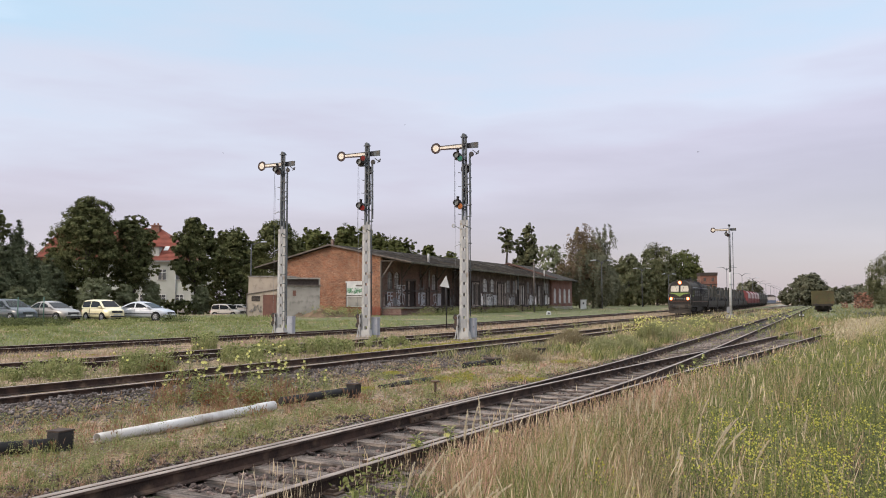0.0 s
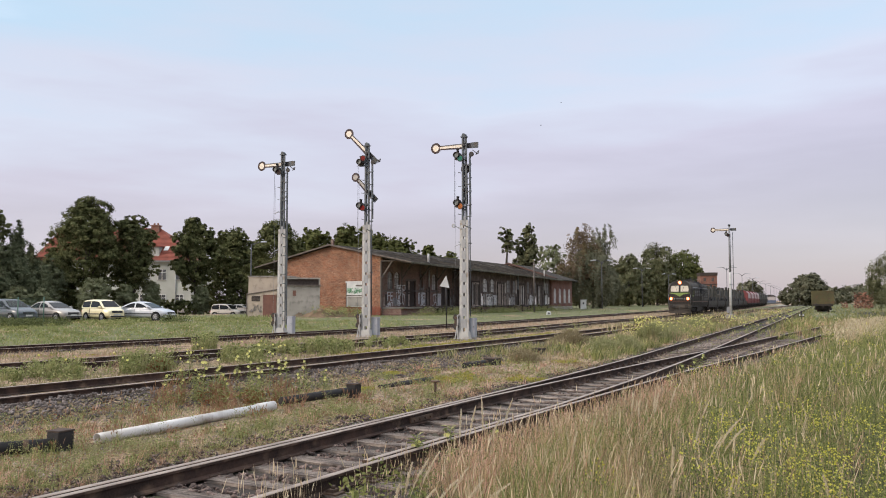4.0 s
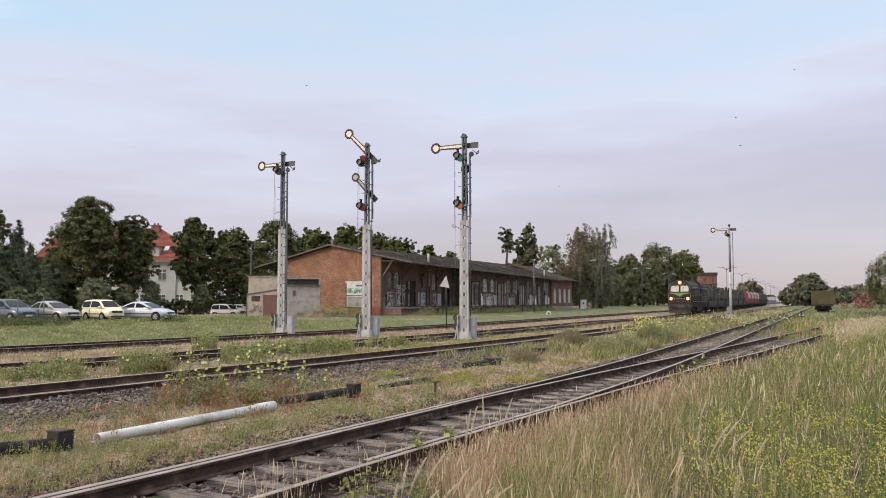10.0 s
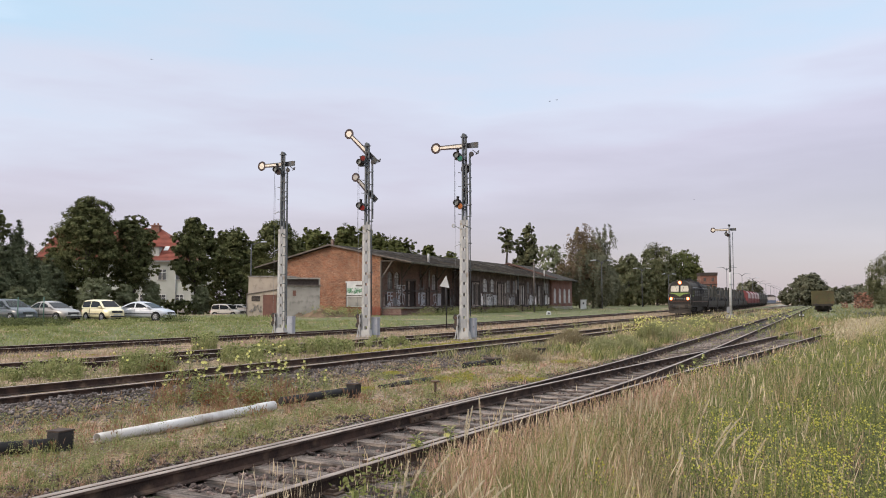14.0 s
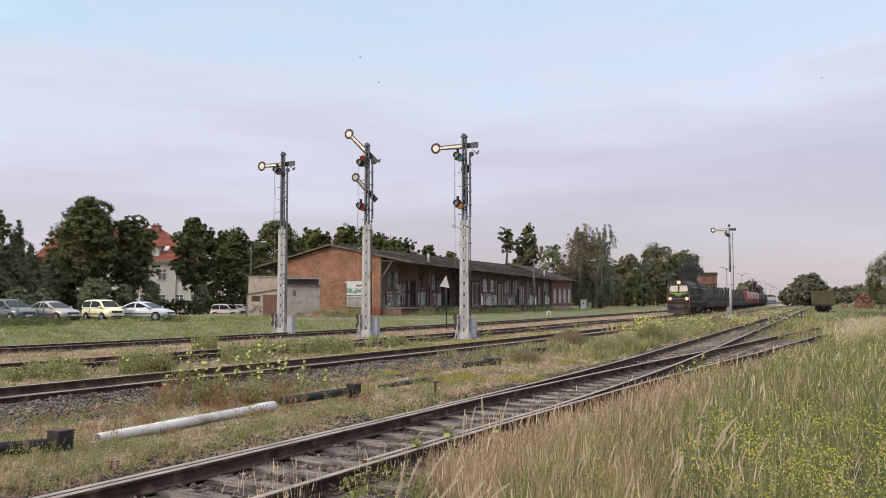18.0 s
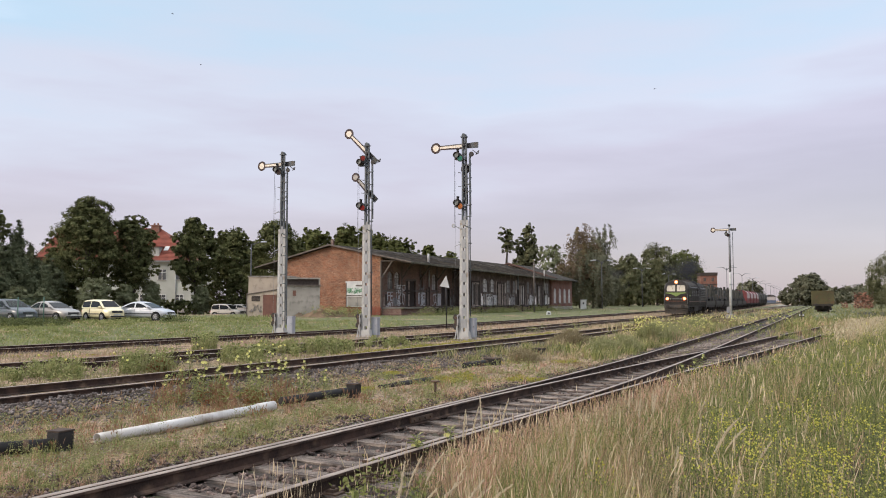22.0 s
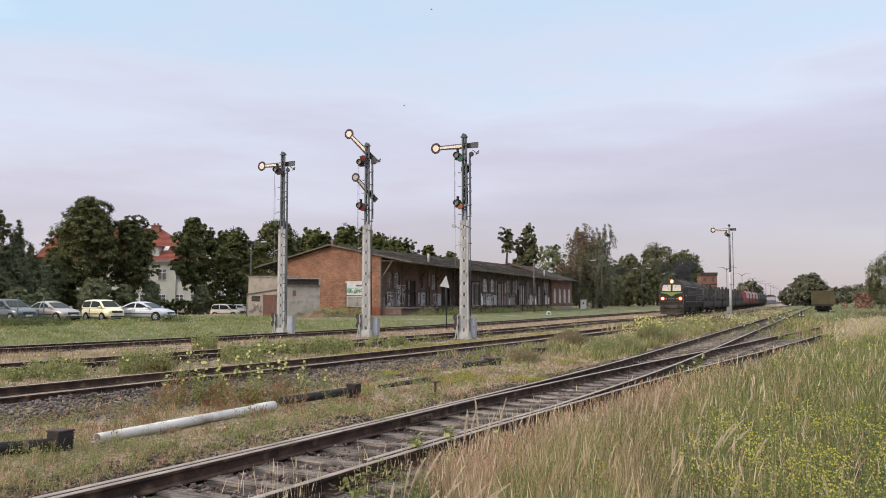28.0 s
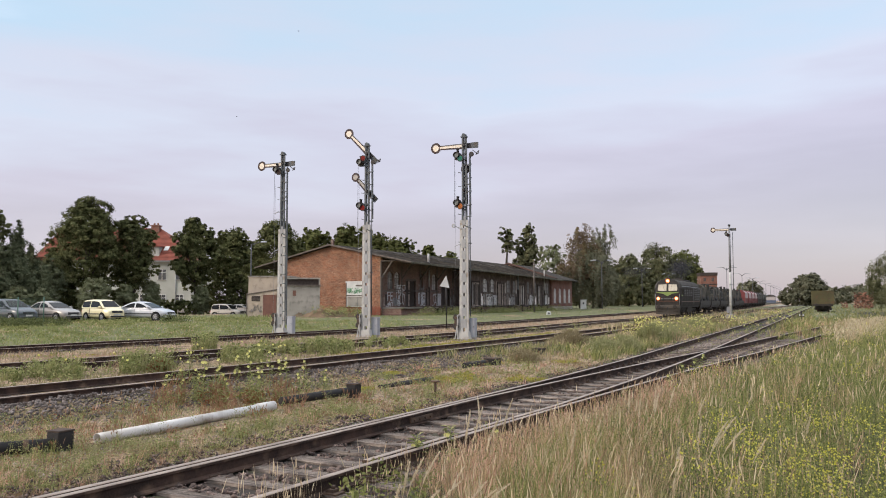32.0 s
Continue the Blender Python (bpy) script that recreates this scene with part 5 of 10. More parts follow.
def annexes():
    th = thing("store_hut", "tan plastered flat-roofed hut with a brown door", "hut", at_px(440, 79.5), 79.5, 0.0, -4)
    part("wall", B(0, 4.0, 0, 4.0, -0.2, 3.85), M["render_tan"], th)
    part("roof", B(-0.08, 4.08, -0.08, 4.08, 3.85, 3.95), M["concrete"], th)
    part("lean_to_roof", prism(bmesh.new(), [(0.1, 2.1), (3.3, 2.6), (3.3, 2.68), (0.1, 2.18)], -1.0, 0.0), M["old_wood"], th)
    part("lean_to_wall", prism(bmesh.new(), [(0.15, -0.2), (3.25, -0.2), (3.25, 2.58), (0.15, 2.1)], -0.9, 0.0), M["render_tan"], th)
    part("corner_post", B(0.1, 0.2, -0.95, -0.9, -0.2, 2.1), M["old_wood"], th)
    w = part("window", B(0.62, 1.42, -0.95, -0.88, 1.5, 2.0), M["dark_wood"], th)
    for z in (1.62, 1.74, 1.86):
        part("grille_bar", B(0.62, 1.42, -0.975, -0.955, z, z + 0.03), M["old_wood"], w)
    part("door", B(1.75, 3.05, -0.95, -0.88, 0.0, 2.1), M["door_brown"], th, "red-brown painted door")
    q = random.Random(7)
    bm = bmesh.new()
    p = Vector((0.55, -0.93, 0.6))
    for j in range(14):
        e = Vector((0.45 + 0.09 * j + q.uniform(-0.2, 0.2), -0.93, 0.35 + 0.85 * q.random()))
        bar(bm, p, e, 0.05, 0.02)
        p = e
    part("paint_scrawl", bm, M["scrawl_grey"], th, "grey paint scrawl")
    t2_ = thing("garage", "grey plastered garage with a broken flat roof", "garage", at_px(508, 77.2), 77.2, 0.0, 9)
    part("wall", B(0, 3.1, 0, 4.0, -0.2, 2.95), M["render_grey"], t2_)
    part("roof", B(-0.1, 3.2, -0.15, 4.1, 2.95, 3.05), M["old_wood"], t2_)
    part("upper_beam", B(-0.1, 3.15, 0.5, 0.7, 3.6, 3.74), M["concrete"], t2_)
    part("back_board", B(0.0, 3.1, 0.75, 0.85, 3.05, 3.6), M["dark_wood"], t2_)
    part("end_post", B(2.98, 3.12, 0.5, 0.7, 3.05, 3.6), M["concrete"], t2_)
    part("vent", B(0.55, 0.85, -0.04, 0.0, 2.0, 2.5), M["door_brown"], t2_)


annexes()


def earth_heap(x, y, wide, deep, high, seed):
    """A low mound of dug earth, rough all over."""
    bm = bmesh.new()
    n = 28
    rows = [[bm.verts.new((wide * (i / n * 2 - 1), deep * (j / n * 2 - 1), 0)) for i in range(n + 1)] for j in range(n + 1)]
    for r in rows:
        for v in r:
            u = (v.co.x / wide) ** 2 + (v.co.y / deep) ** 2
            v.co.z = high * max(-0.1, (1 - u)) * (0.75 + 0.6 * noise.noise(Vector((v.co.x * 0.7, v.co.y * 0.9, seed)))) + 0.30 * noise.noise(Vector((v.co.x * 1.9, v.co.y * 1.9, seed))) + 0.14 * noise.noise(Vector((v.co.x * 5.0, v.co.y * 5.0, seed))) - 0.14
    for r0, r1 in zip(rows, rows[1:]):
        for i in range(n):
            bm.faces.new((r0[i], r0[i + 1], r1[i + 1], r1[i]))
    ob = part("earth_heap", bm, M["dug_earth"])
    ob.matrix_basis = pose(x, y, ground_z(x, y))
    tagged(ob, "low heap of brown dug earth with sparse weeds", "earth heap")


earth_heap(-11.0, 75.2, 3.3, 1.5, 0.85, 2.0)

LIME = "broad dark green tree in full leaf"
place_tree(150, 134, 334, 104, 2.4, "leaf_dark", LIME, seed=2, n=15000, size=0.23)
place_tree(237, 92, 365, 108, 2.0, "leaf_dark", LIME, seed=3, n=11000, size=0.23)
place_tree(345, 92, 382, 114, 3.3, "leaf_dark", LIME, seed=4, n=15000, size=0.2)
place_tree(412, 84, 386, 122, 3.0, "leaf_dark", LIME, seed=5, n=14000, size=0.2)
place_tree(489, 106, 374, 106, 0.6, "leaf_dark", LIME, seed=6, n=19000)
place_tree(454, 56, 412, 126, 0.6, "leaf_dark", LIME, seed=9, n=9000, size=0.2)
place_tree(-22, 78, 346, 72, 2.0, "leaf_dark", LIME, seed=8, n=6000)
for i, (cx, w, tp) in enumerate(((562, 70, 402), (604, 76, 398), (648, 74, 401), (690, 80, 412), (530, 60, 416), (582, 66, 412), (668, 76, 410), (722, 56, 428), (760, 50, 441), (800, 44, 450), (546, 70, 405), (626, 70, 402), (706, 50, 422))):
    place_tree(cx, w * 1.08, tp - 12, 128, 1.5, "leaf_mid", "green tree behind the goods shed", seed=20 + i, n=8000, size=0.22)
place_tree(897, 30, 400, 150, 10.6, "leaf_far", "thin lopped tree with a tuft of leaves", seed=31, n=1500, size=0.22, shape="tall")
place_tree(928, 60, 402, 152, 1.0, "leaf_far", "dark conical tree behind the shed", seed=32, n=9000, size=0.24, shape="cone")
place_tree(940, 30, 388, 150, 8.0, "leaf_far", "slender dark tree behind the shed", seed=45, n=1800, size=0.24, shape="tall")
place_tree(978, 86, 426, 165, 1.0, "leaf_pale", "grey-green rounded tree behind the shed", seed=33, n=3600, size=0.24)
place_tree(1027, 82, 394, 160, 3.0, "leaf_red", "tall birch with thin reddish foliage", seed=34, n=9000, size=0.20, shape="tall", hang=2.2)
place_tree(1062, 70, 397, 165, 3.0, "leaf_haze", "tall birch with drooping dark foliage", seed=35, n=9000, size=0.22, shape="tall", hang=2.4)
place_tree(1048, 98, 432, 158, 0.4, "leaf_haze", "weeping birch with a broad dark dome of leaves", seed=46, n=10000, size=0.20, hang=2.6)
place_tree(1112, 76, 448, 206, 0.3, "leaf_far", "dark green tree beside the platform", seed=36, n=8000, size=0.31)
place_tree(1163, 74, 417, 246, 0.3, "leaf_far", "tall green tree beside the platform", seed=37, n=9000, size=0.34)
place_tree(1206, 82, 437, 252, 0.8, "leaf_mid", "rounded green tree beside the platform", seed=38, n=10000, size=0.32)
place_tree(1138, 60, 470, 214, 0.5, "leaf_far", "dark green tree beside the platform", seed=39, n=3200, size=0.32)
for i, (cx, w, tp) in enumerate(((1075, 76, 465), (1110, 84, 462), (1150, 80, 466), (1185, 70, 458), (1215, 46, 470), (1020, 60, 486), (1090, 96, 490), (1140, 96, 494), (1190, 84, 494))):
    place_tree(cx, w, tp, (256 if cx > 1130 else 212) + 3 * i, 0.0, "leaf_far", "dark green tree in the row behind the platform", seed=120 + i, n=5200, size=0.34)
place_tree(1432, 66, 484, 260, 1.0, "leaf_haze", "broad dark tree beyond the sidings", seed=41, n=12000, size=0.34)
place_tree(1442, 56, 514, 258, 0.0, "leaf_haze", "low scrub below a broad tree", seed=47, n=2600, size=0.4)
place_tree(1410, 46, 516, 258, 0.0, "leaf_haze", "low scrub below a broad tree", seed=48, n=2600, size=0.4)
place_tree(1394, 36, 508, 265, 0.0, "leaf_haze", "small dark tree beyond the sidings", seed=42, n=1500, size=0.40)
place_tree(1326, 50, 496, 340, 0.5, "leaf_haze", "far dark tree behind the platform", seed=43, n=2200, size=0.5)
place_tree(1580, 92, 440, 92, 0.1, "leaf_far", "young green willow in tall grass", seed=44, n=6500, size=0.13, hang=0.7)
for i, (cx, w, tp, y) in enumerate(((1480, 46, 508, 300), (1512, 50, 504, 310), (1545, 50, 502, 320), (1585, 60, 498, 330), (1462, 30, 512, 320), (1390, 26, 520, 420))):
    place_tree(cx, w, tp, y, 0.0, "leaf_haze", "far green tree at the edge of the yard", seed=50 + i, n=1600, size=0.5)
place_tree(28, 76, 398, 73, 0.2, "leaf_pine", "dark feathery conifer by the car park", seed=61, n=9000, size=0.17, shape="cone", hang=0.5)
place_tree(52, 60, 432, 76, 0.2, "leaf_pine", "dark feathery conifer by the car park", seed=62, n=6000, size=0.17, shape="cone", hang=0.5)
BUSH = "dark bush in full leaf"
for i, (cx, w, tp, y, lf) in enumerate(((4, 60, 420, 69, "leaf_pine"), (72, 70, 455, 92, "leaf_pine"), (90, 80, 440, 103, "leaf_dark"), (74, 84, 446, 99, "leaf_pine"), (105, 70, 456, 104, "leaf_dark"), (30, 70, 470, 95, "leaf_dark"), (428, 50, 470, 118, "leaf_dark"), (385, 60, 490, 120, "leaf_dark"), (165, 66, 485, 99, "leaf_pale"), (222, 40, 498, 102, "leaf_grey"),
                                        (268, 36, 490, 108, "leaf_pale"), (358, 34, 500, 111, "leaf_grey"), (60, 60, 500, 95, "leaf_dark"), (418, 46, 480, 118, "leaf_dark"), (118, 60, 490, 103, "leaf_dark"), (206, 44, 512, 109, "leaf_dark"), (36, 56, 508, 68, "leaf_grey"), (76, 40, 510, 70, "leaf_grey"))):
    place_tree(cx, w, tp, y, 0.1, lf, BUSH if lf == "leaf_dark" else "grey-green shrub by the car park", seed=70 + i, n=4600, size=0.15, name="bush")


def hedge(cx0, cx1, top, y, label):
    z = lowland(at_px((cx0 + cx1) / 2, y), y)
    th = thing("hedge", label, "hedge", at_px((cx0 + cx1) / 2, y), y, z)
    half, h = (cx1 - cx0) / 2 * y / 1440, top_z(top, y) - z
    bl = [(-half + (i + 0.5) * 2 * half / 9, 0, h * 0.5, half / 8, 0.6, h * 0.48) for i in range(9)]
    quads_object("foliage", leaf_cloud(bl, 9000, 0.10, np.random.default_rng(90), 0), M["leaf_dark"], th)
    bm = bmesh.new()
    for b in bl:
        rod(bm, (b[0], 0, -0.1), (b[0], 0, h * 0.5), 0.03, 0.015, seg=5)
    part("stems", bm, M["bark"], th)


hedge(272, 345, 530, 112, "dark clipped hedge along the car park")
hedge(345, 440, 529, 124, "dark clipped hedge along the car park")


# ---- the train ----
M["loco_green"] = mat("dark_green_coach_paint", (0.045, 0.041, 0.038), (0.031, 0.028, 0.026), 1.2, 0.75, 0, 0.08, 20, dirt=((0.062, 0.048, 0.042), 0.5), spec=0.08)
M["loco_roof"] = mat("grey_roof_paint", (0.090, 0.082, 0.075), (0.058, 0.053, 0.049), 1.5, 0.85, 0, 0.1, 20, spec=0.1)
M["loco_stripe"] = mat("yellow_green_paint", (0.22, 0.29, 0.085), (0.17, 0.23, 0.07), 2, 0.6, 0, 0.0)
M["loco_apron"] = mat("dusty_grey_apron", (0.085, 0.074, 0.064), (0.058, 0.050, 0.044), 1.5, 0.8, 0, 0.2, 20, dirt=((0.10, 0.075, 0.055), 0.4))
M["loco_louvre"] = mat("worn_louvre_paint", (0.105, 0.103, 0.098), (0.08, 0.078, 0.074), 2, 0.6, 0, 0.05, 20)
M["orange_line"] = mat("orange_paint", (0.15, 0.06, 0.03), None, 2, 0.5, 0, 0.0)
M["underframe"] = mat("oily_underframe", (0.030, 0.027, 0.025), (0.045, 0.036, 0.030), 3, 0.8, 0.1, 0.2, 30)
M["cab_glass"] = glass_mat("cab_glass", (0.05, 0.05, 0.05), 0.03)
# reflected sky and blinds are both put into this pale base colour
M["front_glass"] = mat("pale_blinds_and_sky_tint", (0.60, 0.53, 0.43), (0.48, 0.42, 0.34), 2.0, 0.2, 0, 0.0, spec=0.3)
M["head_lamp"] = glow_mat("lit_headlamp", (1.0, 0.62, 0.36), 3.0)
# emissive ring added for the orange halo round each lamp; no lamp itself
M["lamp_ring"] = glow_mat("lit_lamp_halo", (1.0, 0.22, 0.06), 1.15)
M["marker_lamp"] = glow_mat("lit_lower_lamp", (1.0, 0.55, 0.30), 2.6)
M["tarp_olive"] = mat("olive_tarpaulin", (0.100, 0.088, 0.072), (0.060, 0.053, 0.045), 0.8, 0.9, 0, 0.4, 8)
M["olive_paint"] = mat("olive_paint", (0.056, 0.050, 0.042), (0.036, 0.033, 0.029), 1.5, 0.7, 0, 0.1, 20)
M["wagon_brown"] = mat("brown_wagon_paint", (0.055, 0.048, 0.042), (0.042, 0.036, 0.032), 1.5, 0.8, 0, 0.2, 20)
M["wagon_red"] = mat("red_wagon_paint", (0.19, 0.045, 0.045), (0.14, 0.035, 0.035), 1.5, 0.6, 0, 0.1, 20)
M["wagon_white"] = mat("pale_wagon_sheet", (0.42, 0.33, 0.32), (0.32, 0.235, 0.23), 1.5, 0.6, 0, 0.1, 20)
M["wagon_olive"] = mat("olive_wagon_paint", (0.105, 0.090, 0.040), (0.070, 0.062, 0.032), 0.9, 0.8, 0, 0.2, 14, dirt=((0.13, 0.075, 0.04), 0.4))
M["tyre"] = mat("tyre_rubber", (0.025, 0.025, 0.026), (0.035, 0.034, 0.033), 6, 0.85, 0, 0.2, 30)
M["steel_wheel"] = mat("steel_wheel", (0.085, 0.07, 0.06), (0.055, 0.045, 0.04), 5, 0.6, 0.5, 0.1, 30)

MOVING = []     # (thing, distance of its origin behind the engine's front)
WHEELS = []     # (wheel part, pose at rest, radius)
TRAIN_TURN = -math.degrees(math.atan(0.45))


def rail_wheel(parent, x, y, r=0.48):
    """A wheel of its own, its axle along x; its origin is the hub."""
    w = new("wheel")
    w.parent = parent
    w.matrix_basis = pose(x, y, r)
    s = 1 if x > 0 else -1
    bm = bmesh.new()
    rod(bm, (-0.06 * s, 0, 0), (0.06 * s, 0, 0), r, seg=20)
    rod(bm, (-0.08 * s, 0, 0), (-0.05 * s, 0, 0), r + 0.028, seg=20)
    part("tyre", bm, M["steel_wheel"], w)
    bm = bmesh.new()
    rod(bm, (0.05 * s, 0, 0), (0.13 * s, 0, 0), 0.12, seg=10)
    for a in range(4):
        t = a * math.pi / 2
        rod(bm, (0.065 * s, 0.55 * r * math.cos(t), 0.55 * r * math.sin(t)), (0.075 * s, 0.55 * r * math.cos(t), 0.55 * r * math.sin(t)), 0.07, seg=8)
    part("hub", bm, M["underframe"], w)
    WHEELS.append((w, pose(x, y, r), r))
    return w


def bogie(parent, y0, axles, step, r=0.48):
    L = step * (axles - 1)
    bm = bmesh.new()
    for s in (-1, 1):
        x = s * 1.02
        prism(bm, [(y0 - 0.75, 0.55), (y0 - 0.55, 0.85), (y0 + L + 0.55, 0.85), (y0 + L + 0.75, 0.55), (y0 + L + 0.2, 0.48), (y0 - 0.2, 0.48)], x - 0.06, x + 0.06, "x")
        for a in range(axles):
            box(bm, x - 0.13, x + 0.13, y0 + a * step - 0.18, y0 + a * step + 0.18, 0.32, 0.68)
        for a in range(axles - 1):
            for k in (-0.14, 0.14):
                rod(bm, (x, y0 + (a + 0.5) * step + k, 0.5), (x, y0 + (a + 0.5) * step + k, 0.98), 0.09, seg=8)
    box(bm, -1.0, 1.0, y0 + L / 2 - 0.2, y0 + L / 2 + 0.2, 0.55, 0.85)
    part("bogie_frame", bm, M["underframe"], parent)
    for a in range(axles):
        for s in (-1, 1):
            rail_wheel(parent, s * 0.755, y0 + a * step, r)


def buffers(parent, y, way):
    for s in (-1, 1):
        bm = bmesh.new()
        rod(bm, (s * 0.875, y, 1.05), (s * 0.875, y + way * 0.42, 1.05), 0.1, seg=10)
        rod(bm, (s * 0.875, y + way * 0.42, 1.05), (s * 0.875, y + way * 0.48, 1.05), 0.24, 0.22, seg=16)
        part("buffer", bm, M["underframe"], parent)
    part("coupling", bar(bmesh.new(), (0, y, 1.02), (0, y + way * 0.35, 0.62), 0.1, 0.08), M["underframe"], parent)


def locomotive():
    th = thing("diesel_locomotive", "dark green diesel locomotive with lit headlamps and yellow-green chevron", "locomotive")
    sec = [(1.40, 1.12), (1.475, 1.5), (1.475, 2.5), (1.475, 3.2), (1.43, 3.56), (1.22, 3.90), (0.74, 4.14), (0.0, 4.24)]
    rings = []
    bm = bmesh.new()

    def station(y, wide, rake):
        r = [bm.verts.new((x * wide, y + max(0.0, z - 2.55) * rake, z)) for x, z in sec]
        l = [bm.verts.new((-x * wide, y + max(0.0, z - 2.55) * rake, z)) for x, z in sec[:-1]]
        return r, l
    for y, wide, rake in ((0.0, 0.86, 0.30), (0.10, 0.95, 0.29), (0.36, 1.0, 0.25), (1.5, 1.0, 0.0), (16.0, 1.0, 0.0), (17.2, 1.0, -0.3), (17.5, 0.85, -0.4)):
        rings.append(station(y, wide, rake))
    n = len(sec)
    for (r0, l0), (r1, l1) in zip(rings, rings[1:]):
        for i in range(n - 1):
            f = bm.faces.new((r0[i], r1[i], r1[i + 1], r0[i + 1]))
            g = bm.faces.new((l0[i], (l0 + [r0[-1]])[i + 1], (l1 + [r1[-1]])[i + 1], l1[i]))
            for q in (f, g):
                q.material_index = 1 if i >= 3 else 0
    for r, l in (rings[0], rings[-1]):
        for i in range(n - 2):
            bm.faces.new((r[i], r[i + 1], l[i + 1], l[i]))
        bm.faces.new((r[n - 2], r[n - 1], l[n - 2]))
    bmesh.ops.recalc_face_normals(bm, faces=bm.faces[:])
    part("body", bm, [M["loco_green"], M["loco_roof"]], th)
    # cab windows follow the raked front
    def raked(z):
        return max(0.0, z - 2.55) * 0.30
    for s in (-1, 1):
        pts = [(0.08, 2.84), (1.06, 2.86), (1.12, 3.1), (1.02, 3.60), (0.08, 3.64)]
        bm = bmesh.new()
        bm.faces.new([bm.verts.new((s * x, raked(z) - 0.035, z)) for x, z in (pts if s < 0 else pts[::-1])])
        part("cab_window", bm, M["front_glass"], th, "pale cab window, blinds and sky reflection put into its colour")
        bm = bmesh.new()
        for a, b in zip(pts, pts[1:] + pts[:1]):
            bar(bm, (s * a[0], raked(a[1]) - 0.04, a[1]), (s * b[0], raked(b[1]) - 0.04, b[1]), 0.05, 0.04)
        part("window_frame", bm, M["underframe"], th)
        part("lamp_housing", R((s * 1.0, 0.02, 2.0), (s * 1.0, -0.10, 2.0), 0.24, seg=16), M["loco_green"], th)
        part("lamp_rim", R((s * 1.0, -0.10, 2.0), (s * 1.0, -0.13, 2.0), 0.21, seg=16), M["lamp_ring"], th, "glowing ring added for the lamp's orange halo")
        part("headlight", R((s * 1.0, -0.13, 2.0), (s * 1.0, -0.145, 2.0), 0.14, seg=16), M["marker_lamp"], th, "glowing orange-white lamp")
        part("handrail", R((s * 1.32, -0.02, 1.3), (s * 1.32, -0.05, 2.5), 0.02, seg=5), M["bare_steel"], th)
        # side doors, windows, grilles, steps
        x = s * 1.48
        part("cab_door", B(min(x, x + 0.012 * s), max(x, x + 0.012 * s), 1.75, 2.4, 1.3, 3.2), M["loco_green"], th)
        part("door_window", B(min(x, x + 0.02 * s), max(x, x + 0.02 * s), 1.85, 2.3, 2.5, 3.1), M["cab_glass"], th)
        part("side_window", B(min(x, x + 0.015 * s), max(x, x + 0.015 * s), 0.75, 1.45, 2.5, 3.1), M["cab_glass"], th)
        part("side_stripe", B(min(x, x + 0.012 * s), max(x, x + 0.012 * s), 0.6, 1.7, 2.28, 2.4), M["loco_stripe"], th)
        for k in range(4):
            y = 2.8 + k * 1.85
            g = part("side_grille", B(min(x, x + 0.012 * s), max(x, x + 0.012 * s), y, y + 1.3, 2.3, 3.1), M["underframe"], th)
            for j in range(4):
                part("slat", B(min(x, x + 0.03 * s), max(x, x + 0.03 * s), y + 0.03, y + 1.27, 2.36 + j * 0.18, 2.43 + j * 0.18), M["loco_louvre"], g)
        for k in range(5):
            y = 11.6 + k * 1.12
            g = part("radiator_grille", B(min(x, x + 0.016 * s), max(x, x + 0.016 * s), y, y + 1.04, 1.75, 3.45), M["underframe"], th, "dark radiator shutters")
            for j in range(7):
                part("slat", B(min(x, x + 0.04 * s), max(x, x + 0.04 * s), y + 0.03, y + 1.01, 1.82 + j * 0.23, 1.90 + j * 0.23), M["loco_louvre"], g)
        for y in (2.5, 4.7, 6.55, 8.4, 10.2, 17.2):
            part("panel_joint", B(min(x, x + 0.018 * s), max(x, x + 0.018 * s), y, y + 0.06, 1.25, 3.35), M["underframe"], th)
        part("cant_rail", B(min(x, x + 0.02 * s), max(x, x + 0.02 * s), 0.9, 17.2, 3.36, 3.43), M["bare_steel"], th)
        part("door_recess", B(min(x, x + 0.014 * s), max(x, x + 0.014 * s), 10.3, 11.4, 1.4, 3.4), M["black_iron"], th)
        part("line", B(min(x, x + 0.014 * s), max(x, x + 0.014 * s), 0.5, 17.0, 1.62, 1.68), M["orange_line"], th)
        for k in range(3):
            part("step", B(min(s * 1.2, s * 1.5), max(s * 1.2, s * 1.5), 1.8, 2.4, 0.4 + 0.26 * k, 0.44 + 0.26 * k), M["underframe"], th)
    part("top_lamp_housing", R((0, 1.6, 4.0), (0, 0.39, 4.0), 0.31, seg=16), M["loco_green"], th)
    part("top_lamp_rim", R((0, 0.39, 4.0), (0, 0.36, 4.0), 0.23, seg=16), M["lamp_ring"], th, "glowing ring added for the lamp's orange halo")
    part("top_headlight", R((0, 0.36, 4.0), (0, 0.345, 4.0), 0.14, seg=16), M["head_lamp"], th, "glowing top headlamp")
    # chevron, dark window band and lines on the nose
    bm = bmesh.new()
    prism(bm, [(0, 2.24), (0.5, 2.53), (1.2, 2.66), (1.2, 2.73), (-1.2, 2.73), (-1.2, 2.66), (-0.5, 2.53)], -0.022, 0.05)
    part("chevron", bm, M["loco_stripe"], th)
    band = part("window_band", prism(bmesh.new(), [(-1.22, 2.76), (1.22, 2.76), (1.19, 3.5), (1.0, 3.74), (-1.0, 3.74), (-1.19, 3.5)], -0.012, 0.0), M["black_iron"], th)
    for v in band.data.vertices:
        v.co.y += max(0.0, v.co.z - 2.55) * 0.30
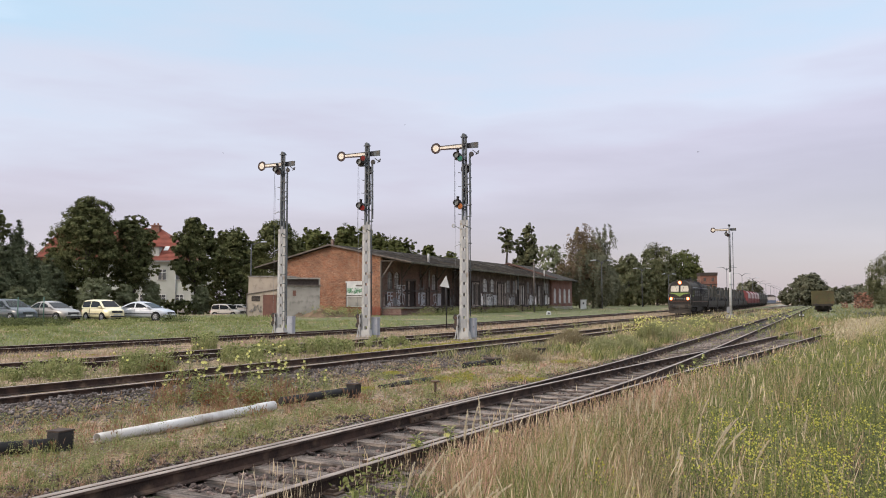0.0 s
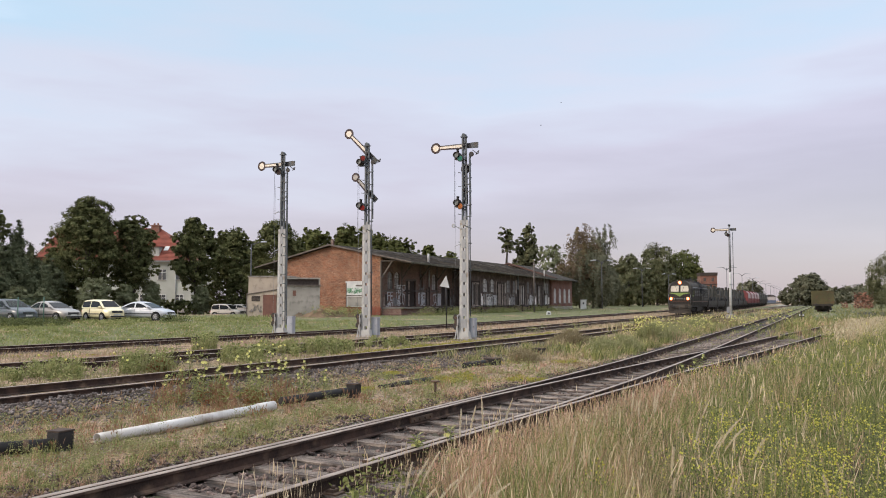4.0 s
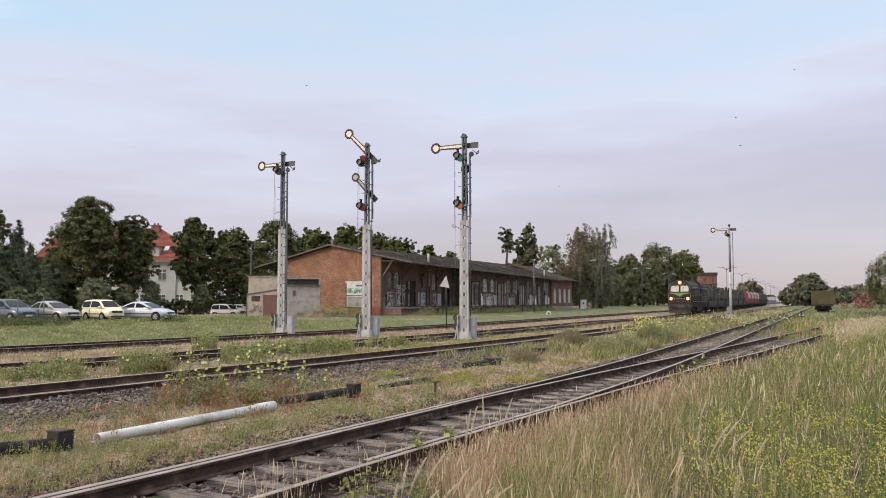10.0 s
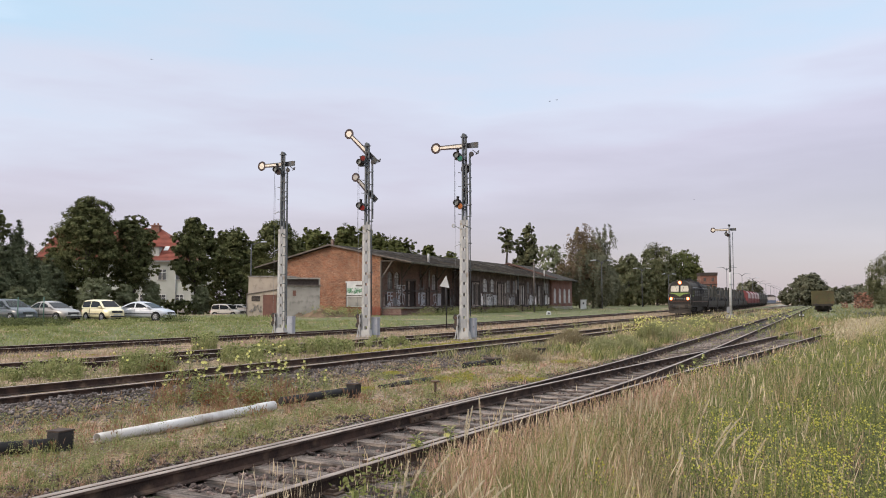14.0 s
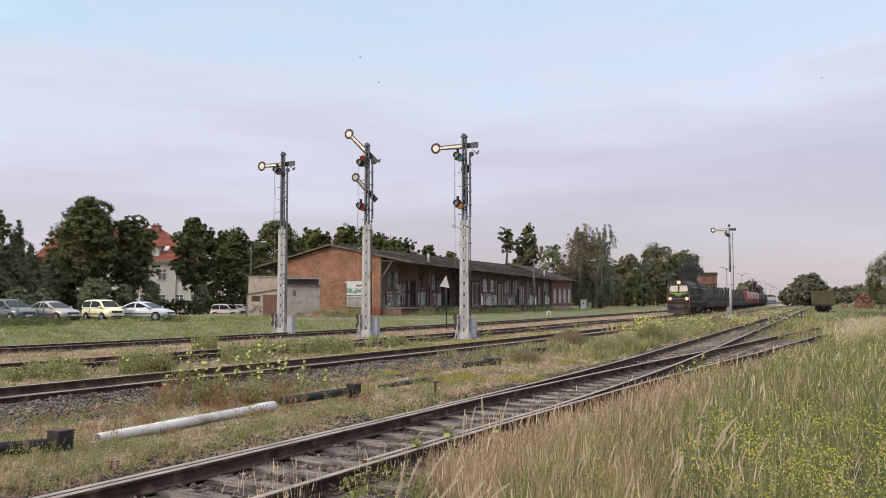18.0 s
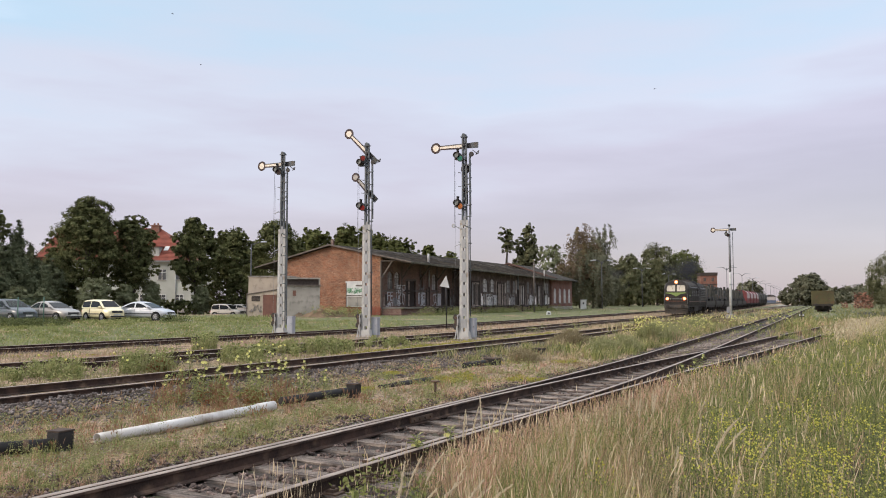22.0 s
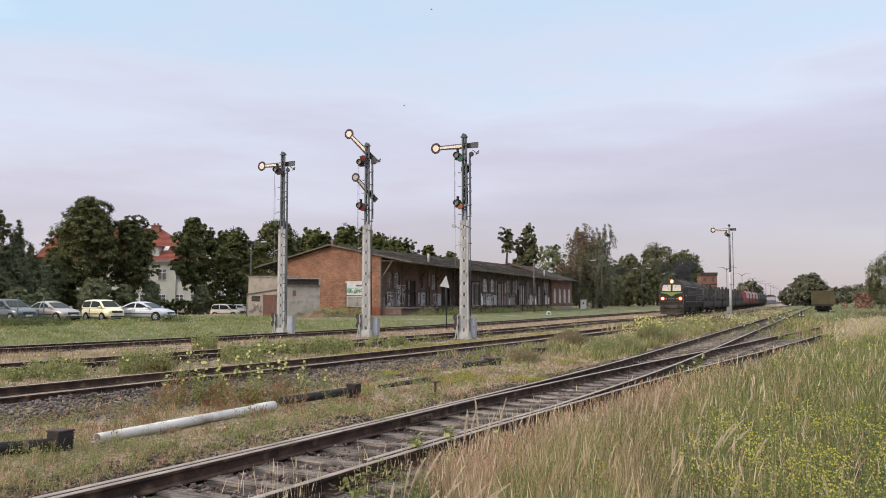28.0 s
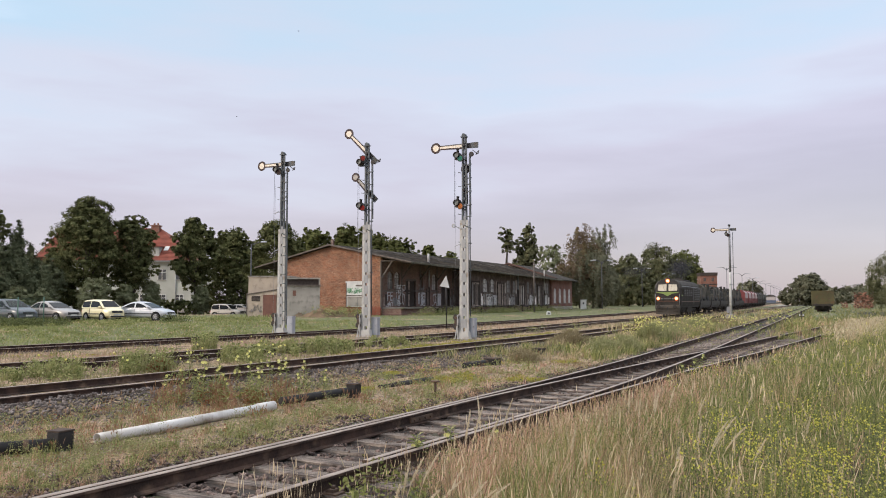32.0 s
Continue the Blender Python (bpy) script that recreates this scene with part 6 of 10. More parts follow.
    for sx in (-1, 1):
        part("marker_lamp", R((sx * 0.62, -0.01, 1.98), (sx * 0.62, -0.06, 1.98), 0.09, seg=12), M["lens_grey"], th)
        part("wiper", R((sx * 0.55, 0.16, 3.62), (sx * 0.35, 0.1, 3.0), 0.014, seg=4), M["black_iron"], th)
        part("front_step", B(sx * 0.9 - 0.25, sx * 0.9 + 0.25, -0.2, 0.0, 0.55, 0.6), M["underframe"], th)
        part("buffer_box", B(sx * 0.875 - 0.22, sx * 0.875 + 0.22, -0.16, -0.12, 0.86, 1.24), M["loco_apron"], th)
    part("number_bars", B(-0.42, 0.42, -0.022, -0.015, 1.92, 2.06), M["loco_louvre"], th, "plain pale bars of a number")
    part("line", B(-1.18, 1.18, -0.012, 0.01, 1.66, 1.73), M["orange_line"], th)
    part("nose_panel", B(-0.55, 0.55, -0.015, 0.0, 1.82, 2.2), M["loco_green"], th)
    part("front_beam", B(-1.38, 1.38, -0.12, 0.25, 0.84, 1.26), M["loco_apron"], th, "dusty grey buffer beam", bevel=0.04)
    part("rail_guard", prism(bmesh.new(), [(-1.3, 0.2), (1.3, 0.2), (1.35, 0.84), (-1.35, 0.84)], 0.0, 0.1), M["loco_apron"], th)
    buffers(th, -0.12, -1)
    buffers(th, 17.5, 1)
    part("frame", B(-1.35, 1.35, 0.3, 17.2, 0.95, 1.15), M["underframe"], th)
    part("fuel_tank", prism(bmesh.new(), [(-1.3, 0.95), (1.3, 0.95), (1.2, 0.4), (-1.2, 0.4)], 6.7, 10.8), M["underframe"], th)
    bogie(th, 2.0, 3, 2.1, 0.525)
    bogie(th, 11.3, 3, 2.1, 0.525)
    part("exhaust", B(-0.35, 0.35, 8.4, 9.6, 4.15, 4.55), M["underframe"], th)
    for k in range(4):
        part("roof_fan", R((0, 10.6 + k * 1.5, 4.12), (0, 10.6 + k * 1.5, 4.36), 0.55, seg=16), M["loco_roof"], th)
    for k in range(5):
        part("roof_rib", B(-0.9, 0.9, 3.0 + 0.9 * k, 3.06 + 0.9 * k, 4.02, 4.28), M["loco_roof"], th)
    part("roof_aerial", R((0.3, 2.6, 4.15), (0.3, 2.6, 4.65), 0.02, seg=5), M["underframe"], th)
    part("roof_horn", R((-0.4, 1.2, 4.24), (-0.4, 1.7, 4.26), 0.06, 0.03), M["bare_steel"], th)
    MOVING.append((th, 0.0))


def flat_wagon(back, L=13.1, color="wagon_brown", label="low-sided brown flat wagon in the train"):
    th = thing("flat_wagon", label, "railway wagon", group="wagons of the train")
    part("deck", B(-1.38, 1.38, 0.6, L - 0.6, 1.08, 1.28), M[color], th)
    for s in (-1, 1):
        part("sole_bar", B(s * 1.25 - 0.06, s * 1.25 + 0.06, 0.6, L - 0.6, 0.8, 1.08), M["underframe"], th)
        n = 6
        for k in range(n):
            w = (L - 1.2) / n
            part("side_flap", B(s * 1.39 - 0.02, s * 1.39 + 0.02, 0.6 + k * w + 0.05, 0.6 + (k + 1) * w - 0.05, 1.12, 1.75), M[color], th)
    part("end_flap", B(-1.36, 1.36, 0.56, 0.6, 1.12, 1.7), M[color], th)
    buffers(th, 0.6, -1)
    buffers(th, L - 0.6, 1)
    bogie(th, 1.7, 2, 1.8, 0.46)
    bogie(th, L - 3.5, 2, 1.8, 0.46)
    MOVING.append((th, back))
    return th


M["sooty_pane"] = glass_mat("dusty_cab_pane", (0.020, 0.022, 0.022), 0.3, 0.1)


def covered_truck(back, label="olive lorry with a rounded tarpaulin on a wagon", tall=0.35, tarp="tarp_olive"):
    """Stands on a wagon's deck, its front to the engine."""
    th = thing("lorry", label, "lorry", group="vehicles on the train")
    z = 1.28
    arch = [(-1.1, z + 1.05), (1.1, z + 1.05), (1.12, z + 1.75 + tall), (0.85, z + 2.15 + tall), (0.35, z + 2.3 + tall), (-0.35, z + 2.3 + tall), (-0.85, z + 2.15 + tall), (-1.12, z + 1.75 + tall)]
    part("tarpaulin", prism(bmesh.new(), arch, 2.6, 6.0), M[tarp], th)
    for k in range(3):
        part("tool_box", B(-1.2 + 0.1 * k, -0.5, 2.9 + k, 3.4 + k, z + 2.0, z + 2.5 + 0.15 * (k % 2)), M["olive_paint"], th)
    part("jib", bar(bmesh.new(), (0.5, 0.6, z + 2.35), (0.2, 5.2, z + 2.75), 0.16, 0.16), M["olive_paint"], th)
    part("jib_post", B(0.2, 0.55, 2.25, 2.5, z + 0.9, z + 2.7), M["olive_paint"], th)
    for k in range(4):
        part("hoop", prism(bmesh.new(), [(x * 1.02, zz + 0.02) for x, zz in arch], 2.7 + k * 1.0, 2.76 + k * 1.0), M[tarp], th)
    part("load_bed", B(-1.14, 1.14, 2.5, 6.2, z + 0.75, z + 1.05), M["olive_paint"], th)
    part("chassis", B(-0.45, 0.45, 0.2, 6.6, z + 0.55, z + 0.85), M["underframe"], th)
    part("cab", prism(bmesh.new(), [(0.25, z + 0.6), (2.15, z + 0.6), (2.15, z + 2.25), (0.85, z + 2.25), (0.5, z + 1.5), (0.25, z + 1.4)], -1.1, 1.1, "x"), M["olive_paint"], th)
    bm = bmesh.new()
    bm.faces.new([bm.verts.new(p) for p in ((-0.95, 0.49, z + 1.56), (0.95, 0.49, z + 1.56), (0.95, 0.80, z + 2.15), (-0.95, 0.80, z + 2.15))])
    part("windscreen", bm, M["sooty_pane"], th)
    part("lamp", B(0.85, 1.15, 2.15, 2.3, z + 0.95, z + 1.2), M["orange_line"], th)
    for s in (-1, 1):
        for y in (1.1, 4.5, 5.7):
            w = part("wheel", R((s * 0.85, y, z + 0.5), (s * 1.15, y, z + 0.5), 0.5, seg=16), M["tyre"], th)
            part("rim", R((s * 1.15, y, z + 0.5), (s * 1.17, y, z + 0.5), 0.26, seg=12), M["olive_paint"], w)
    MOVING.append((th, back))


M["gun_dark"] = mat("dark_grease_paint", (0.030, 0.031, 0.028), (0.050, 0.047, 0.040), 2, 0.7, 0.1, 0.2, 20)
M["tarp_brown"] = mat("brown_tarpaulin", (0.105, 0.092, 0.068), (0.070, 0.062, 0.048), 0.9, 0.9, 0, 0.5, 6, dirt=((0.15, 0.13, 0.10), 0.3))


def field_gun(back):
    th = thing("field_gun", "dark towed gun with raised barrel on a wagon", "gun", group="vehicles on the train")
    z = 1.28
    part("carriage", B(-0.8, 0.8, 1.2, 2.4, z + 0.5, z + 1.1), M["gun_dark"], th)
    part("shield", prism(bmesh.new(), [(-1.1, z + 0.5), (1.1, z + 0.5), (1.0, z + 2.0), (-1.0, z + 2.0)], 1.1, 1.16), M["gun_dark"], th)
    part("barrel", R((0, 0.2, z + 2.6), (0, 2.6, z + 1.1), 0.09, 0.15, seg=10), M["gun_dark"], th)
    for s in (-1, 1):
        part("cradle_post", bar(bmesh.new(), (s * 0.7, 2.0, z + 1.0), (s * 0.55, 1.7, z + 2.9), 0.24, 0.34), M["gun_dark"], th)
    part("breech", B(-0.25, 0.25, 2.3, 2.9, z + 0.9, z + 1.35), M["gun_dark"], th)
    for s in (-1, 1):
        part("trail_leg", bar(bmesh.new(), (s * 0.3, 2.3, z + 0.6), (s * 0.6, 5.2, z + 0.15), 0.2, 0.2), M["gun_dark"], th)
        part("wheel", R((s * 0.95, 1.7, z + 0.55), (s * 1.2, 1.7, z + 0.55), 0.55, seg=16), M["tyre"], th)
    MOVING.append((th, back))


def sheeted_wagon(back, L=12.0, red="wagon_red", pale="wagon_white", label="red freight wagon with pale sliding covers"):
    th = thing("covered_wagon", label, "railway wagon", group="covered wagons of the train")
    part("frame", B(-1.3, 1.3, 0.5, L - 0.5, 0.9, 1.2), M["underframe"], th)
    part("body", B(-1.4, 1.4, 0.6, L - 0.6, 1.2, 2.3), M[red], th)
    part("end_wall", prism(bmesh.new(), [(-1.42, 2.3), (1.42, 2.3), (1.36, 3.6), (0.6, 4.15), (-0.6, 4.15), (-1.36, 3.6)], 0.6, 1.9), M[red], th)
    part("cover", prism(bmesh.new(), [(-1.4, 2.3), (1.4, 2.3), (1.3, 3.5), (0.6, 4.0), (-0.6, 4.0), (-1.3, 3.5)], 1.9, L - 0.6), M[pale], th)
    for k in range(5):
        for s in (-1, 1):
            part("rib", B(s * 1.42 - 0.03, s * 1.42 + 0.03, 1.0 + k * 2.4, 1.12 + k * 2.4, 1.2, 2.3), M[red], th)
    buffers(th, 0.5, -1)
    buffers(th, L - 0.5, 1)
    bogie(th, 1.5, 2, 1.8, 0.46)
    bogie(th, L - 3.3, 2, 1.8, 0.46)
    MOVING.append((th, back))


locomotive()
for k in range(6):
    flat_wagon(18.2 + 13.5 * k)
covered_truck(21.6, "olive-brown lorry with a high bulging tarpaulin on a wagon", 0.45, "tarp_brown")
field_gun(28.2)
field_gun(33.2)
covered_truck(37.8)
covered_truck(46.2, "dark lorry with a low tarpaulin on a wagon", 0.0, "gun_dark")
field_gun(53.0)
field_gun(59.6)
covered_truck(64.6)
covered_truck(73.2, "olive-brown lorry with a high bulging tarpaulin on a wagon", 0.3, "tarp_brown")
field_gun(80.0)
covered_truck(86.8, "olive lorry with a sagging tarpaulin on a wagon")
field_gun(93.6)
for k in range(8):
    if k < 4:
        sheeted_wagon(99.6 + 12.4 * k)
    else:
        sheeted_wagon(99.6 + 12.4 * k, 12.0, "wagon_brown", "olive_paint", "dark brown covered freight wagon")


# ---- open wagon on the siding ----
def open_wagon():
    y = 119.0
    th = thing("open_wagon", "rust-stained olive open goods wagon on a siding", "railway wagon", t5(y) - 0.25, y, LOW, -math.degrees(math.atan(0.47)))
    W, L = 1.42, 12.5
    part("end_wall", B(-W, W, 0.0, 0.06, 1.18, 3.1), M["wagon_olive"], th)
    part("end_wall", B(-W, W, L - 0.06, L, 1.18, 3.1), M["wagon_olive"], th)
    for s in (-1, 1):
        part("side_wall", B(s * W - 0.03, s * W + 0.03, 0.06, L - 0.06, 1.18, 3.1), M["wagon_olive"], th)
        part("top_rail", B(s * W - 0.07, s * W + 0.07, 0, L, 3.0, 3.14), M["wagon_olive"], th)
        for k in range(9):
            part("side_stake", B(s * (W + 0.06) - 0.05, s * (W + 0.06) + 0.05, k * 1.5 + 0.1, k * 1.5 + 0.22, 1.1, 3.05), M["wagon_olive"], th)
        part("corner_post", B(s * W - 0.09, s * W + 0.09, -0.1, 0.08, 1.1, 3.14), M["wagon_olive"], th)
        part("sole_bar", B(s * 1.1 - 0.06, s * 1.1 + 0.06, 0, L, 0.9, 1.18), M["underframe"], th)
    for x in (-0.62, 0.0, 0.62):
        part("end_stake", B(x - 0.06, x + 0.06, -0.1, 0.0, 1.1, 3.05), M["wagon_olive"], th)
    part("top_rail", B(-W, W, -0.08, 0.08, 3.0, 3.14), M["wagon_olive"], th)
    part("floor", B(-W, W, 0.06, L - 0.06, 1.1, 1.18), M["old_wood"], th)
    part("head_stock", B(-1.35, 1.35, -0.12, 0.1, 0.88, 1.18), M["underframe"], th)
    part("brake_gear", B(-0.95, 0.95, 0.5, L - 0.5, 0.42, 0.9), M["underframe"], th)
    part("brake_rigging", prism(bmesh.new(), [(-0.66, 0.16), (0.66, 0.16), (0.9, 0.42), (-0.9, 0.42)], 2.2, L - 2.2), M["underframe"], th)
    for sx in (-1, 1):
        part("brake_shoe", B(sx * 0.76 - 0.07, sx * 0.76 + 0.07, 1.02, 1.2, 0.2, 0.7), M["old_rust"], th)
        part("end_step", B(sx * 1.1 - 0.16, sx * 1.1 + 0.16, -0.1, 0.1, 0.5, 0.56), M["underframe"], th)
    part("plate", B(0.75, 1.0, -0.012, 0.0, 1.9, 2.05), M["old_rust"], th)
    buffers(th, -0.1, -1)
    bogie(th, 1.7, 2, 1.8, 0.46)
    bogie(th, L - 3.5, 2, 1.8, 0.46)


open_wagon()
WHEELS = [w for w in WHEELS if w[0].parent.name.split(".")[0] != "open_wagon"]


# ---- smoke of the engine: loose puffs of soot flakes ----
M["smoke"] = mat("soot", (0.05, 0.05, 0.057), (0.035, 0.035, 0.04), 3, 0.95, 0, 0.0)
PUFFS = []


def make_smoke(n=44):
    rng = np.random.default_rng(5)
    for i in range(n):
        k = 1300
        P = rng.normal(size=(k, 3)) * (0.65, 0.7, 0.45)
        a = rng.normal(size=(k, 3))
        a /= np.linalg.norm(a, axis=1)[:, None]
        b = np.cross(a, rng.normal(size=(k, 3)))
        b /= np.linalg.norm(b, axis=1)[:, None]
        s = 0.024 + 0.022 * rng.random((k, 1))
        ob = quads_object("smoke_puff", np.stack([P - a * s, P - b * s, P + a * s, P + b * s], axis=1), M["smoke"], None,
                          "thin dark puff of diesel exhaust over the engine", "smoke")
        ob["group"], ob["kind"] = "puffs of exhaust", "stuff"
        PUFFS.append(ob)


make_smoke()


# ---- small birds high over the yard ----
BIRDS = []


def bird(px, py, t, vx, vy, d):
    """A swift seen on the bearing px, py (1440ths) at t seconds, d metres off, crossing at vx, vy 1440ths a second."""
    th = thing("bird", "small dark bird gliding across the sky", "bird", 0, 0, 0, 0, "birds")
    bm = bmesh.new()
    rod(bm, (-0.14, 0, 0), (0.02, 0, 0), 0.02, 0.045, seg=6)
    rod(bm, (0.02, 0, 0), (0.12, 0, 0.01), 0.045, 0.015, seg=6)
    part("body", bm, M["bird_dark"], th)
    for s in (-1, 1):
        part("wing", prism(bmesh.new(), [(0.06, 0.02 * s), (0.03, 0.16 * s), (-0.07, 0.30 * s), (-0.02, 0.14 * s), (-0.04, 0.02 * s)], 0.01, 0.022, "z"), M["bird_dark"], th)
    part("tail", prism(bmesh.new(), [(-0.12, -0.015), (-0.12, 0.015), (-0.23, 0.05), (-0.19, 0.0), (-0.23, -0.05)], -0.004, 0.006, "z"), M["bird_dark"], th)
    rows = []
    for u in (0.0, 8.0, 16.0, 24.0, 32.0):
        a, b = px + vx * (u - t), py + vy * (u - t)
        rows.append((u, pose(at_px(a, d), d, max(8.0, top_z(b, d)), 0, 0, 180 if vx < 0 else 0)))
    BIRDS.append((th, rows))


M["bird_dark"] = mat("sooty_feathers", (0.03, 0.028, 0.027), (0.045, 0.042, 0.04), 6, 0.8, 0, 0.1, 40)
for px, py, t, vx, vy, d in ((1060, 195, 13.0, -85, -20, 110), (609, 159, 9.0, -70, -12, 120), (931, 323, 9.0, 60, 6, 150), (588, 133, 19.0, -80, -8, 110), (1089, 158, 23.0, -75, 5, 120), (523, 47, 32.0, -60, 10, 110), (716, 218, 0.0, 70, -10, 130)):
    bird(px, py, t, vx, vy, d)


# ---- parked cars ----
M["car_glass"] = glass_mat("car_glass", (0.012, 0.014, 0.016), 0.05, 0.12)
M["trim_black"] = mat("black_plastic", (0.03, 0.03, 0.032), (0.04, 0.04, 0.042), 5, 0.6, 0, 0.1, 40)
M["head_glass"] = mat("headlamp_glass", (0.62, 0.64, 0.68), (0.5, 0.52, 0.56), 5, 0.12, 0, 0.0)
# near-black that stands for the shade inside a wheel arch
M["arch_shade"] = mat("arch_shade", (0.012, 0.012, 0.012), None, 5, 0.9, 0, 0.0, spec=0.1)
M["tail_red"] = mat("red_lamp_glass", (0.35, 0.03, 0.03), None, 5, 0.2, 0, 0.0)
M["alloy"] = mat("silver_wheel_trim", (0.38, 0.38, 0.40), (0.30, 0.30, 0.32), 5, 0.4, 0.5, 0.0)
M["plate_white"] = mat("number_plate", (0.62, 0.62, 0.60), None, 5, 0.5, 0, 0.0)
for nm, c in (("car_slate", (0.065, 0.074, 0.092)), ("car_silver", (0.33, 0.30, 0.275)), ("car_yellow", (0.80, 0.71, 0.45)), ("car_pale", (0.48, 0.485, 0.51)), ("car_beige", (0.36, 0.325, 0.285))):
    M[nm] = mat(nm, c, tuple(v * 0.92 for v in c), 0.8, 0.32, 0.15, 0.0, 20, coat=0.6, dirt=(tuple(v * 0.75 for v in c), 0.1))


def car(x, y, rz, paint, label, L, W, Hh, cab, belt=0.95, nose=0.70, tail=0.95, rw=0.31, z=0.03, roof=0.68):
    """cab: rear foot, rear top, front top and front foot of the cabin along the car (front is +x)."""
    th = thing("car", label, "car", x, y, z, rz, "parked cars")
    h = L / 2
    st = [(-h, 0.42, tail * 0.80, 0.78), (-h + 0.10, 0.26, tail * 0.97, 0.93), (cab[0], 0.20, max(tail, belt), 0.99), (0, 0.18, belt + 0.02, 1.0), (cab[3], 0.19, belt, 0.99),
          (h - 0.55, 0.21, (belt + nose) / 2 + 0.04, 0.965), (h - 0.14, 0.24, nose, 0.88), (h, 0.36, nose * 0.80, 0.74)]
    bm = bmesh.new()
    rings = []
    for px, zb, zt, k in st:
        w = W / 2 * k
        sec = [(w * 0.90, zb), (w, zb + 0.16), (w, zb + (zt - zb) * 0.62), (w * 0.94, zt - 0.03), (w * 0.72, zt + 0.015), (0.0, zt + 0.03)]
        full = sec + [(-a, b) for a, b in sec[-2::-1]]
        rings.append([bm.verts.new((px, a, b)) for a, b in full])
    m = len(rings[0])
    for r0, r1 in zip(rings, rings[1:]):
        for i in range(m):
            f = bm.faces.new((r0[i], r0[(i + 1) % m], r1[(i + 1) % m], r1[i]))
            f.smooth = True
    bm.faces.new(rings[0])
    bm.faces.new(rings[-1][::-1])
    bmesh.ops.recalc_face_normals(bm, faces=bm.faces[:])
    body = part("body", bm, M[paint], th)
    body.modifiers.new("rounding", "SUBSURF").levels = 2
    body.modifiers["rounding"].render_levels = 2
    # cabin: a roof line drawn through a few heights, sides leaning in towards it
    wb, wr = W / 2 * 0.93, W / 2 * roof
    a, b, c, d = cab
    bz = belt - 0.02
    knots = [(a - 0.1, bz - 0.1), (a, bz), (b - 0.04, Hh - 0.11), (b + 0.25, Hh - 0.025), ((b + c) / 2, Hh), (c - 0.3, Hh - 0.03), (c + 0.03, Hh - 0.115), (d, bz), (d + 0.15, bz - 0.1)]
    line = []
    for k in range(1, len(knots) - 2):
        p0, p1, p2, p3 = (Vector(v) for v in knots[k - 1:k + 3])
        for j in range(5):
            t = j / 5
            line.append(0.5 * (2 * p1 + (p2 - p0) * t + (2 * p0 - 5 * p1 + 4 * p2 - p3) * t * t + (3 * p1 - p0 - 3 * p2 + p3) * t ** 3))
    line.append(Vector(knots[-2]))
    lx, lz = [v.x for v in line], [v.y for v in line]

    def width(zz):
        f = (zz - bz) / (Hh - bz)
        return wb + (wr - wb) * f ** 1.25 if f > 0 else wb
    bm = bmesh.new()
    cols = []
    for v in line:
        w = width(v.y)
        col = []
        for s in (1, -1):
            side = [(v.x, s * width(bz + (v.y - bz) * f), bz + (v.y - bz) * f) for f in (0.0, 0.45, 0.85)]
            top = [(v.x, s * (w * k), v.y + up * (v.y - bz) / (Hh - bz)) for k, up in ((0.985, -0.02), (0.86, 0.01), (0.45, 0.028))]
            col.append(side + top)
        cols.append([bm.verts.new(p) for p in col[0]] + [bm.verts.new(p) for p in col[1][::-1]])
    for p, r in zip(cols, cols[1:]):
        for i in range(len(p) - 1):
            bm.faces.new((p[i], p[i + 1], r[i + 1], r[i])).smooth = True
    bmesh.ops.remove_doubles(bm, verts=bm.verts[:], dist=0.002)
    bmesh.ops.recalc_face_normals(bm, faces=bm.faces[:])
    part("cabin", bm, M[paint], th)

    def pane(nm, rows, m="car_glass"):
        bm = bmesh.new()
        g = [[bm.verts.new(p) for p in r] for r in rows]
        for r0, r1 in zip(g, g[1:]):
            for i in range(len(r0) - 1):
                bm.faces.new((r0[i], r0[i + 1], r1[i + 1], r1[i])).smooth = True
        return part(nm, bm, M[m], th)
    mid = (b + c) / 2 - 0.02
    lo = bz + 0.07
    for s in (-1, 1):
        for nm, x0, x1 in (("side_window", a + (b - a) * 0.35 + 0.05, mid - 0.05), ("side_window", mid + 0.05, d - (d - c) * 0.24)):
            rows = []
            for k in range(9):
                x = x0 + (x1 - x0) * k / 8
                hi = max(lo + 0.01, float(np.interp(x, lx, lz)) - 0.10)
                rows.append([(x, s * (width(z) + 0.012), z) for z in (lo, lo + (hi - lo) * 0.5, hi)])
            pane(nm, rows)
        part("mirror", B(d - 0.42, d - 0.28, s * (wb + 0.10) - 0.09, s * (wb + 0.10) + 0.09, belt + 0.02, belt + 0.15), M[paint], th, bevel=0.04)
        part("door_seam", B(mid - 0.012, mid + 0.012, s * W / 2 * 0.985 - 0.012, s * W / 2 * 0.985 + 0.012, 0.35, belt - 0.05), M["trim_black"], th)
        part("rub_strip", B(-h + 0.9, h - 0.95, s * W / 2 - 0.015, s * W / 2 + 0.012, 0.5, 0.56), M["trim_black"], th)
        part("door_handle", B(mid - 0.28, mid - 0.1, s * W / 2 * 0.99 - 0.02, s * W / 2 * 0.99 + 0.02, belt - 0.16, belt - 0.12), M[paint], th)
        bm = bmesh.new()
        prism(bm, [(h - 0.46, nose + 0.03), (h - 0.13, nose - 0.06), (h - 0.07, nose - 0.17), (h - 0.22, nose - 0.18), (h - 0.40, nose - 0.10)], min(s * W * 0.20, s * W * 0.43), max(s * W * 0.20, s * W * 0.43))
        for v in bm.verts:
            v.co.x -= max(0.0, abs(v.co.y) - W * 0.26) * 0.9
        part("headlight", bm, M["head_glass"], th, bevel=0.025)
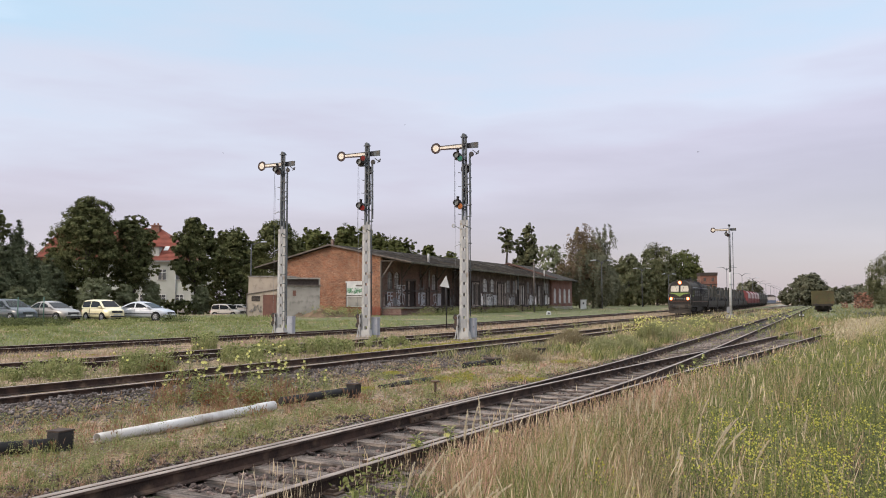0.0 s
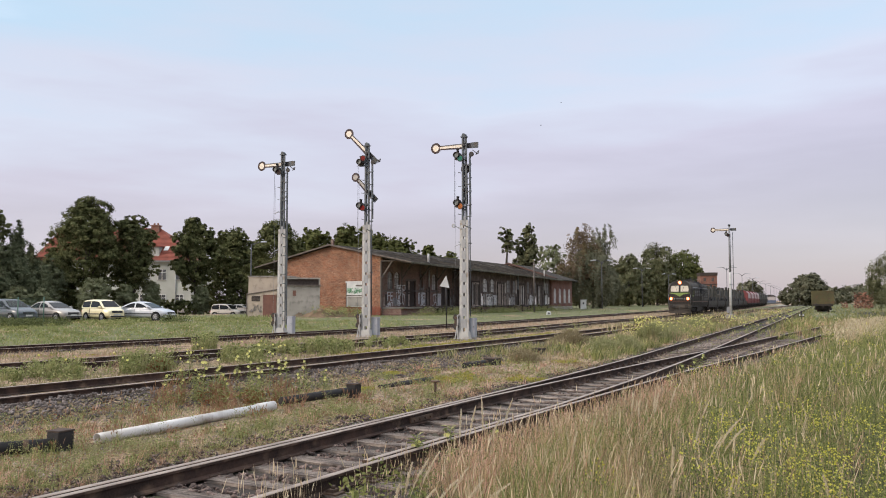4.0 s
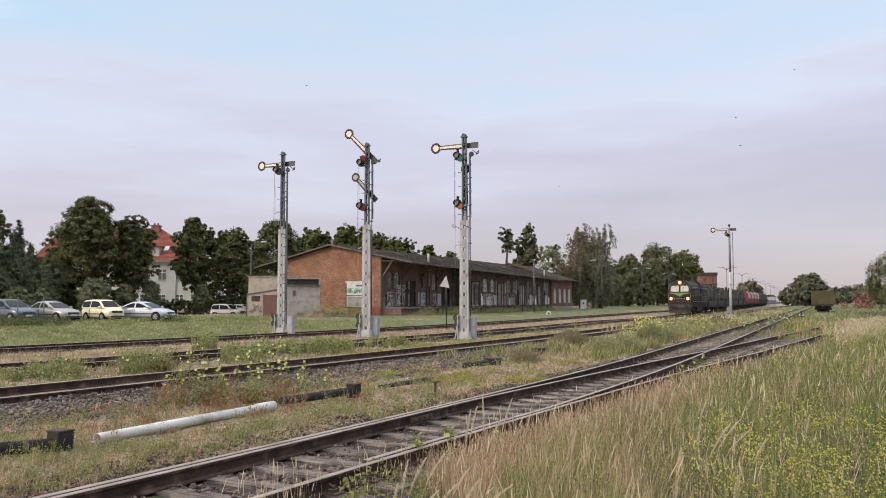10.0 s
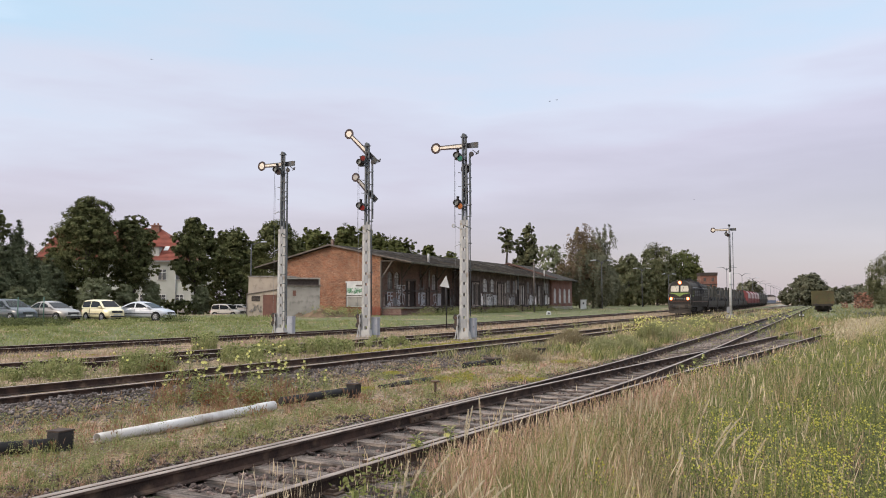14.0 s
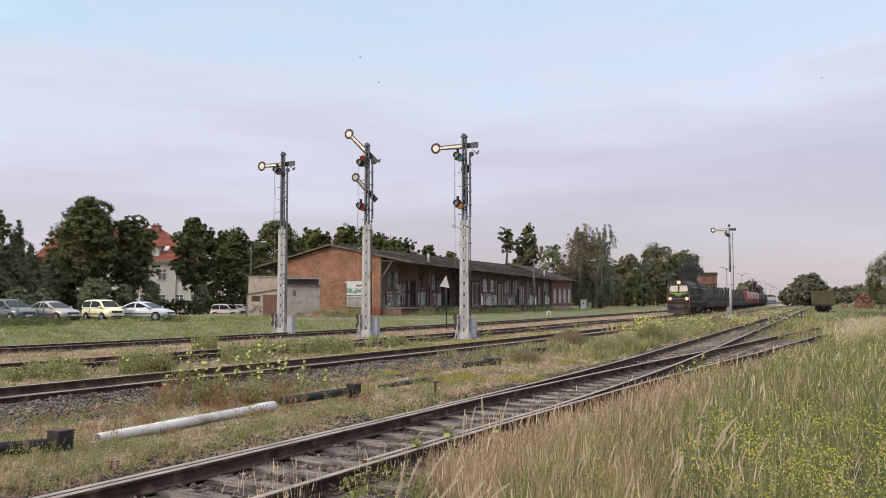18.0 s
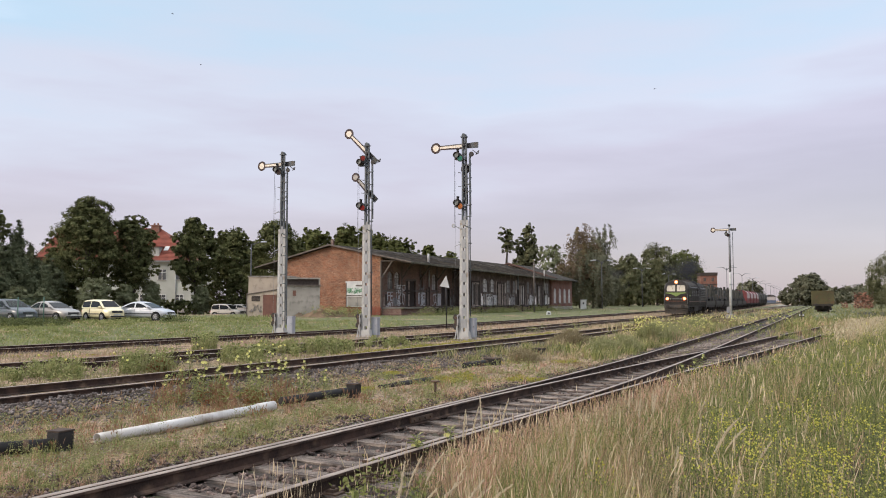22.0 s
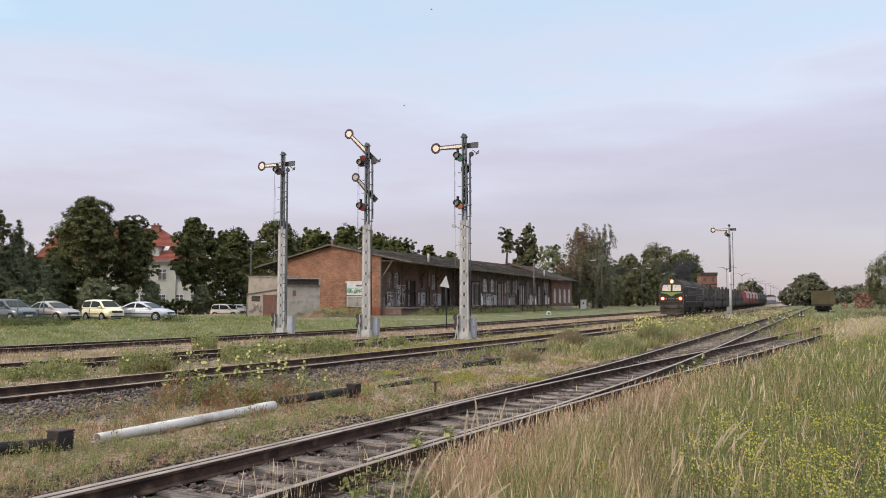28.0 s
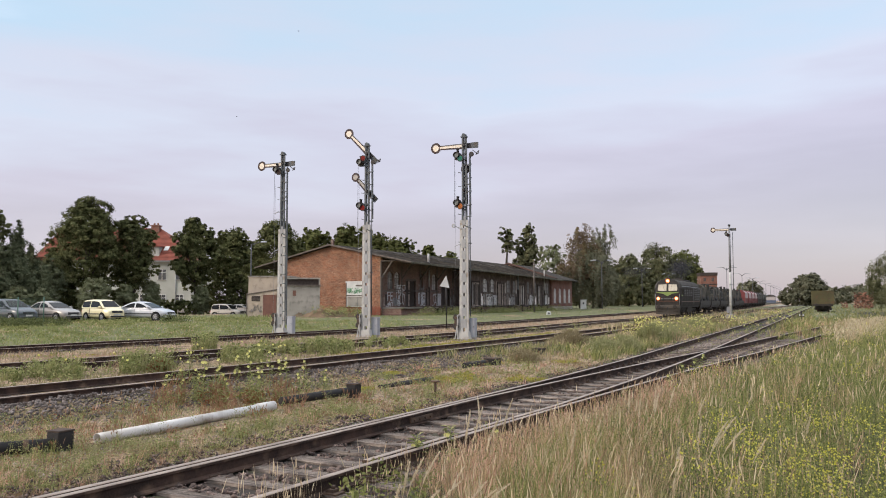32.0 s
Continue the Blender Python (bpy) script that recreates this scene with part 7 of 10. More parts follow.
        part("fog_lamp", R((h - 0.04, s * W * 0.33, 0.36), (h + 0.035, s * W * 0.33, 0.36), 0.06, seg=10), M["trim_black"], th)
        part("tail_light", B(-h - 0.0, -h + 0.12, s * W * 0.38 - 0.12, s * W * 0.38 + 0.1, tail - 0.32, tail - 0.12), M["tail_red"], th, bevel=0.03)
        for wx in (h - 0.78, -h + 0.72):
            # solid dark disc in place of a cut-out arch and its shade
            part("wheel_arch", R((wx, s * (W / 2 - 0.20), rw + 0.01), (wx, s * (W / 2 - 0.004), rw + 0.01), rw + 0.065, seg=24), M["arch_shade"], th)
            w = part("wheel", R((wx, s * (W / 2 - 0.18), rw), (wx, s * (W / 2 + 0.008), rw), rw, seg=24), M["tyre"], th)
            rim = part("rim", R((wx, s * (W / 2 + 0.008), rw), (wx, s * (W / 2 + 0.018), rw), rw * 0.64, rw * 0.6, seg=18), M["alloy"], w)
            bm = bmesh.new()
            for k in range(5):
                t = k * 1.2566 + 0.6
                rod(bm, (wx + rw * 0.36 * math.cos(t), s * (W / 2 + 0.016), rw + rw * 0.36 * math.sin(t)), (wx + rw * 0.36 * math.cos(t), s * (W / 2 + 0.022), rw + rw * 0.36 * math.sin(t)), rw * 0.13, seg=8)
            part("rim_hole", bm, M["trim_black"], w)
    rows = []
    for k in range(7):
        x = c + 0.02 + (d - 0.13 - c - 0.02) * k / 6
        z = float(np.interp(x, lx, lz))
        w = width(z) * 0.88
        rows.append([(x + 0.014, y * w, z + 0.014 + 0.02 * (1 - abs(y)) * (z - bz) / (Hh - bz)) for y in (-1, -0.6, 0, 0.6, 1)])
    pane("windscreen", rows)
    rows = []
    for k in range(6):
        x = a + (b - a) * (0.15 + 0.75 * k / 5)
        z = float(np.interp(x, lx, lz))
        w = width(z) * 0.86
        rows.append([(x - 0.014, y * w, z + 0.012) for y in (-1, -0.5, 0, 0.5, 1)])
    pane("rear_window", rows)
    bm = bmesh.new()
    rod(bm, (d - 0.1, -0.55, bz + 0.07), (d - 0.34, -0.02, bz + 0.16), 0.010, seg=4)
    rod(bm, (d - 0.1, 0.1, bz + 0.07), (d - 0.34, 0.55, bz + 0.16), 0.010, seg=4)
    part("wipers", bm, M["trim_black"], th)
    part("grille", B(h - 0.10, h + 0.016, -0.42, 0.42, nose - 0.23, nose - 0.07), M["trim_black"], th)
    part("bumper", B(h - 0.2, h + 0.03, -W * 0.38, W * 0.38, 0.26, 0.46), M[paint if paint != "car_beige" else "trim_black"], th, bevel=0.03)
    part("air_intake", B(h - 0.1, h + 0.038, -W * 0.30, W * 0.30, 0.285, 0.40), M["trim_black"], th)
    part("number_plate", B(h + 0.03, h + 0.045, -0.26, 0.26, 0.42, 0.53), M["plate_white"], th, "plain pale number plate")
    return th


SEDAN = (-1.72, -0.98, 0.18, 1.12)
car(at_px(18, 58), 58, -28, "car_slate", "slate blue family car on the car park", 4.45, 1.80, 1.62, (-1.95, -1.55, 0.35, 1.25), belt=1.02, nose=0.80, tail=1.0)
car(at_px(96, 60), 60, -28, "car_silver", "silver saloon car on the car park", 4.5, 1.77, 1.47, SEDAN, belt=0.95, nose=0.74)
car(at_px(185, 61.5), 61.5, -35, "car_yellow", "pale yellow small hatchback on the car park", 3.54, 1.60, 1.58, (-1.72, -1.55, 0.42, 1.18), belt=0.97, nose=0.84, tail=0.98, rw=0.29)
car(at_px(259, 62.6), 62.6, -15, "car_pale", "pale silver-blue saloon car on the car park", 4.5, 1.76, 1.43, (-1.85, -0.92, 0.2, 1.15), belt=0.93, nose=0.72)
car(at_px(404, 94), 94, -16, "car_beige", "silver-beige small off-road car by the hedge", 3.8, 1.62, 1.60, (-1.72, -1.55, 0.3, 0.95), belt=0.96, nose=0.86, tail=0.98, rw=0.33, z=-0.47, roof=0.82)
car(at_px(431, 110), 110, -20, "car_silver", "silver car half hidden behind another car", 4.2, 1.72, 1.45, (-1.75, -1.2, 0.2, 1.1), z=-0.42)
M["car_dark"] = mat("car_dark", (0.075, 0.078, 0.082), (0.060, 0.062, 0.066), 0.8, 0.35, 0.1, 0.0, 20, coat=0.5)
M["car_lamp"] = glow_mat("lit_car_lamp", (1.0, 0.72, 0.42), 4.0)
PASSING = [car(0, 0, 63.2, "car_pale", "silver hatchback driving up the street behind the car park", 4.2, 1.70, 1.48, (-1.85, -1.5, 0.25, 1.1)),
           car(0, 0, -116.8, "car_dark", "dark saloon with lit headlamps driving down the street", 4.4, 1.74, 1.43, SEDAN)]
for c in PASSING[1].children:
    if c.name.split(".")[0] == "headlight":
        c.data.materials[0] = M["car_lamp"]

M["asphalt"] = mat("worn_asphalt", (0.17, 0.16, 0.155), (0.13, 0.125, 0.12), 0.6, 0.92, 0, 0.3, 30, dirt=((0.22, 0.19, 0.15), 0.3))
bm = bmesh.new()
prism(bm, [(-62, 58), (-33, 57.2), (-21, 66), (-19, 69), (-64, 69)], -0.25, 0.03, "z")
tagged(part("car_park", bm, M["asphalt"]), "worn grey asphalt of a small car park", "car park", kind="structure")


def on_street(lane, d):
    """Place on the street, lane 0 going away, 1 coming down; d metres along it."""
    x, y = ((-40.4, 86.4), (-43.7, 88.0))[lane]
    x, y = x + 0.45 * d, y + 0.893 * d
    return pose(x, y, lowland(x, y) + 0.085, 0, 0, 63.2 if lane == 0 else -116.8)


bm = bmesh.new()
strip = []
for k in range(56):
    m = on_street(0, -42 + 2.2 * k).translation
    strip.append([bm.verts.new((m.x + u * 0.893, m.y - u * 0.45, m.z - 0.005 - (0.0 if -6 < u < 2.5 else 0.3))) for u in (-5.6, -5.4, 2.0, 2.2)])
for r0, r1 in zip(strip, strip[1:]):
    for j in range(3):
        bm.faces.new((r0[j], r0[j + 1], r1[j + 1], r1[j]))
bmesh.ops.recalc_face_normals(bm, faces=bm.faces[:])
tagged(part("road", bm, M["asphalt"]), "narrow grey asphalt street behind the car park", "road", kind="structure")


# ---- lamps, posts, signs, cabinets ----
def double_lamp(x, y, h, span=2.2):
    th = thing("street_lamp", "tall double-armed grey platform lamp", "street lamp", x, y, 0, 0, "platform lamps")
    part("pole", R((0, 0, -0.1), (0, 0, h), 0.10, 0.06, seg=8), M["lamp_grey"], th)
    for s in (-1, 1):
        neck = [(0, h - 0.55), (s * span * 0.18, h - 0.12), (s * span * 0.42, h + 0.14), (s * span * 0.7, h + 0.2)]
        bm = bmesh.new()
        for (x0, z0), (x1, z1) in zip(neck, neck[1:]):
            rod(bm, (x0, 0, z0), (x1, 0, z1), 0.065, 0.06, seg=6)
        part("arm", bm, M["lamp_grey"], th)
        bm = bmesh.new()
        prism(bm, [(s * span * 0.62, h + 0.26), (s * span * 0.75, h + 0.30), (s * (span + 0.42), h + 0.16), (s * (span + 0.40), h + 0.04), (s * span * 0.66, h + 0.10)], -0.17, 0.17)
        part("lamp_head", bm, M["lamp_head"], th, "pale lamp head", bevel=0.03)


M["lamp_grey"] = mat("dull_grey_paint", (0.11, 0.11, 0.118), (0.08, 0.08, 0.086), 3, 0.6, 0.2, 0.1, 30)
M["lamp_head"] = mat("pale_lamp_head", (0.52, 0.52, 0.54), (0.45, 0.45, 0.47), 3, 0.5, 0, 0.0)
for px, y in ((1065, 152), (1136, 190), (1183, 231)):
    double_lamp(at_px(px, y), y, 8.9, 1.7 if y < 160 else 1.65)
double_lamp(at_px(1032, 190), 190, 8.4, 1.1)
for k in range(9):
    y = 187.0 + 44.0 * k
    double_lamp(65.2 + 0.447 * (y - 187.0), y, 9.0, 1.9)


def street_lamp(x, y, h):
    th = thing("street_lamp", "grey street lamp with one long arm", "street lamp", x, y, 0)
    part("pole", R((0, 0, -0.1), (0, 0, h), 0.09, 0.06, seg=8), M["lamp_grey"], th)
    part("arm", R((0, 0, h), (1.25, -0.2, h + 0.25), 0.04, 0.03, seg=6), M["lamp_grey"], th)
    part("lamp_head", B(1.1, 1.75, -0.3, -0.1, h + 0.2, h + 0.34), M["lamp_head"], th, "pale lamp head", bevel=0.03)


street_lamp(at_px(444, 92), 92, 7.9)


def pole(x, y, h, r, label):
    th = thing("wooden_pole", label, "pole", x, y, -0.1)
    part("shaft", R((0, 0, 0), (0, 0, h), r, r * 0.8, seg=8), M["old_wood"], th)
    part("cap", R((0, 0, h), (0, 0, h + 0.05), r, r * 0.5, seg=8), M["black_iron"], th)
    return th


pole(at_px(945, 108), 108, 6.8, 0.09, "thin dark wooden pole before the goods shed")


def triangle_sign(x, y):
    th = thing("warning_sign", "white triangular railway sign on a dark post", "sign", x, y, -0.2, 12)
    part("post", R((0.06, 0, 0), (0.0, 0, 3.05), 0.035, seg=8), M["black_iron"], th)
    bm = bmesh.new()
    prism(bm, [(-0.40, 2.62), (0.22, 2.52), (0.02, 3.28)], -0.06, -0.04)
    part("plate", bm, M["white_paint"], th, "white triangular plate")
    part("bracket", B(-0.1, 0.1, -0.04, 0.03, 2.75, 2.8), M["black_iron"], th)


triangle_sign(0.17, 49.7)


def dwarf_signal(x, y):
    th = thing("dwarf_signal", "low black shunting signal with two white discs", "signal", x, y, -0.2, -25)
    th.scale = (0.68, 0.68, 0.85)
    part("post", R((0, 0, 0), (0, 0, 0.6), 0.05, seg=8), M["black_iron"], th)
    part("housing", B(-0.35, 0.35, -0.12, 0.12, 0.38, 0.72), M["black_iron"], th, bevel=0.04)
    for s in (-1, 1):
        part("disc", R((s * 0.2, -0.14, 0.56), (s * 0.2, -0.12, 0.56), 0.085, seg=14), M["white_paint"], th)
    part("lamp", B(-0.1, 0.1, -0.1, 0.1, 0.72, 1.0), M["black_iron"], th)


dwarf_signal(31.4, 71.5)


def field_cabinet(x, y):
    th = thing("relay_cabinet", "white relay cabinet beside the tracks", "cabinet", x, y, -0.05, -10)
    part("cabinet_body", B(-0.5, 0.5, -0.3, 0.3, 0.1, 1.62), M["white_paint"], th, bevel=0.02)
    part("roof", B(-0.55, 0.55, -0.35, 0.35, 1.62, 1.74), M["white_paint"], th)
    part("plinth", B(-0.45, 0.45, -0.25, 0.25, -0.1, 0.1), M["concrete"], th)
    part("door", B(-0.44, 0.44, -0.315, -0.302, 0.18, 1.55), M["white_paint"], th)
    part("door_mark", B(-0.12, 0.12, -0.325, -0.316, 1.0, 1.3), M["trim_black"], th)


field_cabinet(at_px(1032, 138), 138)
th = thing("marker_stone", "small white painted concrete marker in the grass", "stone", 12.1, 93.5, -0.12, 10)
part("block", prism(bmesh.new(), [(-0.26, 0), (0.26, 0), (0.22, 0.34), (0.1, 0.46), (-0.12, 0.46), (-0.24, 0.32)], -0.15, 0.15), M["white_paint"], th, bevel=0.02)
part("face_mark", B(-0.12, 0.1, -0.158, -0.152, 0.14, 0.3), M["lamp_grey"], th)


def green_fence():
    th = thing("fence", "green wire mesh fence on thin posts", "fence", at_px(-12, 53), 53, -0.05, 0)
    for k in range(3):
        part("post", R((k * 1.68, 0, 0), (k * 1.68, 0, 1.85), 0.035, seg=8), M["fence_green"], th)
    for k in range(2):
        bm = bmesh.new()
        for i in range(9):
            bar(bm, (k * 1.68 + 0.04, 0, 0.12 + i * 0.2), (k * 1.68 + 1.64, 0, 0.12 + i * 0.2), 0.006, 0.006)
        for i in range(20):
            bar(bm, (k * 1.68 + 0.06 + i * 0.082, 0, 0.1), (k * 1.68 + 0.06 + i * 0.082, 0, 1.74), 0.004, 0.004)
        part("mesh_panel", bm, M["fence_green"], th)


M["fence_green"] = mat("green_fence_paint", (0.085, 0.16, 0.12), (0.07, 0.13, 0.10), 3, 0.5, 0, 0.0)
green_fence()


# ---- far side: station house, platform, shelter, timber ----
def station_block():
    y = 232.0
    th = thing("brick_tower", "red brick station block with a dark flat roof", "building", at_px(1254, y), y, 0, -8)
    part("wall", B(-2.3, 2.3, 0, 5, -0.3, 8.6), M["brick_red_x"], th)
    part("roof", B(-2.45, 2.45, -0.2, 5.2, 8.6, 9.5), M["dark_wood"], th)
    part("string_course", B(-2.36, 2.36, -0.06, 0.0, 6.0, 6.3), M["dark_wood"], th)
    for x in (-1.1, 1.1):
        w = part("window", B(x - 0.3, x + 0.3, -0.04, 0.0, 7.0, 7.9), M["cab_glass"], th)
        part("window_frame", B(x - 0.03, x + 0.03, -0.07, -0.04, 7.0, 7.9), M["old_wood"], w)


station_block()


def shelter():
    y = 384.0
    th = thing("platform_shelter", "pale platform shelter with a curved dark roof", "shelter", at_px(1361, y), y, 0.5, 0)
    th.scale = (1.15, 1.0, 1.28)
    part("back_wall", B(-2.2, 2.2, 0.9, 1.0, 0.0, 2.2), M["shelter_pale"], th)
    part("side_wall", B(-2.2, -2.1, -0.9, 0.9, 0.0, 2.2), M["shelter_pale"], th)
    part("side_wall", B(2.1, 2.2, -0.9, 0.9, 0.0, 2.2), M["shelter_pale"], th)
    part("base_panel", B(-2.22, 2.22, -0.98, -0.9, 0.0, 0.9), M["shelter_blue"], th, "grey-blue lower panel")
    part("front_panel", B(-1.95, 1.95, -0.97, -0.91, 0.9, 2.16), M["shelter_pale"], th)
    arc = [(-2.5 + 5.0 * i / 8, 2.2 + 0.75 * math.sin(math.pi * i / 8)) for i in range(9)]
    part("roof", prism(bmesh.new(), arc + [(x, z - 0.1) for x, z in arc[::-1]], -1.2, 1.2), M["lamp_grey"], th)
    part("roof_panel", prism(bmesh.new(), [(-2.2, 2.18)] + [(x * 0.88, z - 0.12) for x, z in arc] + [(2.2, 2.18)], 0.8, 0.9), M["shelter_pale"], th)


M["shelter_pale"] = mat("pale_panel", (0.50, 0.44, 0.42), (0.44, 0.39, 0.37), 1.5, 0.7, 0, 0.0)
M["shelter_blue"] = mat("grey_blue_panel", (0.13, 0.15, 0.21), (0.10, 0.12, 0.17), 1.5, 0.7, 0, 0.0)
shelter()
bm = bmesh.new()
prism(bm, [(t3(172) - 4.3, 172), (t3(172) - 1.75, 172), (t3(560) - 1.75, 560), (t3(560) - 4.3, 560)], -0.3, 0.5, "z")
tagged(part("platform", bm, M["render_dim"]), "low grey concrete station platform", "platform", kind="structure")


def log_stack(x, y, rows, wide, seed, label):
    rng = random.Random(seed)
    th = thing("log_stack", label, "log stack", x, y, -0.1, -25)
    for r in range(rows):
        for k in range(wide - (r % 2)):
            if r > rows - 3 and rng.random() < 0.3 * (r - rows + 3):
                continue
            rr = 0.10 + rng.random() * 0.07
            px, pz = (k + 0.5 * (r % 2)) * 0.30 + rng.uniform(-0.07, 0.07), 0.15 + r * 0.25 + rng.uniform(-0.04, 0.04)
            part("log", R((px, rng.uniform(-0.25, 0.1), pz), (px + rng.uniform(-0.05, 0.05), 3.0, pz), rr, seg=7), M["log_red"], th)


M["log_red"] = mat("reddish_cut_timber", (0.25, 0.12, 0.08), (0.14, 0.075, 0.055), 2, 0.9, 0, 0.3, 15, obrand=0.6)
log_stack(at_px(1511, 165), 165, 13, 12, 3, "tall stack of reddish cut logs")
log_stack(at_px(1488, 175), 175, 6, 5, 4, "low stack of reddish cut logs")


# ---- by the near tracks: pipes, wire ducts, stump ----
def white_pipe():
    th = thing("drain_pipe", "long white plastic pipe lying in weeds", "pipe")
    a, b = Vector((-4.22, 10.05, -0.125)), Vector((-2.72, 13.18, -0.125))
    bm = bmesh.new()
    n = 20
    q = (b - a).to_track_quat("Z", "Y")
    for p0, p1, ro, ri in ((a, b, 0.068, 0.061),):
        R4 = []
        for p, r in ((p0, ro), (p1, ro), (p1, ri), (p0, ri)):
            R4.append([bm.verts.new(p + q @ Vector((r * math.cos(6.28318 * i / n), r * math.sin(6.28318 * i / n), 0))) for i in range(n)])
        for u in range(4):
            v = (u + 1) % 4
            for i in range(n):
                j = (i + 1) % n
                bm.faces.new((R4[u][i], R4[u][j], R4[v][j], R4[v][i])).smooth = True
    bmesh.ops.recalc_face_normals(bm, faces=bm.faces[:])
    part("tube", bm, M["white_pvc"], th)
    d = (b - a).normalized()
    part("collar", R(b - d * 0.42, b, 0.080, 0.077, seg=20), M["white_pvc"], th)


white_pipe()


def wire_duct(p0, p1, r, box_at, size, label, tall=1.2):
    th = thing("wire_duct", label, "duct")
    part("tube", R(p0, p1, r, seg=14), M["black_cover"], th)
    for i in range(3):
        p = Vector(p0).lerp(Vector(p1), 0.3 + 0.3 * i)
        d = (Vector(p1) - Vector(p0)).normalized() * 0.03
        part("clamp", R(p - d, p + d, r * 1.1, seg=14), M["old_rust"], th)
    if box_at:
        x, y = box_at
        part("pulley_box", box(bmesh.new(), -size / 2, size / 2, -size / 2, size / 2, 0, size * tall, 0, Matrix.Translation((x, y, -0.2)) @ Matrix.Rotation(radians(-28), 4, "Z")), M["black_cover"], th, "tarred black box", bevel=0.012)
        part("box_lid", box(bmesh.new(), -size * 0.51, size * 0.51, -size * 0.51, size * 0.51, 0, 0.018, 0, Matrix.Translation((x, y, -0.2 + size * tall)) @ Matrix.Rotation(radians(-28), 4, "Z")), M["rusty_lid"], th, "rust-brown lid")


wire_duct((-6.6, 8.25, -0.09), (-4.5, 9.42, -0.09), 0.075, (-4.42, 9.52), 0.21, "black iron wire duct ending in a box")
wire_duct((-2.65, 13.45, -0.09), (-1.72, 14.75, -0.07), 0.07, (-1.62, 14.9), 0.2, "black iron wire duct ending in a box")
wire_duct((-1.25, 16.3, -0.185), (-0.25, 17.9, -0.165), 0.07, None, 0.2, "low black wire duct in weeds")
wire_duct((0.55, 21.2, -0.13), (1.2, 22.2, -0.12), 0.08, (1.35, 22.3), 0.36, "low black iron wire duct ending in a box", 0.5)
wire_duct((2.6, 25.9, -0.13), (3.0, 26.5, -0.12), 0.08, (3.1, 26.6), 0.4, "low black iron wire duct ending in a box", 0.5)
th = thing("iron_stake", "rusty iron stake with a flat cap", "stake", -0.14, 15.0, -0.2)
part("stem", R((0, 0, 0), (0, 0, 0.27), 0.022, seg=8), M["old_rust"], th)
part("cap", R((0, 0, 0.27), (0, 0, 0.295), 0.085, seg=12), M["old_rust"], th)


# ---- plants ----
def vbend(y, a, m, knee, c):
    return a + m * y + c * np.maximum(0.0, knee - y) ** 2


def offsets(x, y):
    """Distances to the right of the four main lines and of the points' right-hand way."""
    d = np.where(y < 25.4, 0.0052 * np.maximum(0.0, y - 7.5) ** 2, 1.666 + 0.145 * (y - 25.4))
    c1 = vbend(y, -4.54, 0.47, 24, -0.0030)
    return [(x - c) * 0.9 for c in (c1, vbend(y, -11.69, 0.47, 54, -0.0015), vbend(y, -16.1, 0.45, 55, -0.0026), vbend(y, -23.4, 0.46, 70, -0.0021), c1 + d)]


def scatter(n, y0, y1, keep, rng, side=0.62):
    """Points over the fan of ground before the camera, thinning with distance; keep: which to hold, given x, y and the offsets."""
    y = np.exp(rng.uniform(math.log(y0), math.log(y1), n))
    x = rng.uniform(-side, side, n) * y
    k = keep(x, y, offsets(x, y))
    return x[k], y[k]


def patchy(x, y, scale, seed):
    return np.array([noise.noise(Vector((a * scale, b * scale, seed))) for a, b in zip(x, y)])


def blades(name, x, y, h, w, material, rng, label, lean=0.35, head=0.0, category="grass"):
    """A stand of grass as one mesh: ribbons of three rungs that bend over. head: width of a seed head at the tip."""
    n = len(x)
    z = np.array([ground_z(a, b) for a, b in zip(x, y)]) - 0.02
    t = rng.uniform(0, 2 * math.pi, n)
    l = rng.random(n) * lean * h + 0.05 * lean * h
    dx, dy = np.cos(t) * l + 0.10 * h * lean, np.sin(t) * l
    f = rng.uniform(-0.9, 0.9, n)
    sx, sy = np.cos(f), np.sin(f)
    rungs = (0.0, 0.45, 0.8, 1.0) if not head else (0.0, 0.55, 0.76, 0.82, 0.93, 1.0)
    wide = (1.0, 0.8, 0.5, 0.08) if not head else (0.32, 0.28, 0.25, head, head * 0.75, 0.1)
    P, Q = [], []
    for r, k in zip(rungs, wide):
        px, py, pz = x + dx * r ** 1.8, y + dy * r ** 1.8, z + h * r * (1 - 0.12 * lean * r)
        P.append(np.stack([px - sx * w * k / 2, py - sy * w * k / 2, pz], axis=1))
        Q.append(np.stack([px + sx * w * k / 2, py + sy * w * k / 2, pz], axis=1))
    return strip_object(name, np.stack(P, axis=1), np.stack(Q, axis=1), M[material], None, label, category, "stuff")


def petals(name, x, y, z, size, material, rng, label, category="flowers"):
    n = len(x)
    C = np.stack([x, y, z], axis=1)
    out = []
    for k in range(3):
        a = rng.normal(size=(n, 3))
        a /= np.linalg.norm(a, axis=1)[:, None]
        b = np.cross(a, rng.normal(size=(n, 3)) + (0, 0, 0.6))
        b /= np.linalg.norm(b, axis=1)[:, None]
        s = (size * (0.6 + 0.7 * rng.random(n)))[:, None]
        out.append(np.stack([C - a * s, C - b * s, C + a * s, C + b * s], axis=1))
    return quads_object(name, np.concatenate(out), M[material], None, label, category, "stuff")


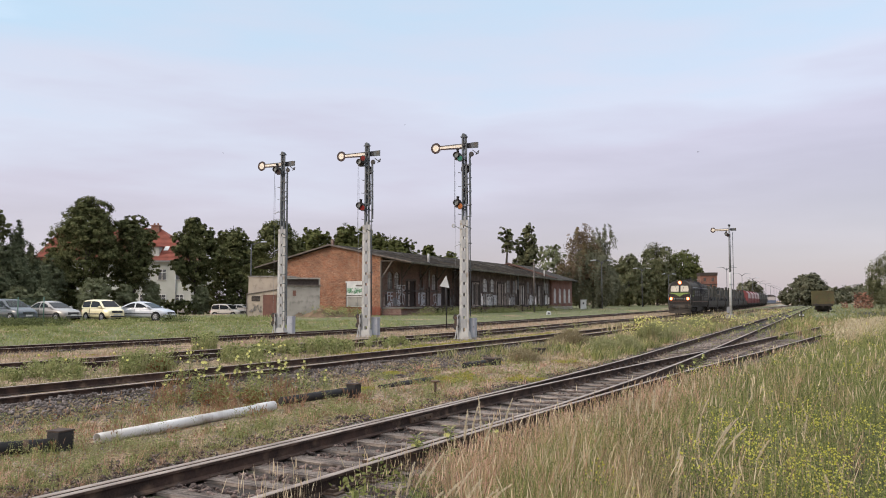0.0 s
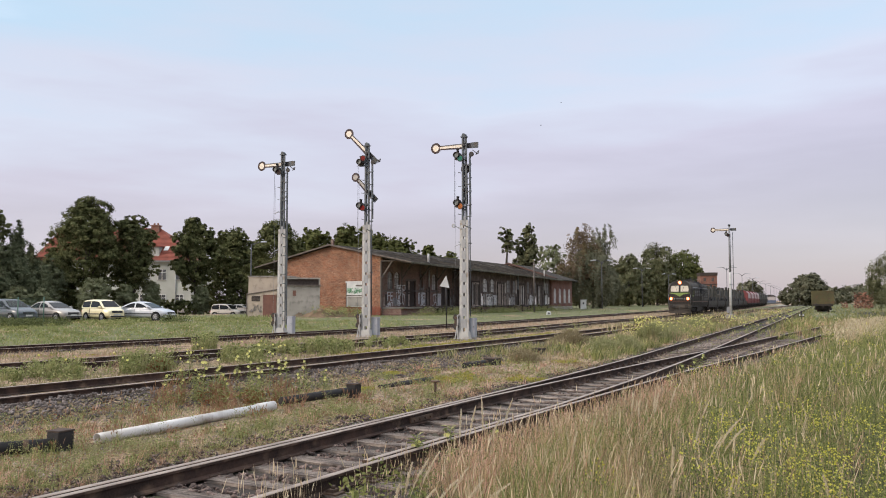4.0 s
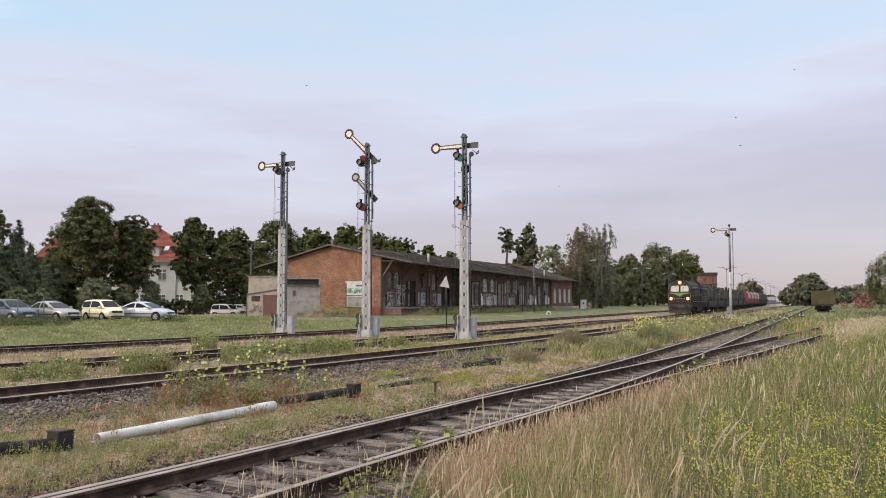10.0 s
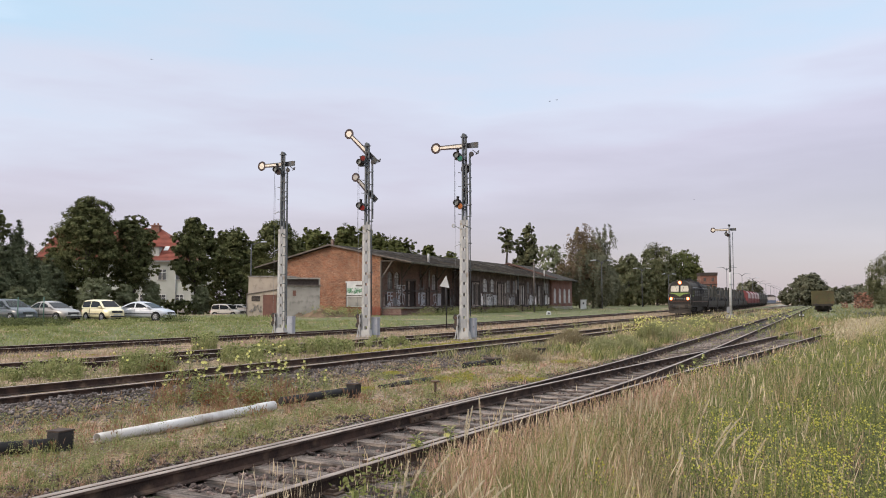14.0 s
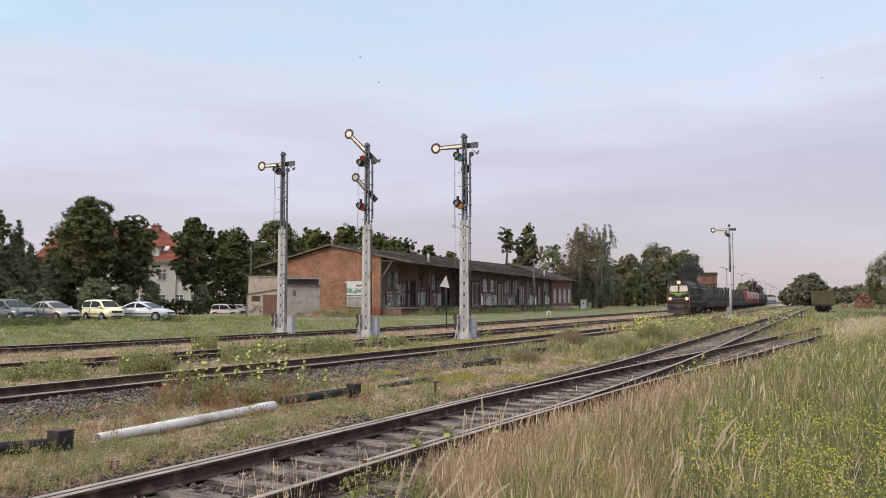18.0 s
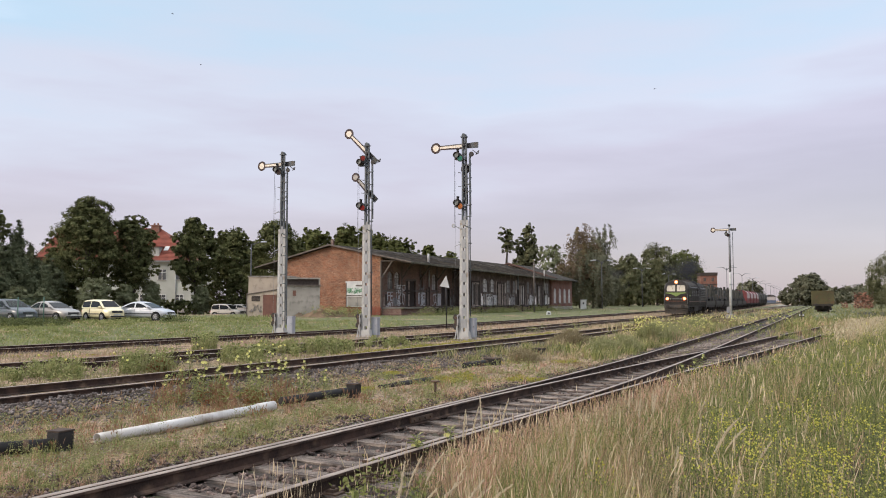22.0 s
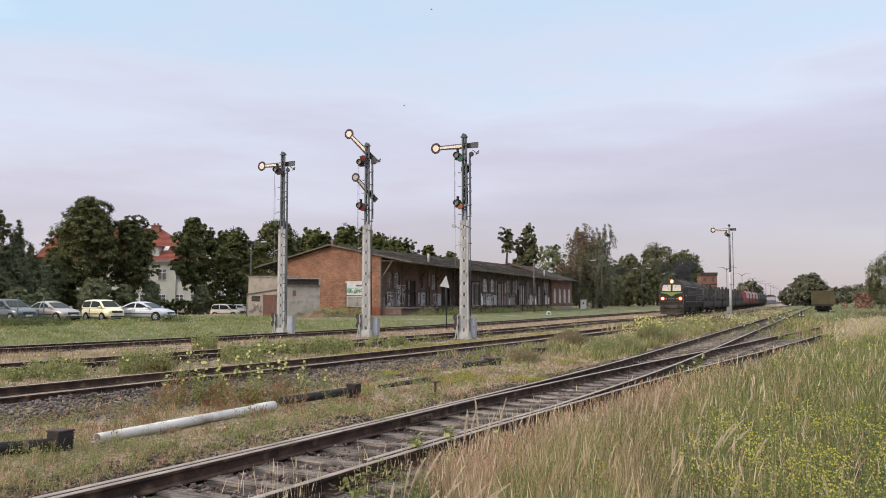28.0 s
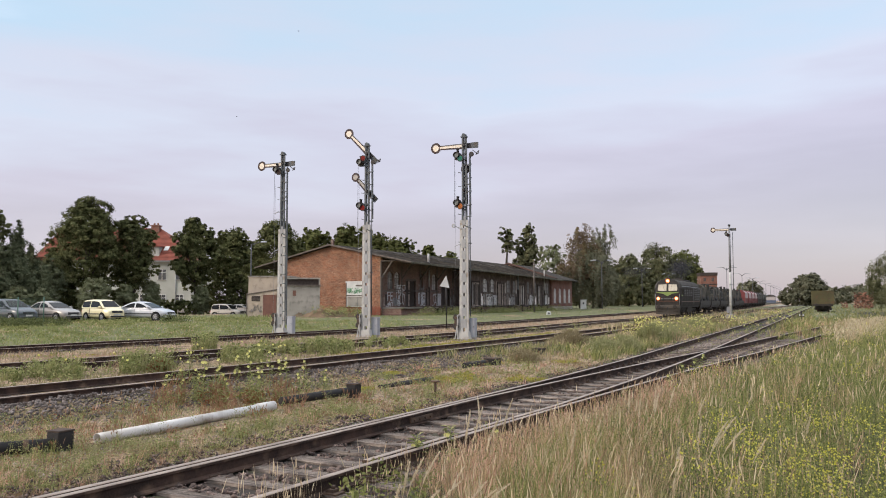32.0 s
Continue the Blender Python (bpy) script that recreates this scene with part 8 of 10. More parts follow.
def leaf_tufts(name, x, y, h, spread, per, size, material, rng, label, category="weeds"):
    """Leafy weeds: leaf quads gathered over each spot."""
    z = np.array([ground_z(a, b) for a, b in zip(x, y)])
    n = len(x) * per
    X, Y, Z = np.repeat(x, per), np.repeat(y, per), np.repeat(z, per)
    Hh, S = np.repeat(h, per), np.repeat(spread, per)
    r = rng.random(n)
    C = np.stack([X + rng.normal(size=n) * S * 0.5, Y + rng.normal(size=n) * S * 0.5, Z + Hh * r ** 0.8], axis=1)
    a = rng.normal(size=(n, 3))
    a /= np.linalg.norm(a, axis=1)[:, None]
    b = np.cross(a, rng.normal(size=(n, 3)))
    b /= np.linalg.norm(b, axis=1)[:, None]
    s = (np.repeat(size, per) * (0.6 + 0.8 * rng.random(n)))[:, None]
    a, b = a * s, b * s * 0.5
    return quads_object(name, np.stack([C - a, C - b, C + a, C + b], axis=1), M[material], None, label, category, "stuff")


def tufts(name, cx, cy, per, h, w, spread, material, rng, label, lean=0.7, head=0.0, category="grass"):
    """Clumps of grass: blades that spring from one foot and fall outwards, as one mesh."""
    n = len(cx) * per
    X, Y, Hh, W = np.repeat(cx, per), np.repeat(cy, per), np.repeat(h, per), np.repeat(w, per)
    S = np.repeat(spread, per)
    a, r = rng.uniform(0, 2 * math.pi, n), np.sqrt(rng.random(n))
    x, y = X + np.cos(a) * r * S, Y + np.sin(a) * r * S
    Hh = Hh * (0.45 + 0.65 * rng.random(n))
    z = np.repeat([ground_z(p, q) for p, q in zip(cx, cy)], per) - 0.02
    l = Hh * lean * (0.15 + 0.85 * r) * rng.uniform(0.4, 1.2, n)
    b = a + rng.normal(size=n) * 0.7
    dx, dy = np.cos(b) * l + 0.06 * Hh, np.sin(b) * l
    f = rng.uniform(-1.0, 1.0, n)
    sx, sy = np.cos(f), np.sin(f)
    rungs = (0.0, 0.4, 0.75, 1.0) if not head else (0.0, 0.5, 0.74, 0.82, 0.92, 1.0)
    wide = (0.8, 1.0, 0.65, 0.08) if not head else (0.34, 0.30, 0.26, head, head * 0.8, 0.1)
    P, Q = [], []
    for q, k in zip(rungs, wide):
        px, py, pz = x + dx * q ** 2, y + dy * q ** 2, z + Hh * (q - 0.28 * lean * r * q ** 3)
        P.append(np.stack([px - sx * W * k / 2, py - sy * W * k / 2, pz], axis=1))
        Q.append(np.stack([px + sx * W * k / 2, py + sy * W * k / 2, pz], axis=1))
    return strip_object(name, np.stack(P, axis=1), np.stack(Q, axis=1), M[material], None, label, category, "stuff")


def seeding(name, x, y, h, material, rng, label, lean=0.25, grains=12):
    """Thin stalks whose top quarter carries small upright grains."""
    n = len(x)
    z = np.array([ground_z(a, b) for a, b in zip(x, y)]) - 0.02
    t = rng.uniform(0, 2 * math.pi, n)
    l = rng.random(n) * lean * h
    dx, dy = np.cos(t) * l + 0.12 * h * lean, np.sin(t) * l

    def at(r):
        return np.stack([x + dx * r ** 2, y + dy * r ** 2, z + h * r * (1 - 0.1 * lean * r)], axis=1)
    w = (0.0011 * np.maximum(y, 6) / 6)[:, None] * np.array([[1.0, 0.25, 0]])
    pts = [at(r) for r in (0.0, 0.35, 0.7, 1.0)]
    strip_object(name, np.stack([p - w for p in pts], axis=1), np.stack([p + w for p in pts], axis=1), M["seed_stalk"], None, label, "grass", "stuff")
    V = []
    size = (0.0065 * (np.maximum(y, 6) / 6) ** 0.8)[:, None]
    for g in range(grains):
        f = 0.76 + 0.25 * (g + rng.random(n)) / grains
        c = at(f)
        fat = np.sin(np.clip((f - 0.74) / 0.28, 0, 1) * math.pi)[:, None] * 0.6 + 0.35
        out = rng.normal(size=(n, 3)) * (1, 1, 0.2) * size * 0.55 * fat
        up = np.array([[0, 0, 1.0]]) * size * 1.5
        e = np.stack([np.cos(t + g), np.sin(t + g), np.zeros(n)], axis=1) * size * 0.26
        V.append(np.stack([c + out * 0.2 - e, c + out * 0.2 + e, c + out + up + e * 0.3, c + out + up - e * 0.3], axis=1))
    quads_object(name + "_heads", np.concatenate(V), M[material], None, label, "grass", "stuff")


SWAYING = []     # (stalk, its pose at rest)


def plumes(spots, rng):
    """Single tall stalks with a slim soft plume, each a thing that rocks on its foot."""
    for x, y, h, lean in spots:
        z = ground_z(x, y)
        th = thing("plumed_grass", "tall grass stalk with a slim pale plume", "grass", x, y, z, 0, "plumed grass stalks")
        at = lambda f: Vector((lean * h * f ** 2.2, 0, h * (f - 0.10 * abs(lean) * f ** 4)))
        bm = bmesh.new()
        pts = [at(f) for f in (0.0, 0.3, 0.6, 0.8, 0.92, 1.0)]
        for p, q in zip(pts, pts[1:]):
            rod(bm, p, q, 0.0019, 0.0016, seg=4, caps=False)
        part("stalk", bm, M["grass_tan"], th)
        V = []
        for _ in range(170):
            f = rng.uniform(0.66, 1.0)
            c = at(f)
            g = 0.0050 * math.sin((f - 0.64) / 0.38 * math.pi) + 0.0014
            d = Vector((rng.normal() * g + lean * 0.014, rng.normal() * g, 0.017))
            e = Vector((0.0020, 0.0006, 0))
            o = Vector((rng.normal() * g * 0.5, rng.normal() * g * 0.5, 0))
            V.append([c + o - e, c + o + e, c + o + d + e * 0.4, c + o + d - e * 0.4])
        quads_object("plume", np.array([[tuple(v) for v in q] for q in V]), M["plume"], th)
        SWAYING.append((th, (x, y, z)))


def plant_all():
    rng = np.random.default_rng(11)
    dist = lambda y, k: (np.maximum(y, 6) / 10.0) ** k
    # tall meadow to the right of the points, in clumps with dark gaps between them
    meadow = lambda x, y, o: ((o[4] > 1.25) | ((y > 35) & (o[0] > 1.6))) & (y < 80)
    x, y = scatter(16000, 3.9, 80, meadow, rng)
    o = np.maximum(offsets(x, y)[4], np.where(y > 35, 3.0, 0.0))
    n1, n2 = patchy(x, y, 0.9, 1.0) * 0.6 + patchy(x, y, 2.2, 1.2) * 0.6, patchy(x, y, 2.3, 1.5)
    low = lambda x, y: np.clip((x / y + 0.012 + 0.05 * np.maximum(0, y - 6.2)) / 0.07, 0.0, 1.0)
    rise = (0.30 + 0.70 * np.clip((o - 1.1) / 2.2, 0, 1)) * (0.35 + 0.65 * low(x, y))
    herby = np.clip((x / y - 0.22) / 0.08, 0, 1) * (y < 9.5)
    k = rng.random(len(x)) < (0.12 + 0.88 * low(x, y)) * (1 - 0.8 * herby)
    x, y, o, n1, n2, rise = x[k], y[k], o[k], n1[k], n2[k], rise[k]
    side = np.clip((0.20 - x / y) * 1.6, -0.22, 0.02)
    tan = (1.7 * n1 + rng.normal(size=len(x)) * 0.13 + np.clip(2.4 - o, -0.8, 0.8) * 0.2 + side + np.clip((y - 26) / 60, 0, 0.12)) > 0.10
    for k, mt, lb in ((~tan, "meadow_green", "tall green meadow grass beside the tracks"), (tan, "meadow_straw", "tall dry straw-coloured grass beside the tracks")):
        h = (0.34 + 0.20 * rng.random(k.sum()) + 0.50 * n2[k]) * rise[k]
        tufts("grass", x[k], y[k], 16, h, 0.0036 * dist(y[k], 0.9), 0.05 * dist(y[k], 0.55), mt, rng, lb, 0.36)
    # single fine stems between the clumps
    x, y = scatter(26000, 3.9, 80, meadow, rng)
    o = np.maximum(offsets(x, y)[4], np.where(y > 35, 3.0, 0.0))
    k = (patchy(x, y, 1.2, 60.0) + 0.3 * rng.normal(size=len(x)) > 0.0) & (rng.random(len(x)) < low(x, y) * np.where((x / y > 0.25) & (y < 9), 0.3, 1.0))
    x, y, o = x[k], y[k], o[k]
    blades("grass", x, y, (0.22 + 0.34 * rng.random(len(x))) * (0.35 + 0.65 * np.clip((o - 1.1) / 2.2, 0, 1)), 0.0040 * dist(y, 0.9), "meadow_green", rng, "fine green stems in the meadow", 0.45)
    # reddish seeding grass: thick along the points, in drifts elsewhere
    x, y = scatter(10500, 4.0, 60, meadow, rng)
    o = offsets(x, y)[4]
    w = 0.7 * patchy(x, y, 0.75, 40.0) + 0.6 * patchy(x, y, 1.9, 41.0)
    k = 1.9 * w + 0.10 * rng.normal(size=len(x)) - 0.3 * (y > 14) + np.clip((3.2 - o) * 0.42, -0.5, 0.60) + np.clip((0.20 - x / y) * 1.8, -0.3, 0.12) > 0.20
    k &= rng.random(len(x)) < low(x, y) * 0.9
    x, y, o = x[k], y[k], o[k]
    pink = rng.random(len(x)) < 0.8
    for k, mt, lb in ((pink, "seed_pink", "tall grass with reddish seed heads"), (~pink, "seed_pale", "tall grass with pale seed heads")):
        h = (0.40 + 0.24 * rng.random(k.sum())) * (0.55 + 0.45 * np.clip((o[k] - 1.1) / 1.6, 0, 1))
        tufts("seed_grass", x[k], y[k], 10, h, 0.0030 * dist(y[k], 0.95), 0.07 * dist(y[k], 0.5), mt, rng, lb, 0.3, 1.9)
    x, y = scatter(9000, 4.2, 24, lambda x, y, o: meadow(x, y, o) & (o[4] > 1.7), rng)
    k = (rng.random(len(x)) < low(x, y) * np.where((x / y > 0.25) & (y < 9), 0.35, 0.8)) & (patchy(x, y, 0.8, 44.0) > -0.12)
    x, y = x[k], y[k]
    blades("seed_grass", x, y, 0.38 + 0.26 * rng.random(len(x)), 0.0042 * dist(y, 0.85), "seed_pale", rng, "scattered pale seed heads over the meadow", 0.32, 2.4)
    for cnt, mt, lb, push in ((10000, "seed_pink", "reddish grass heads along the near rail", 0.85), (2600, "seed_pale", "pale grass heads over the meadow", 0.0)):
        x, y = scatter(cnt, 4.2, 15, lambda x, y, o: meadow(x, y, o), rng, 0.5)
        o = offsets(x, y)[4]
        k = (1.5 * patchy(x, y, 1.7, 46.0 + push) + 0.12 * rng.normal(size=len(x)) + np.clip((2.8 - o) * push, -0.6, 0.3) > 0.06) & (rng.random(len(x)) < low(x, y))
        x, y, o = x[k], y[k], o[k]
        seeding("seeding_grass", x, y, (0.42 + 0.26 * rng.random(len(x))) * (0.6 + 0.4 * np.clip((o - 1.1) / 1.6, 0, 1)), mt, rng, lb)
    # soft plumes close to the camera
    spots = []
    for px, top, yy, ln in ((842, 838, 4.9, 0.35), (856, 850, 4.8, 0.5), (884, 842, 5.0, 0.55), (718, 812, 5.3, 0.1), (742, 800, 5.4, 0.25), (771, 790, 5.5, 0.3), (800, 835, 4.9, 0.45), (815, 815, 5.2, 0.3), (760, 850, 4.8, 0.4), (700, 850, 4.9, 0.1), (505, 862, 4.8, 0.4),
                            (820, 724, 6.6, 0.05), (838, 716, 6.8, 0.12), (893, 699, 7.0, 0.15), (844, 703, 7.2, -0.05), (868, 735, 6.4, 0.2), (1110, 692, 8.4, 0.04), (1128, 704, 8.0, 0.05), (1150, 690, 8.6, 0.03), (1158, 694, 8.2, 0.1), (1184, 682, 8.8, 0.15), (1240, 704, 8.2, 0.2),
                            (1230, 748, 6.8, 0.12), (1276, 740, 6.4, 0.35), (1290, 732, 6.6, 0.4), (1264, 765, 6.2, 0.3), (1300, 745, 6.3, 0.45), (1288, 845, 5.0, 0.15), (1182, 845, 5.0, 0.02), (1190, 790, 5.6, 0.08), (1012, 760, 6.6, 0.1), (1050, 742, 7.2, 0.1), (1340, 770, 6.0, 0.3), (1455, 838, 5.0, -0.1), (1420, 735, 7.4, 0.1)):
        gx = at_px(px, yy)
        hh = EYE_Z - (top - 532) * yy / 1440 - ground_z(gx, yy)
        spots.append((gx - ln * hh * 0.8, yy, hh, ln))
    plumes(spots, rng)
    # thin stalks standing against the near rail
    x, y = scatter(3600, 5.8, 16, lambda x, y, o: (o[4] > 0.98) & (o[4] < 1.5) & (patchy(x, y, 1.3, 70.0) > 0.0), rng, 0.4)
    blades("seed_grass", x, y, 0.26 + 0.32 * rng.random(len(x)), 0.0056 * dist(y, 0.8), "seed_pale", rng, "thin pale stalks along the near rail", 0.25, 1.6)
    # leafy plants and small yellow flowers in the meadow
    x, y = scatter(5600, 4.2, 60, lambda x, y, o: (o[4] > 1.6), rng)
    k = patchy(x, y, 0.55, 4.0) + 0.2 * rng.normal(size=len(x)) + np.clip((x / y - 0.2) * 2.0, -0.4, 0.4) > 0.02
    x, y = x[k], y[k]
    leaf_tufts("meadow_herbs", x, y, 0.22 + 0.30 * rng.random(len(x)), 0.13 * dist(y, 0.5), 34, 0.013 * dist(y, 0.7), "flower_herb", rng, "leafy green meadow weeds")
    x, y = scatter(5200, 4.2, 9.5, lambda x, y, o: (x / y > 0.2), rng)
    k = patchy(x, y, 1.1, 23.0) + 0.2 * rng.normal(size=len(x)) + np.clip((x / y - 0.3) * 2, -0.3, 0.2) > -0.05
    x, y = x[k], y[k]
    leaf_tufts("meadow_herbs", x, y, 0.16 + 0.34 * rng.random(len(x)) ** 1.4, np.full(len(x), 0.075), 44, 0.0085 * dist(y, 0.7) * 1.3, "flower_herb", rng, "dense small-leaved meadow herbs")
    # bright flower clumps: a broad patch close by, small ones further out
    for cnt, y0, y1, u0, u1, per, wide in ((120, 5.0, 8.6, 0.24, 0.60, 20, 0.13), (30, 4.4, 5.4, 0.22, 0.5, 14, 0.10), (30, 8.6, 13.0, 0.34, 0.60, 11, 0.2), (40, 14, 24, 0.42, 0.56, 9, 0.28), (26, 11, 17, 0.27, 0.34, 5, 0.2), (26, 24, 40, 0.42, 0.56, 9, 0.4)):
        cy = np.exp(rng.uniform(math.log(y0), math.log(y1), cnt))
        cx = (u0 + (u1 - u0) * np.clip(rng.normal(0.6, 0.3, cnt), -0.3, 1.1)) * cy
        k = (offsets(cx, cy)[4] > 1.7) & (patchy(cx, cy, 0.9, 17.0) > -0.22)
        cx, cy, cnt = cx[k], cy[k], int(k.sum())
        ch = 0.30 + 0.24 * rng.random(cnt)
        leaf_tufts("flowering_herbs", cx, cy, ch, np.full(cnt, wide * 1.3), 120, 0.011 * dist(cy, 0.7), "flower_herb", rng, "bushy meadow herbs in yellow flower")
        k = np.repeat(np.arange(cnt), rng.integers(1, 2 * per, cnt))
        m = len(k)
        fx, fy = cx[k] + rng.normal(size=m) * wide * 0.5, cy[k] + rng.normal(size=m) * wide * 0.5
        petals("yellow_flowers", fx, fy, np.array([ground_z(a, b) for a, b in zip(fx, fy)]) + ch[k] * rng.uniform(0.75, 1.15, m), 0.0088 * dist(fy, 0.5), "petal", rng, "small yellow meadow flowers")
    # dry ground between the points and the second track
    mid = lambda x, y, o: (o[0] < -1.25) & (o[1] > 1.3)
    x, y = scatter(120000, 5.6, 75, mid, rng)
    n1 = 1.5 * patchy(x, y, 0.8, 2.0) + 0.12 * rng.normal(size=len(x))
    bare = patchy(x, y, 1.15, 5.0) + 0.10 * rng.normal(size=len(x)) < np.where(y < 20, 0.0, -0.15)
    near2 = (offsets(x, y)[1] < 3.0) & (y < 26) & (rng.random(len(x)) < 0.88)
    ok = ~bare & ~near2
    x, y, n1 = x[ok], y[ok], n1[ok]
    for lo, hi, mt, lb in ((-9, -0.05, "grass_tan", "short dry grass on bare earth"), (-0.05, 0.12, "grass_pink", "short reddish dry grass"), (0.12, 9, "grass_green", "short green grass between tracks")):
        k = (n1 > lo) & (n1 <= hi)
        m = k.sum()
        blades("grass", x[k], y[k], (0.03 + 0.12 * rng.random(m) ** 1.6) * np.where(y[k] > 24, 1.8, 1.0), 0.005 * dist(y[k], 0.85), mt, rng, lb, 1.1)
    x, y = scatter(3600, 6.5, 70, lambda x, y, o: mid(x, y, o) & (o[1] > 1.7) & ((np.abs((x + 4.22) * 0.902 - (y - 10.05) * 0.432 - 0.15) > 0.34) | (y > 13.4) | (y < 9.9)), rng)
    leaf_tufts("low_weeds", x, y, (0.06 + 0.14 * rng.random(len(x))) * np.where(y > 30, 1.8, 1), 0.12 * dist(y, 0.5), 26, 0.0125 * dist(y, 0.75), "herb", rng, "low green weeds on dry earth")
    x, y = scatter(7000, 7, 60, lambda x, y, o: mid(x, y, o) & ((np.abs((x + 4.22) * 0.902 - (y - 10.05) * 0.432 - 0.15) > 0.34) | (y > 13.4) | (y < 9.9)), rng)
    k = patchy(x, y, 0.9, 31.0) > 0.02
    leaf_tufts("dry_litter", x[k], y[k], 0.03 + 0.05 * rng.random(k.sum()), 0.16 * dist(y[k], 0.5), 22, 0.013 * dist(y[k], 0.75), "litter", rng, "withered brown stalks and leaves on the ground")
    x, y = scatter(34000, 5.4, 26, lambda x, y, o: mid(x, y, o) & (o[1] > 2.0), rng)
    k = patchy(x, y, 0.9, 47.0) + 0.12 * rng.normal(size=len(x)) > 0.0
    blades("straw", x[k], y[k], 0.035 + 0.05 * rng.random(k.sum()), 0.0042 * dist(y[k], 0.8), "straw_pale", rng, "pale straw lying on dry earth", 2.6)
    # dry brown stalks standing singly, some branched with seeds
    x, y = scatter(1500, 6.0, 26, lambda x, y, o: mid(x, y, o) & (o[1] > 1.5), rng)
    k = patchy(x, y, 0.7, 37.0) + 0.1 * rng.normal(size=len(x)) > 0.05
    x, y = x[k], y[k]
    blades("dry_stalks", x, y, 0.14 + 0.26 * rng.random(len(x)), 0.0052 * dist(y, 0.8), "stalk_brown", rng, "thin brown stalks with seed heads on dry earth", 0.3, 2.2, "weeds")
    for px, yy, cnt, hh in ((300, 13.2, 16, 0.5), (318, 13.6, 14, 0.55), (395, 13.9, 22, 0.5), (410, 13.0, 12, 0.4), (232, 11.8, 8, 0.3), (275, 11.2, 12, 0.34), (370, 12.2, 10, 0.3), (500, 14.2, 22, 0.5), (207, 10.6, 6, 0.3), (520, 13.0, 12, 0.35), (68, 9.4, 5, 0.25), (640, 14.0, 9, 0.3), (455, 12.0, 12, 0.25)):
        x, y = at_px(px, yy) + rng.normal(size=cnt) * 0.10, yy + rng.normal(size=cnt) * 0.15
        tufts("dry_stalks", x, y, 5, hh * (0.6 + 0.5 * rng.random(cnt)), np.full(cnt, 0.0075), np.full(cnt, 0.05), "stalk_brown", rng, "clump of red-brown seeding stalks", 0.28, 2.2, "weeds")
    # small fresh green plants along the points
    for px, py in ((20, 830), (45, 845), (150, 836), (165, 828), (245, 822), (262, 812), (300, 792), (390, 792), (330, 805), (110, 850), (205, 835), (480, 752), (560, 735), (620, 722), (90, 862), (20, 862), (430, 770)):
        yy = 1440 * 1.74 / (py - 532)
        cnt = 7
        x, y = at_px(px, yy) + rng.normal(size=cnt) * 0.07, yy + rng.normal(size=cnt) * 0.10
        leaf_tufts("small_weeds", x, y, 0.05 + 0.10 * rng.random(cnt), np.full(cnt, 0.06), 40, np.full(cnt, 0.010), "herb", rng, "small fresh green weeds beside the rail")
        tufts("small_weeds", x, y, 12, 0.08 + 0.10 * rng.random(cnt), np.full(cnt, 0.0045), np.full(cnt, 0.05), "meadow_green", rng, "fresh green grass tufts beside the rail", 0.5, 0.0, "grass")
    x, y = scatter(140, 12, 40, lambda x, y, o: mid(x, y, o) & (o[1] > 2.2), rng)
    k = patchy(x, y, 0.5, 21.0) > 0.05
    leaf_tufts("stonecrop", x[k], y[k], 0.05 + 0.03 * rng.random(k.sum()), 0.30 * dist(y[k], 0.4), 50, 0.022 * dist(y[k], 0.5), "moss", rng, "yellow stonecrop cushions", "weeds")
    # weeds between the second and third tracks
    x, y = scatter(50000, 13, 90, lambda x, y, o: (o[1] < -1.1) & (o[2] > 0.95), rng)
    n1 = patchy(x, y, 0.6, 6.0) + 0.2 * rng.normal(size=len(x))
    for lo, hi, mt, lb in ((-9, -0.12, "grass_tan", "dry grass between tracks"), (-0.12, 9, "grass_green", "green grass between tracks")):
        k = (n1 > lo) & (n1 <= hi)
        blades("grass", x[k], y[k], 0.06 + 0.16 * rng.random(k.sum()) ** 1.5, 0.007 * dist(y[k], 0.9), mt, rng, lb, 0.7)
    x, y = scatter(1300, 13, 70, lambda x, y, o: (o[1] < -1.2) & (o[2] > 1.0), rng)
    k = patchy(x, y, 0.45, 58.0) + 0.08 * rng.normal(size=len(x)) > 0.06
    x, y = x[k], y[k]
    leaf_tufts("weeds", x, y, 0.16 + 0.3 * rng.random(len(x)), 0.22 * dist(y, 0.4), 50, 0.018 * dist(y, 0.7), "herb", rng, "bushy green weeds between tracks")
    x, y = scatter(2600, 26, 44, lambda x, y, o: (o[1] < -1.2) & (o[1] > -2.6), rng)
    leaf_tufts("stonecrop", x, y, np.full(len(x), 0.09), np.full(len(x), 0.35), 40, np.full(len(x), 0.035), "moss", rng, "yellow stonecrop strip along the track")
    # reddish dry grass between the third and fourth tracks
    x, y = scatter(50000, 18, 115, lambda x, y, o: (o[2] < -0.95) & (o[3] > 0.95), rng)
    w = 1.4 * patchy(x, y, 0.35, 54.0) + 0.12 * rng.normal(size=len(x)) + np.clip((y - 45) / 60, 0, 0.3)
    for lo, hi, mt, lb in ((-0.35, -0.1, "grass_green", "green tufts between old tracks"), (-0.1, 9, "grass_pink", "reddish dry grass strip between tracks")):
        k = (w > lo) & (w <= hi)
        blades("grass", x[k], y[k], 0.08 + 0.18 * rng.random(k.sum()), 0.007 * dist(y[k], 0.9), mt, rng, lb, 0.6)
    x, y = scatter(700, 17, 40, lambda x, y, o: (o[2] < 2.2) & (o[3] > -0.8), rng)
    k = patchy(x, y, 0.4, 57.0) > 0.12
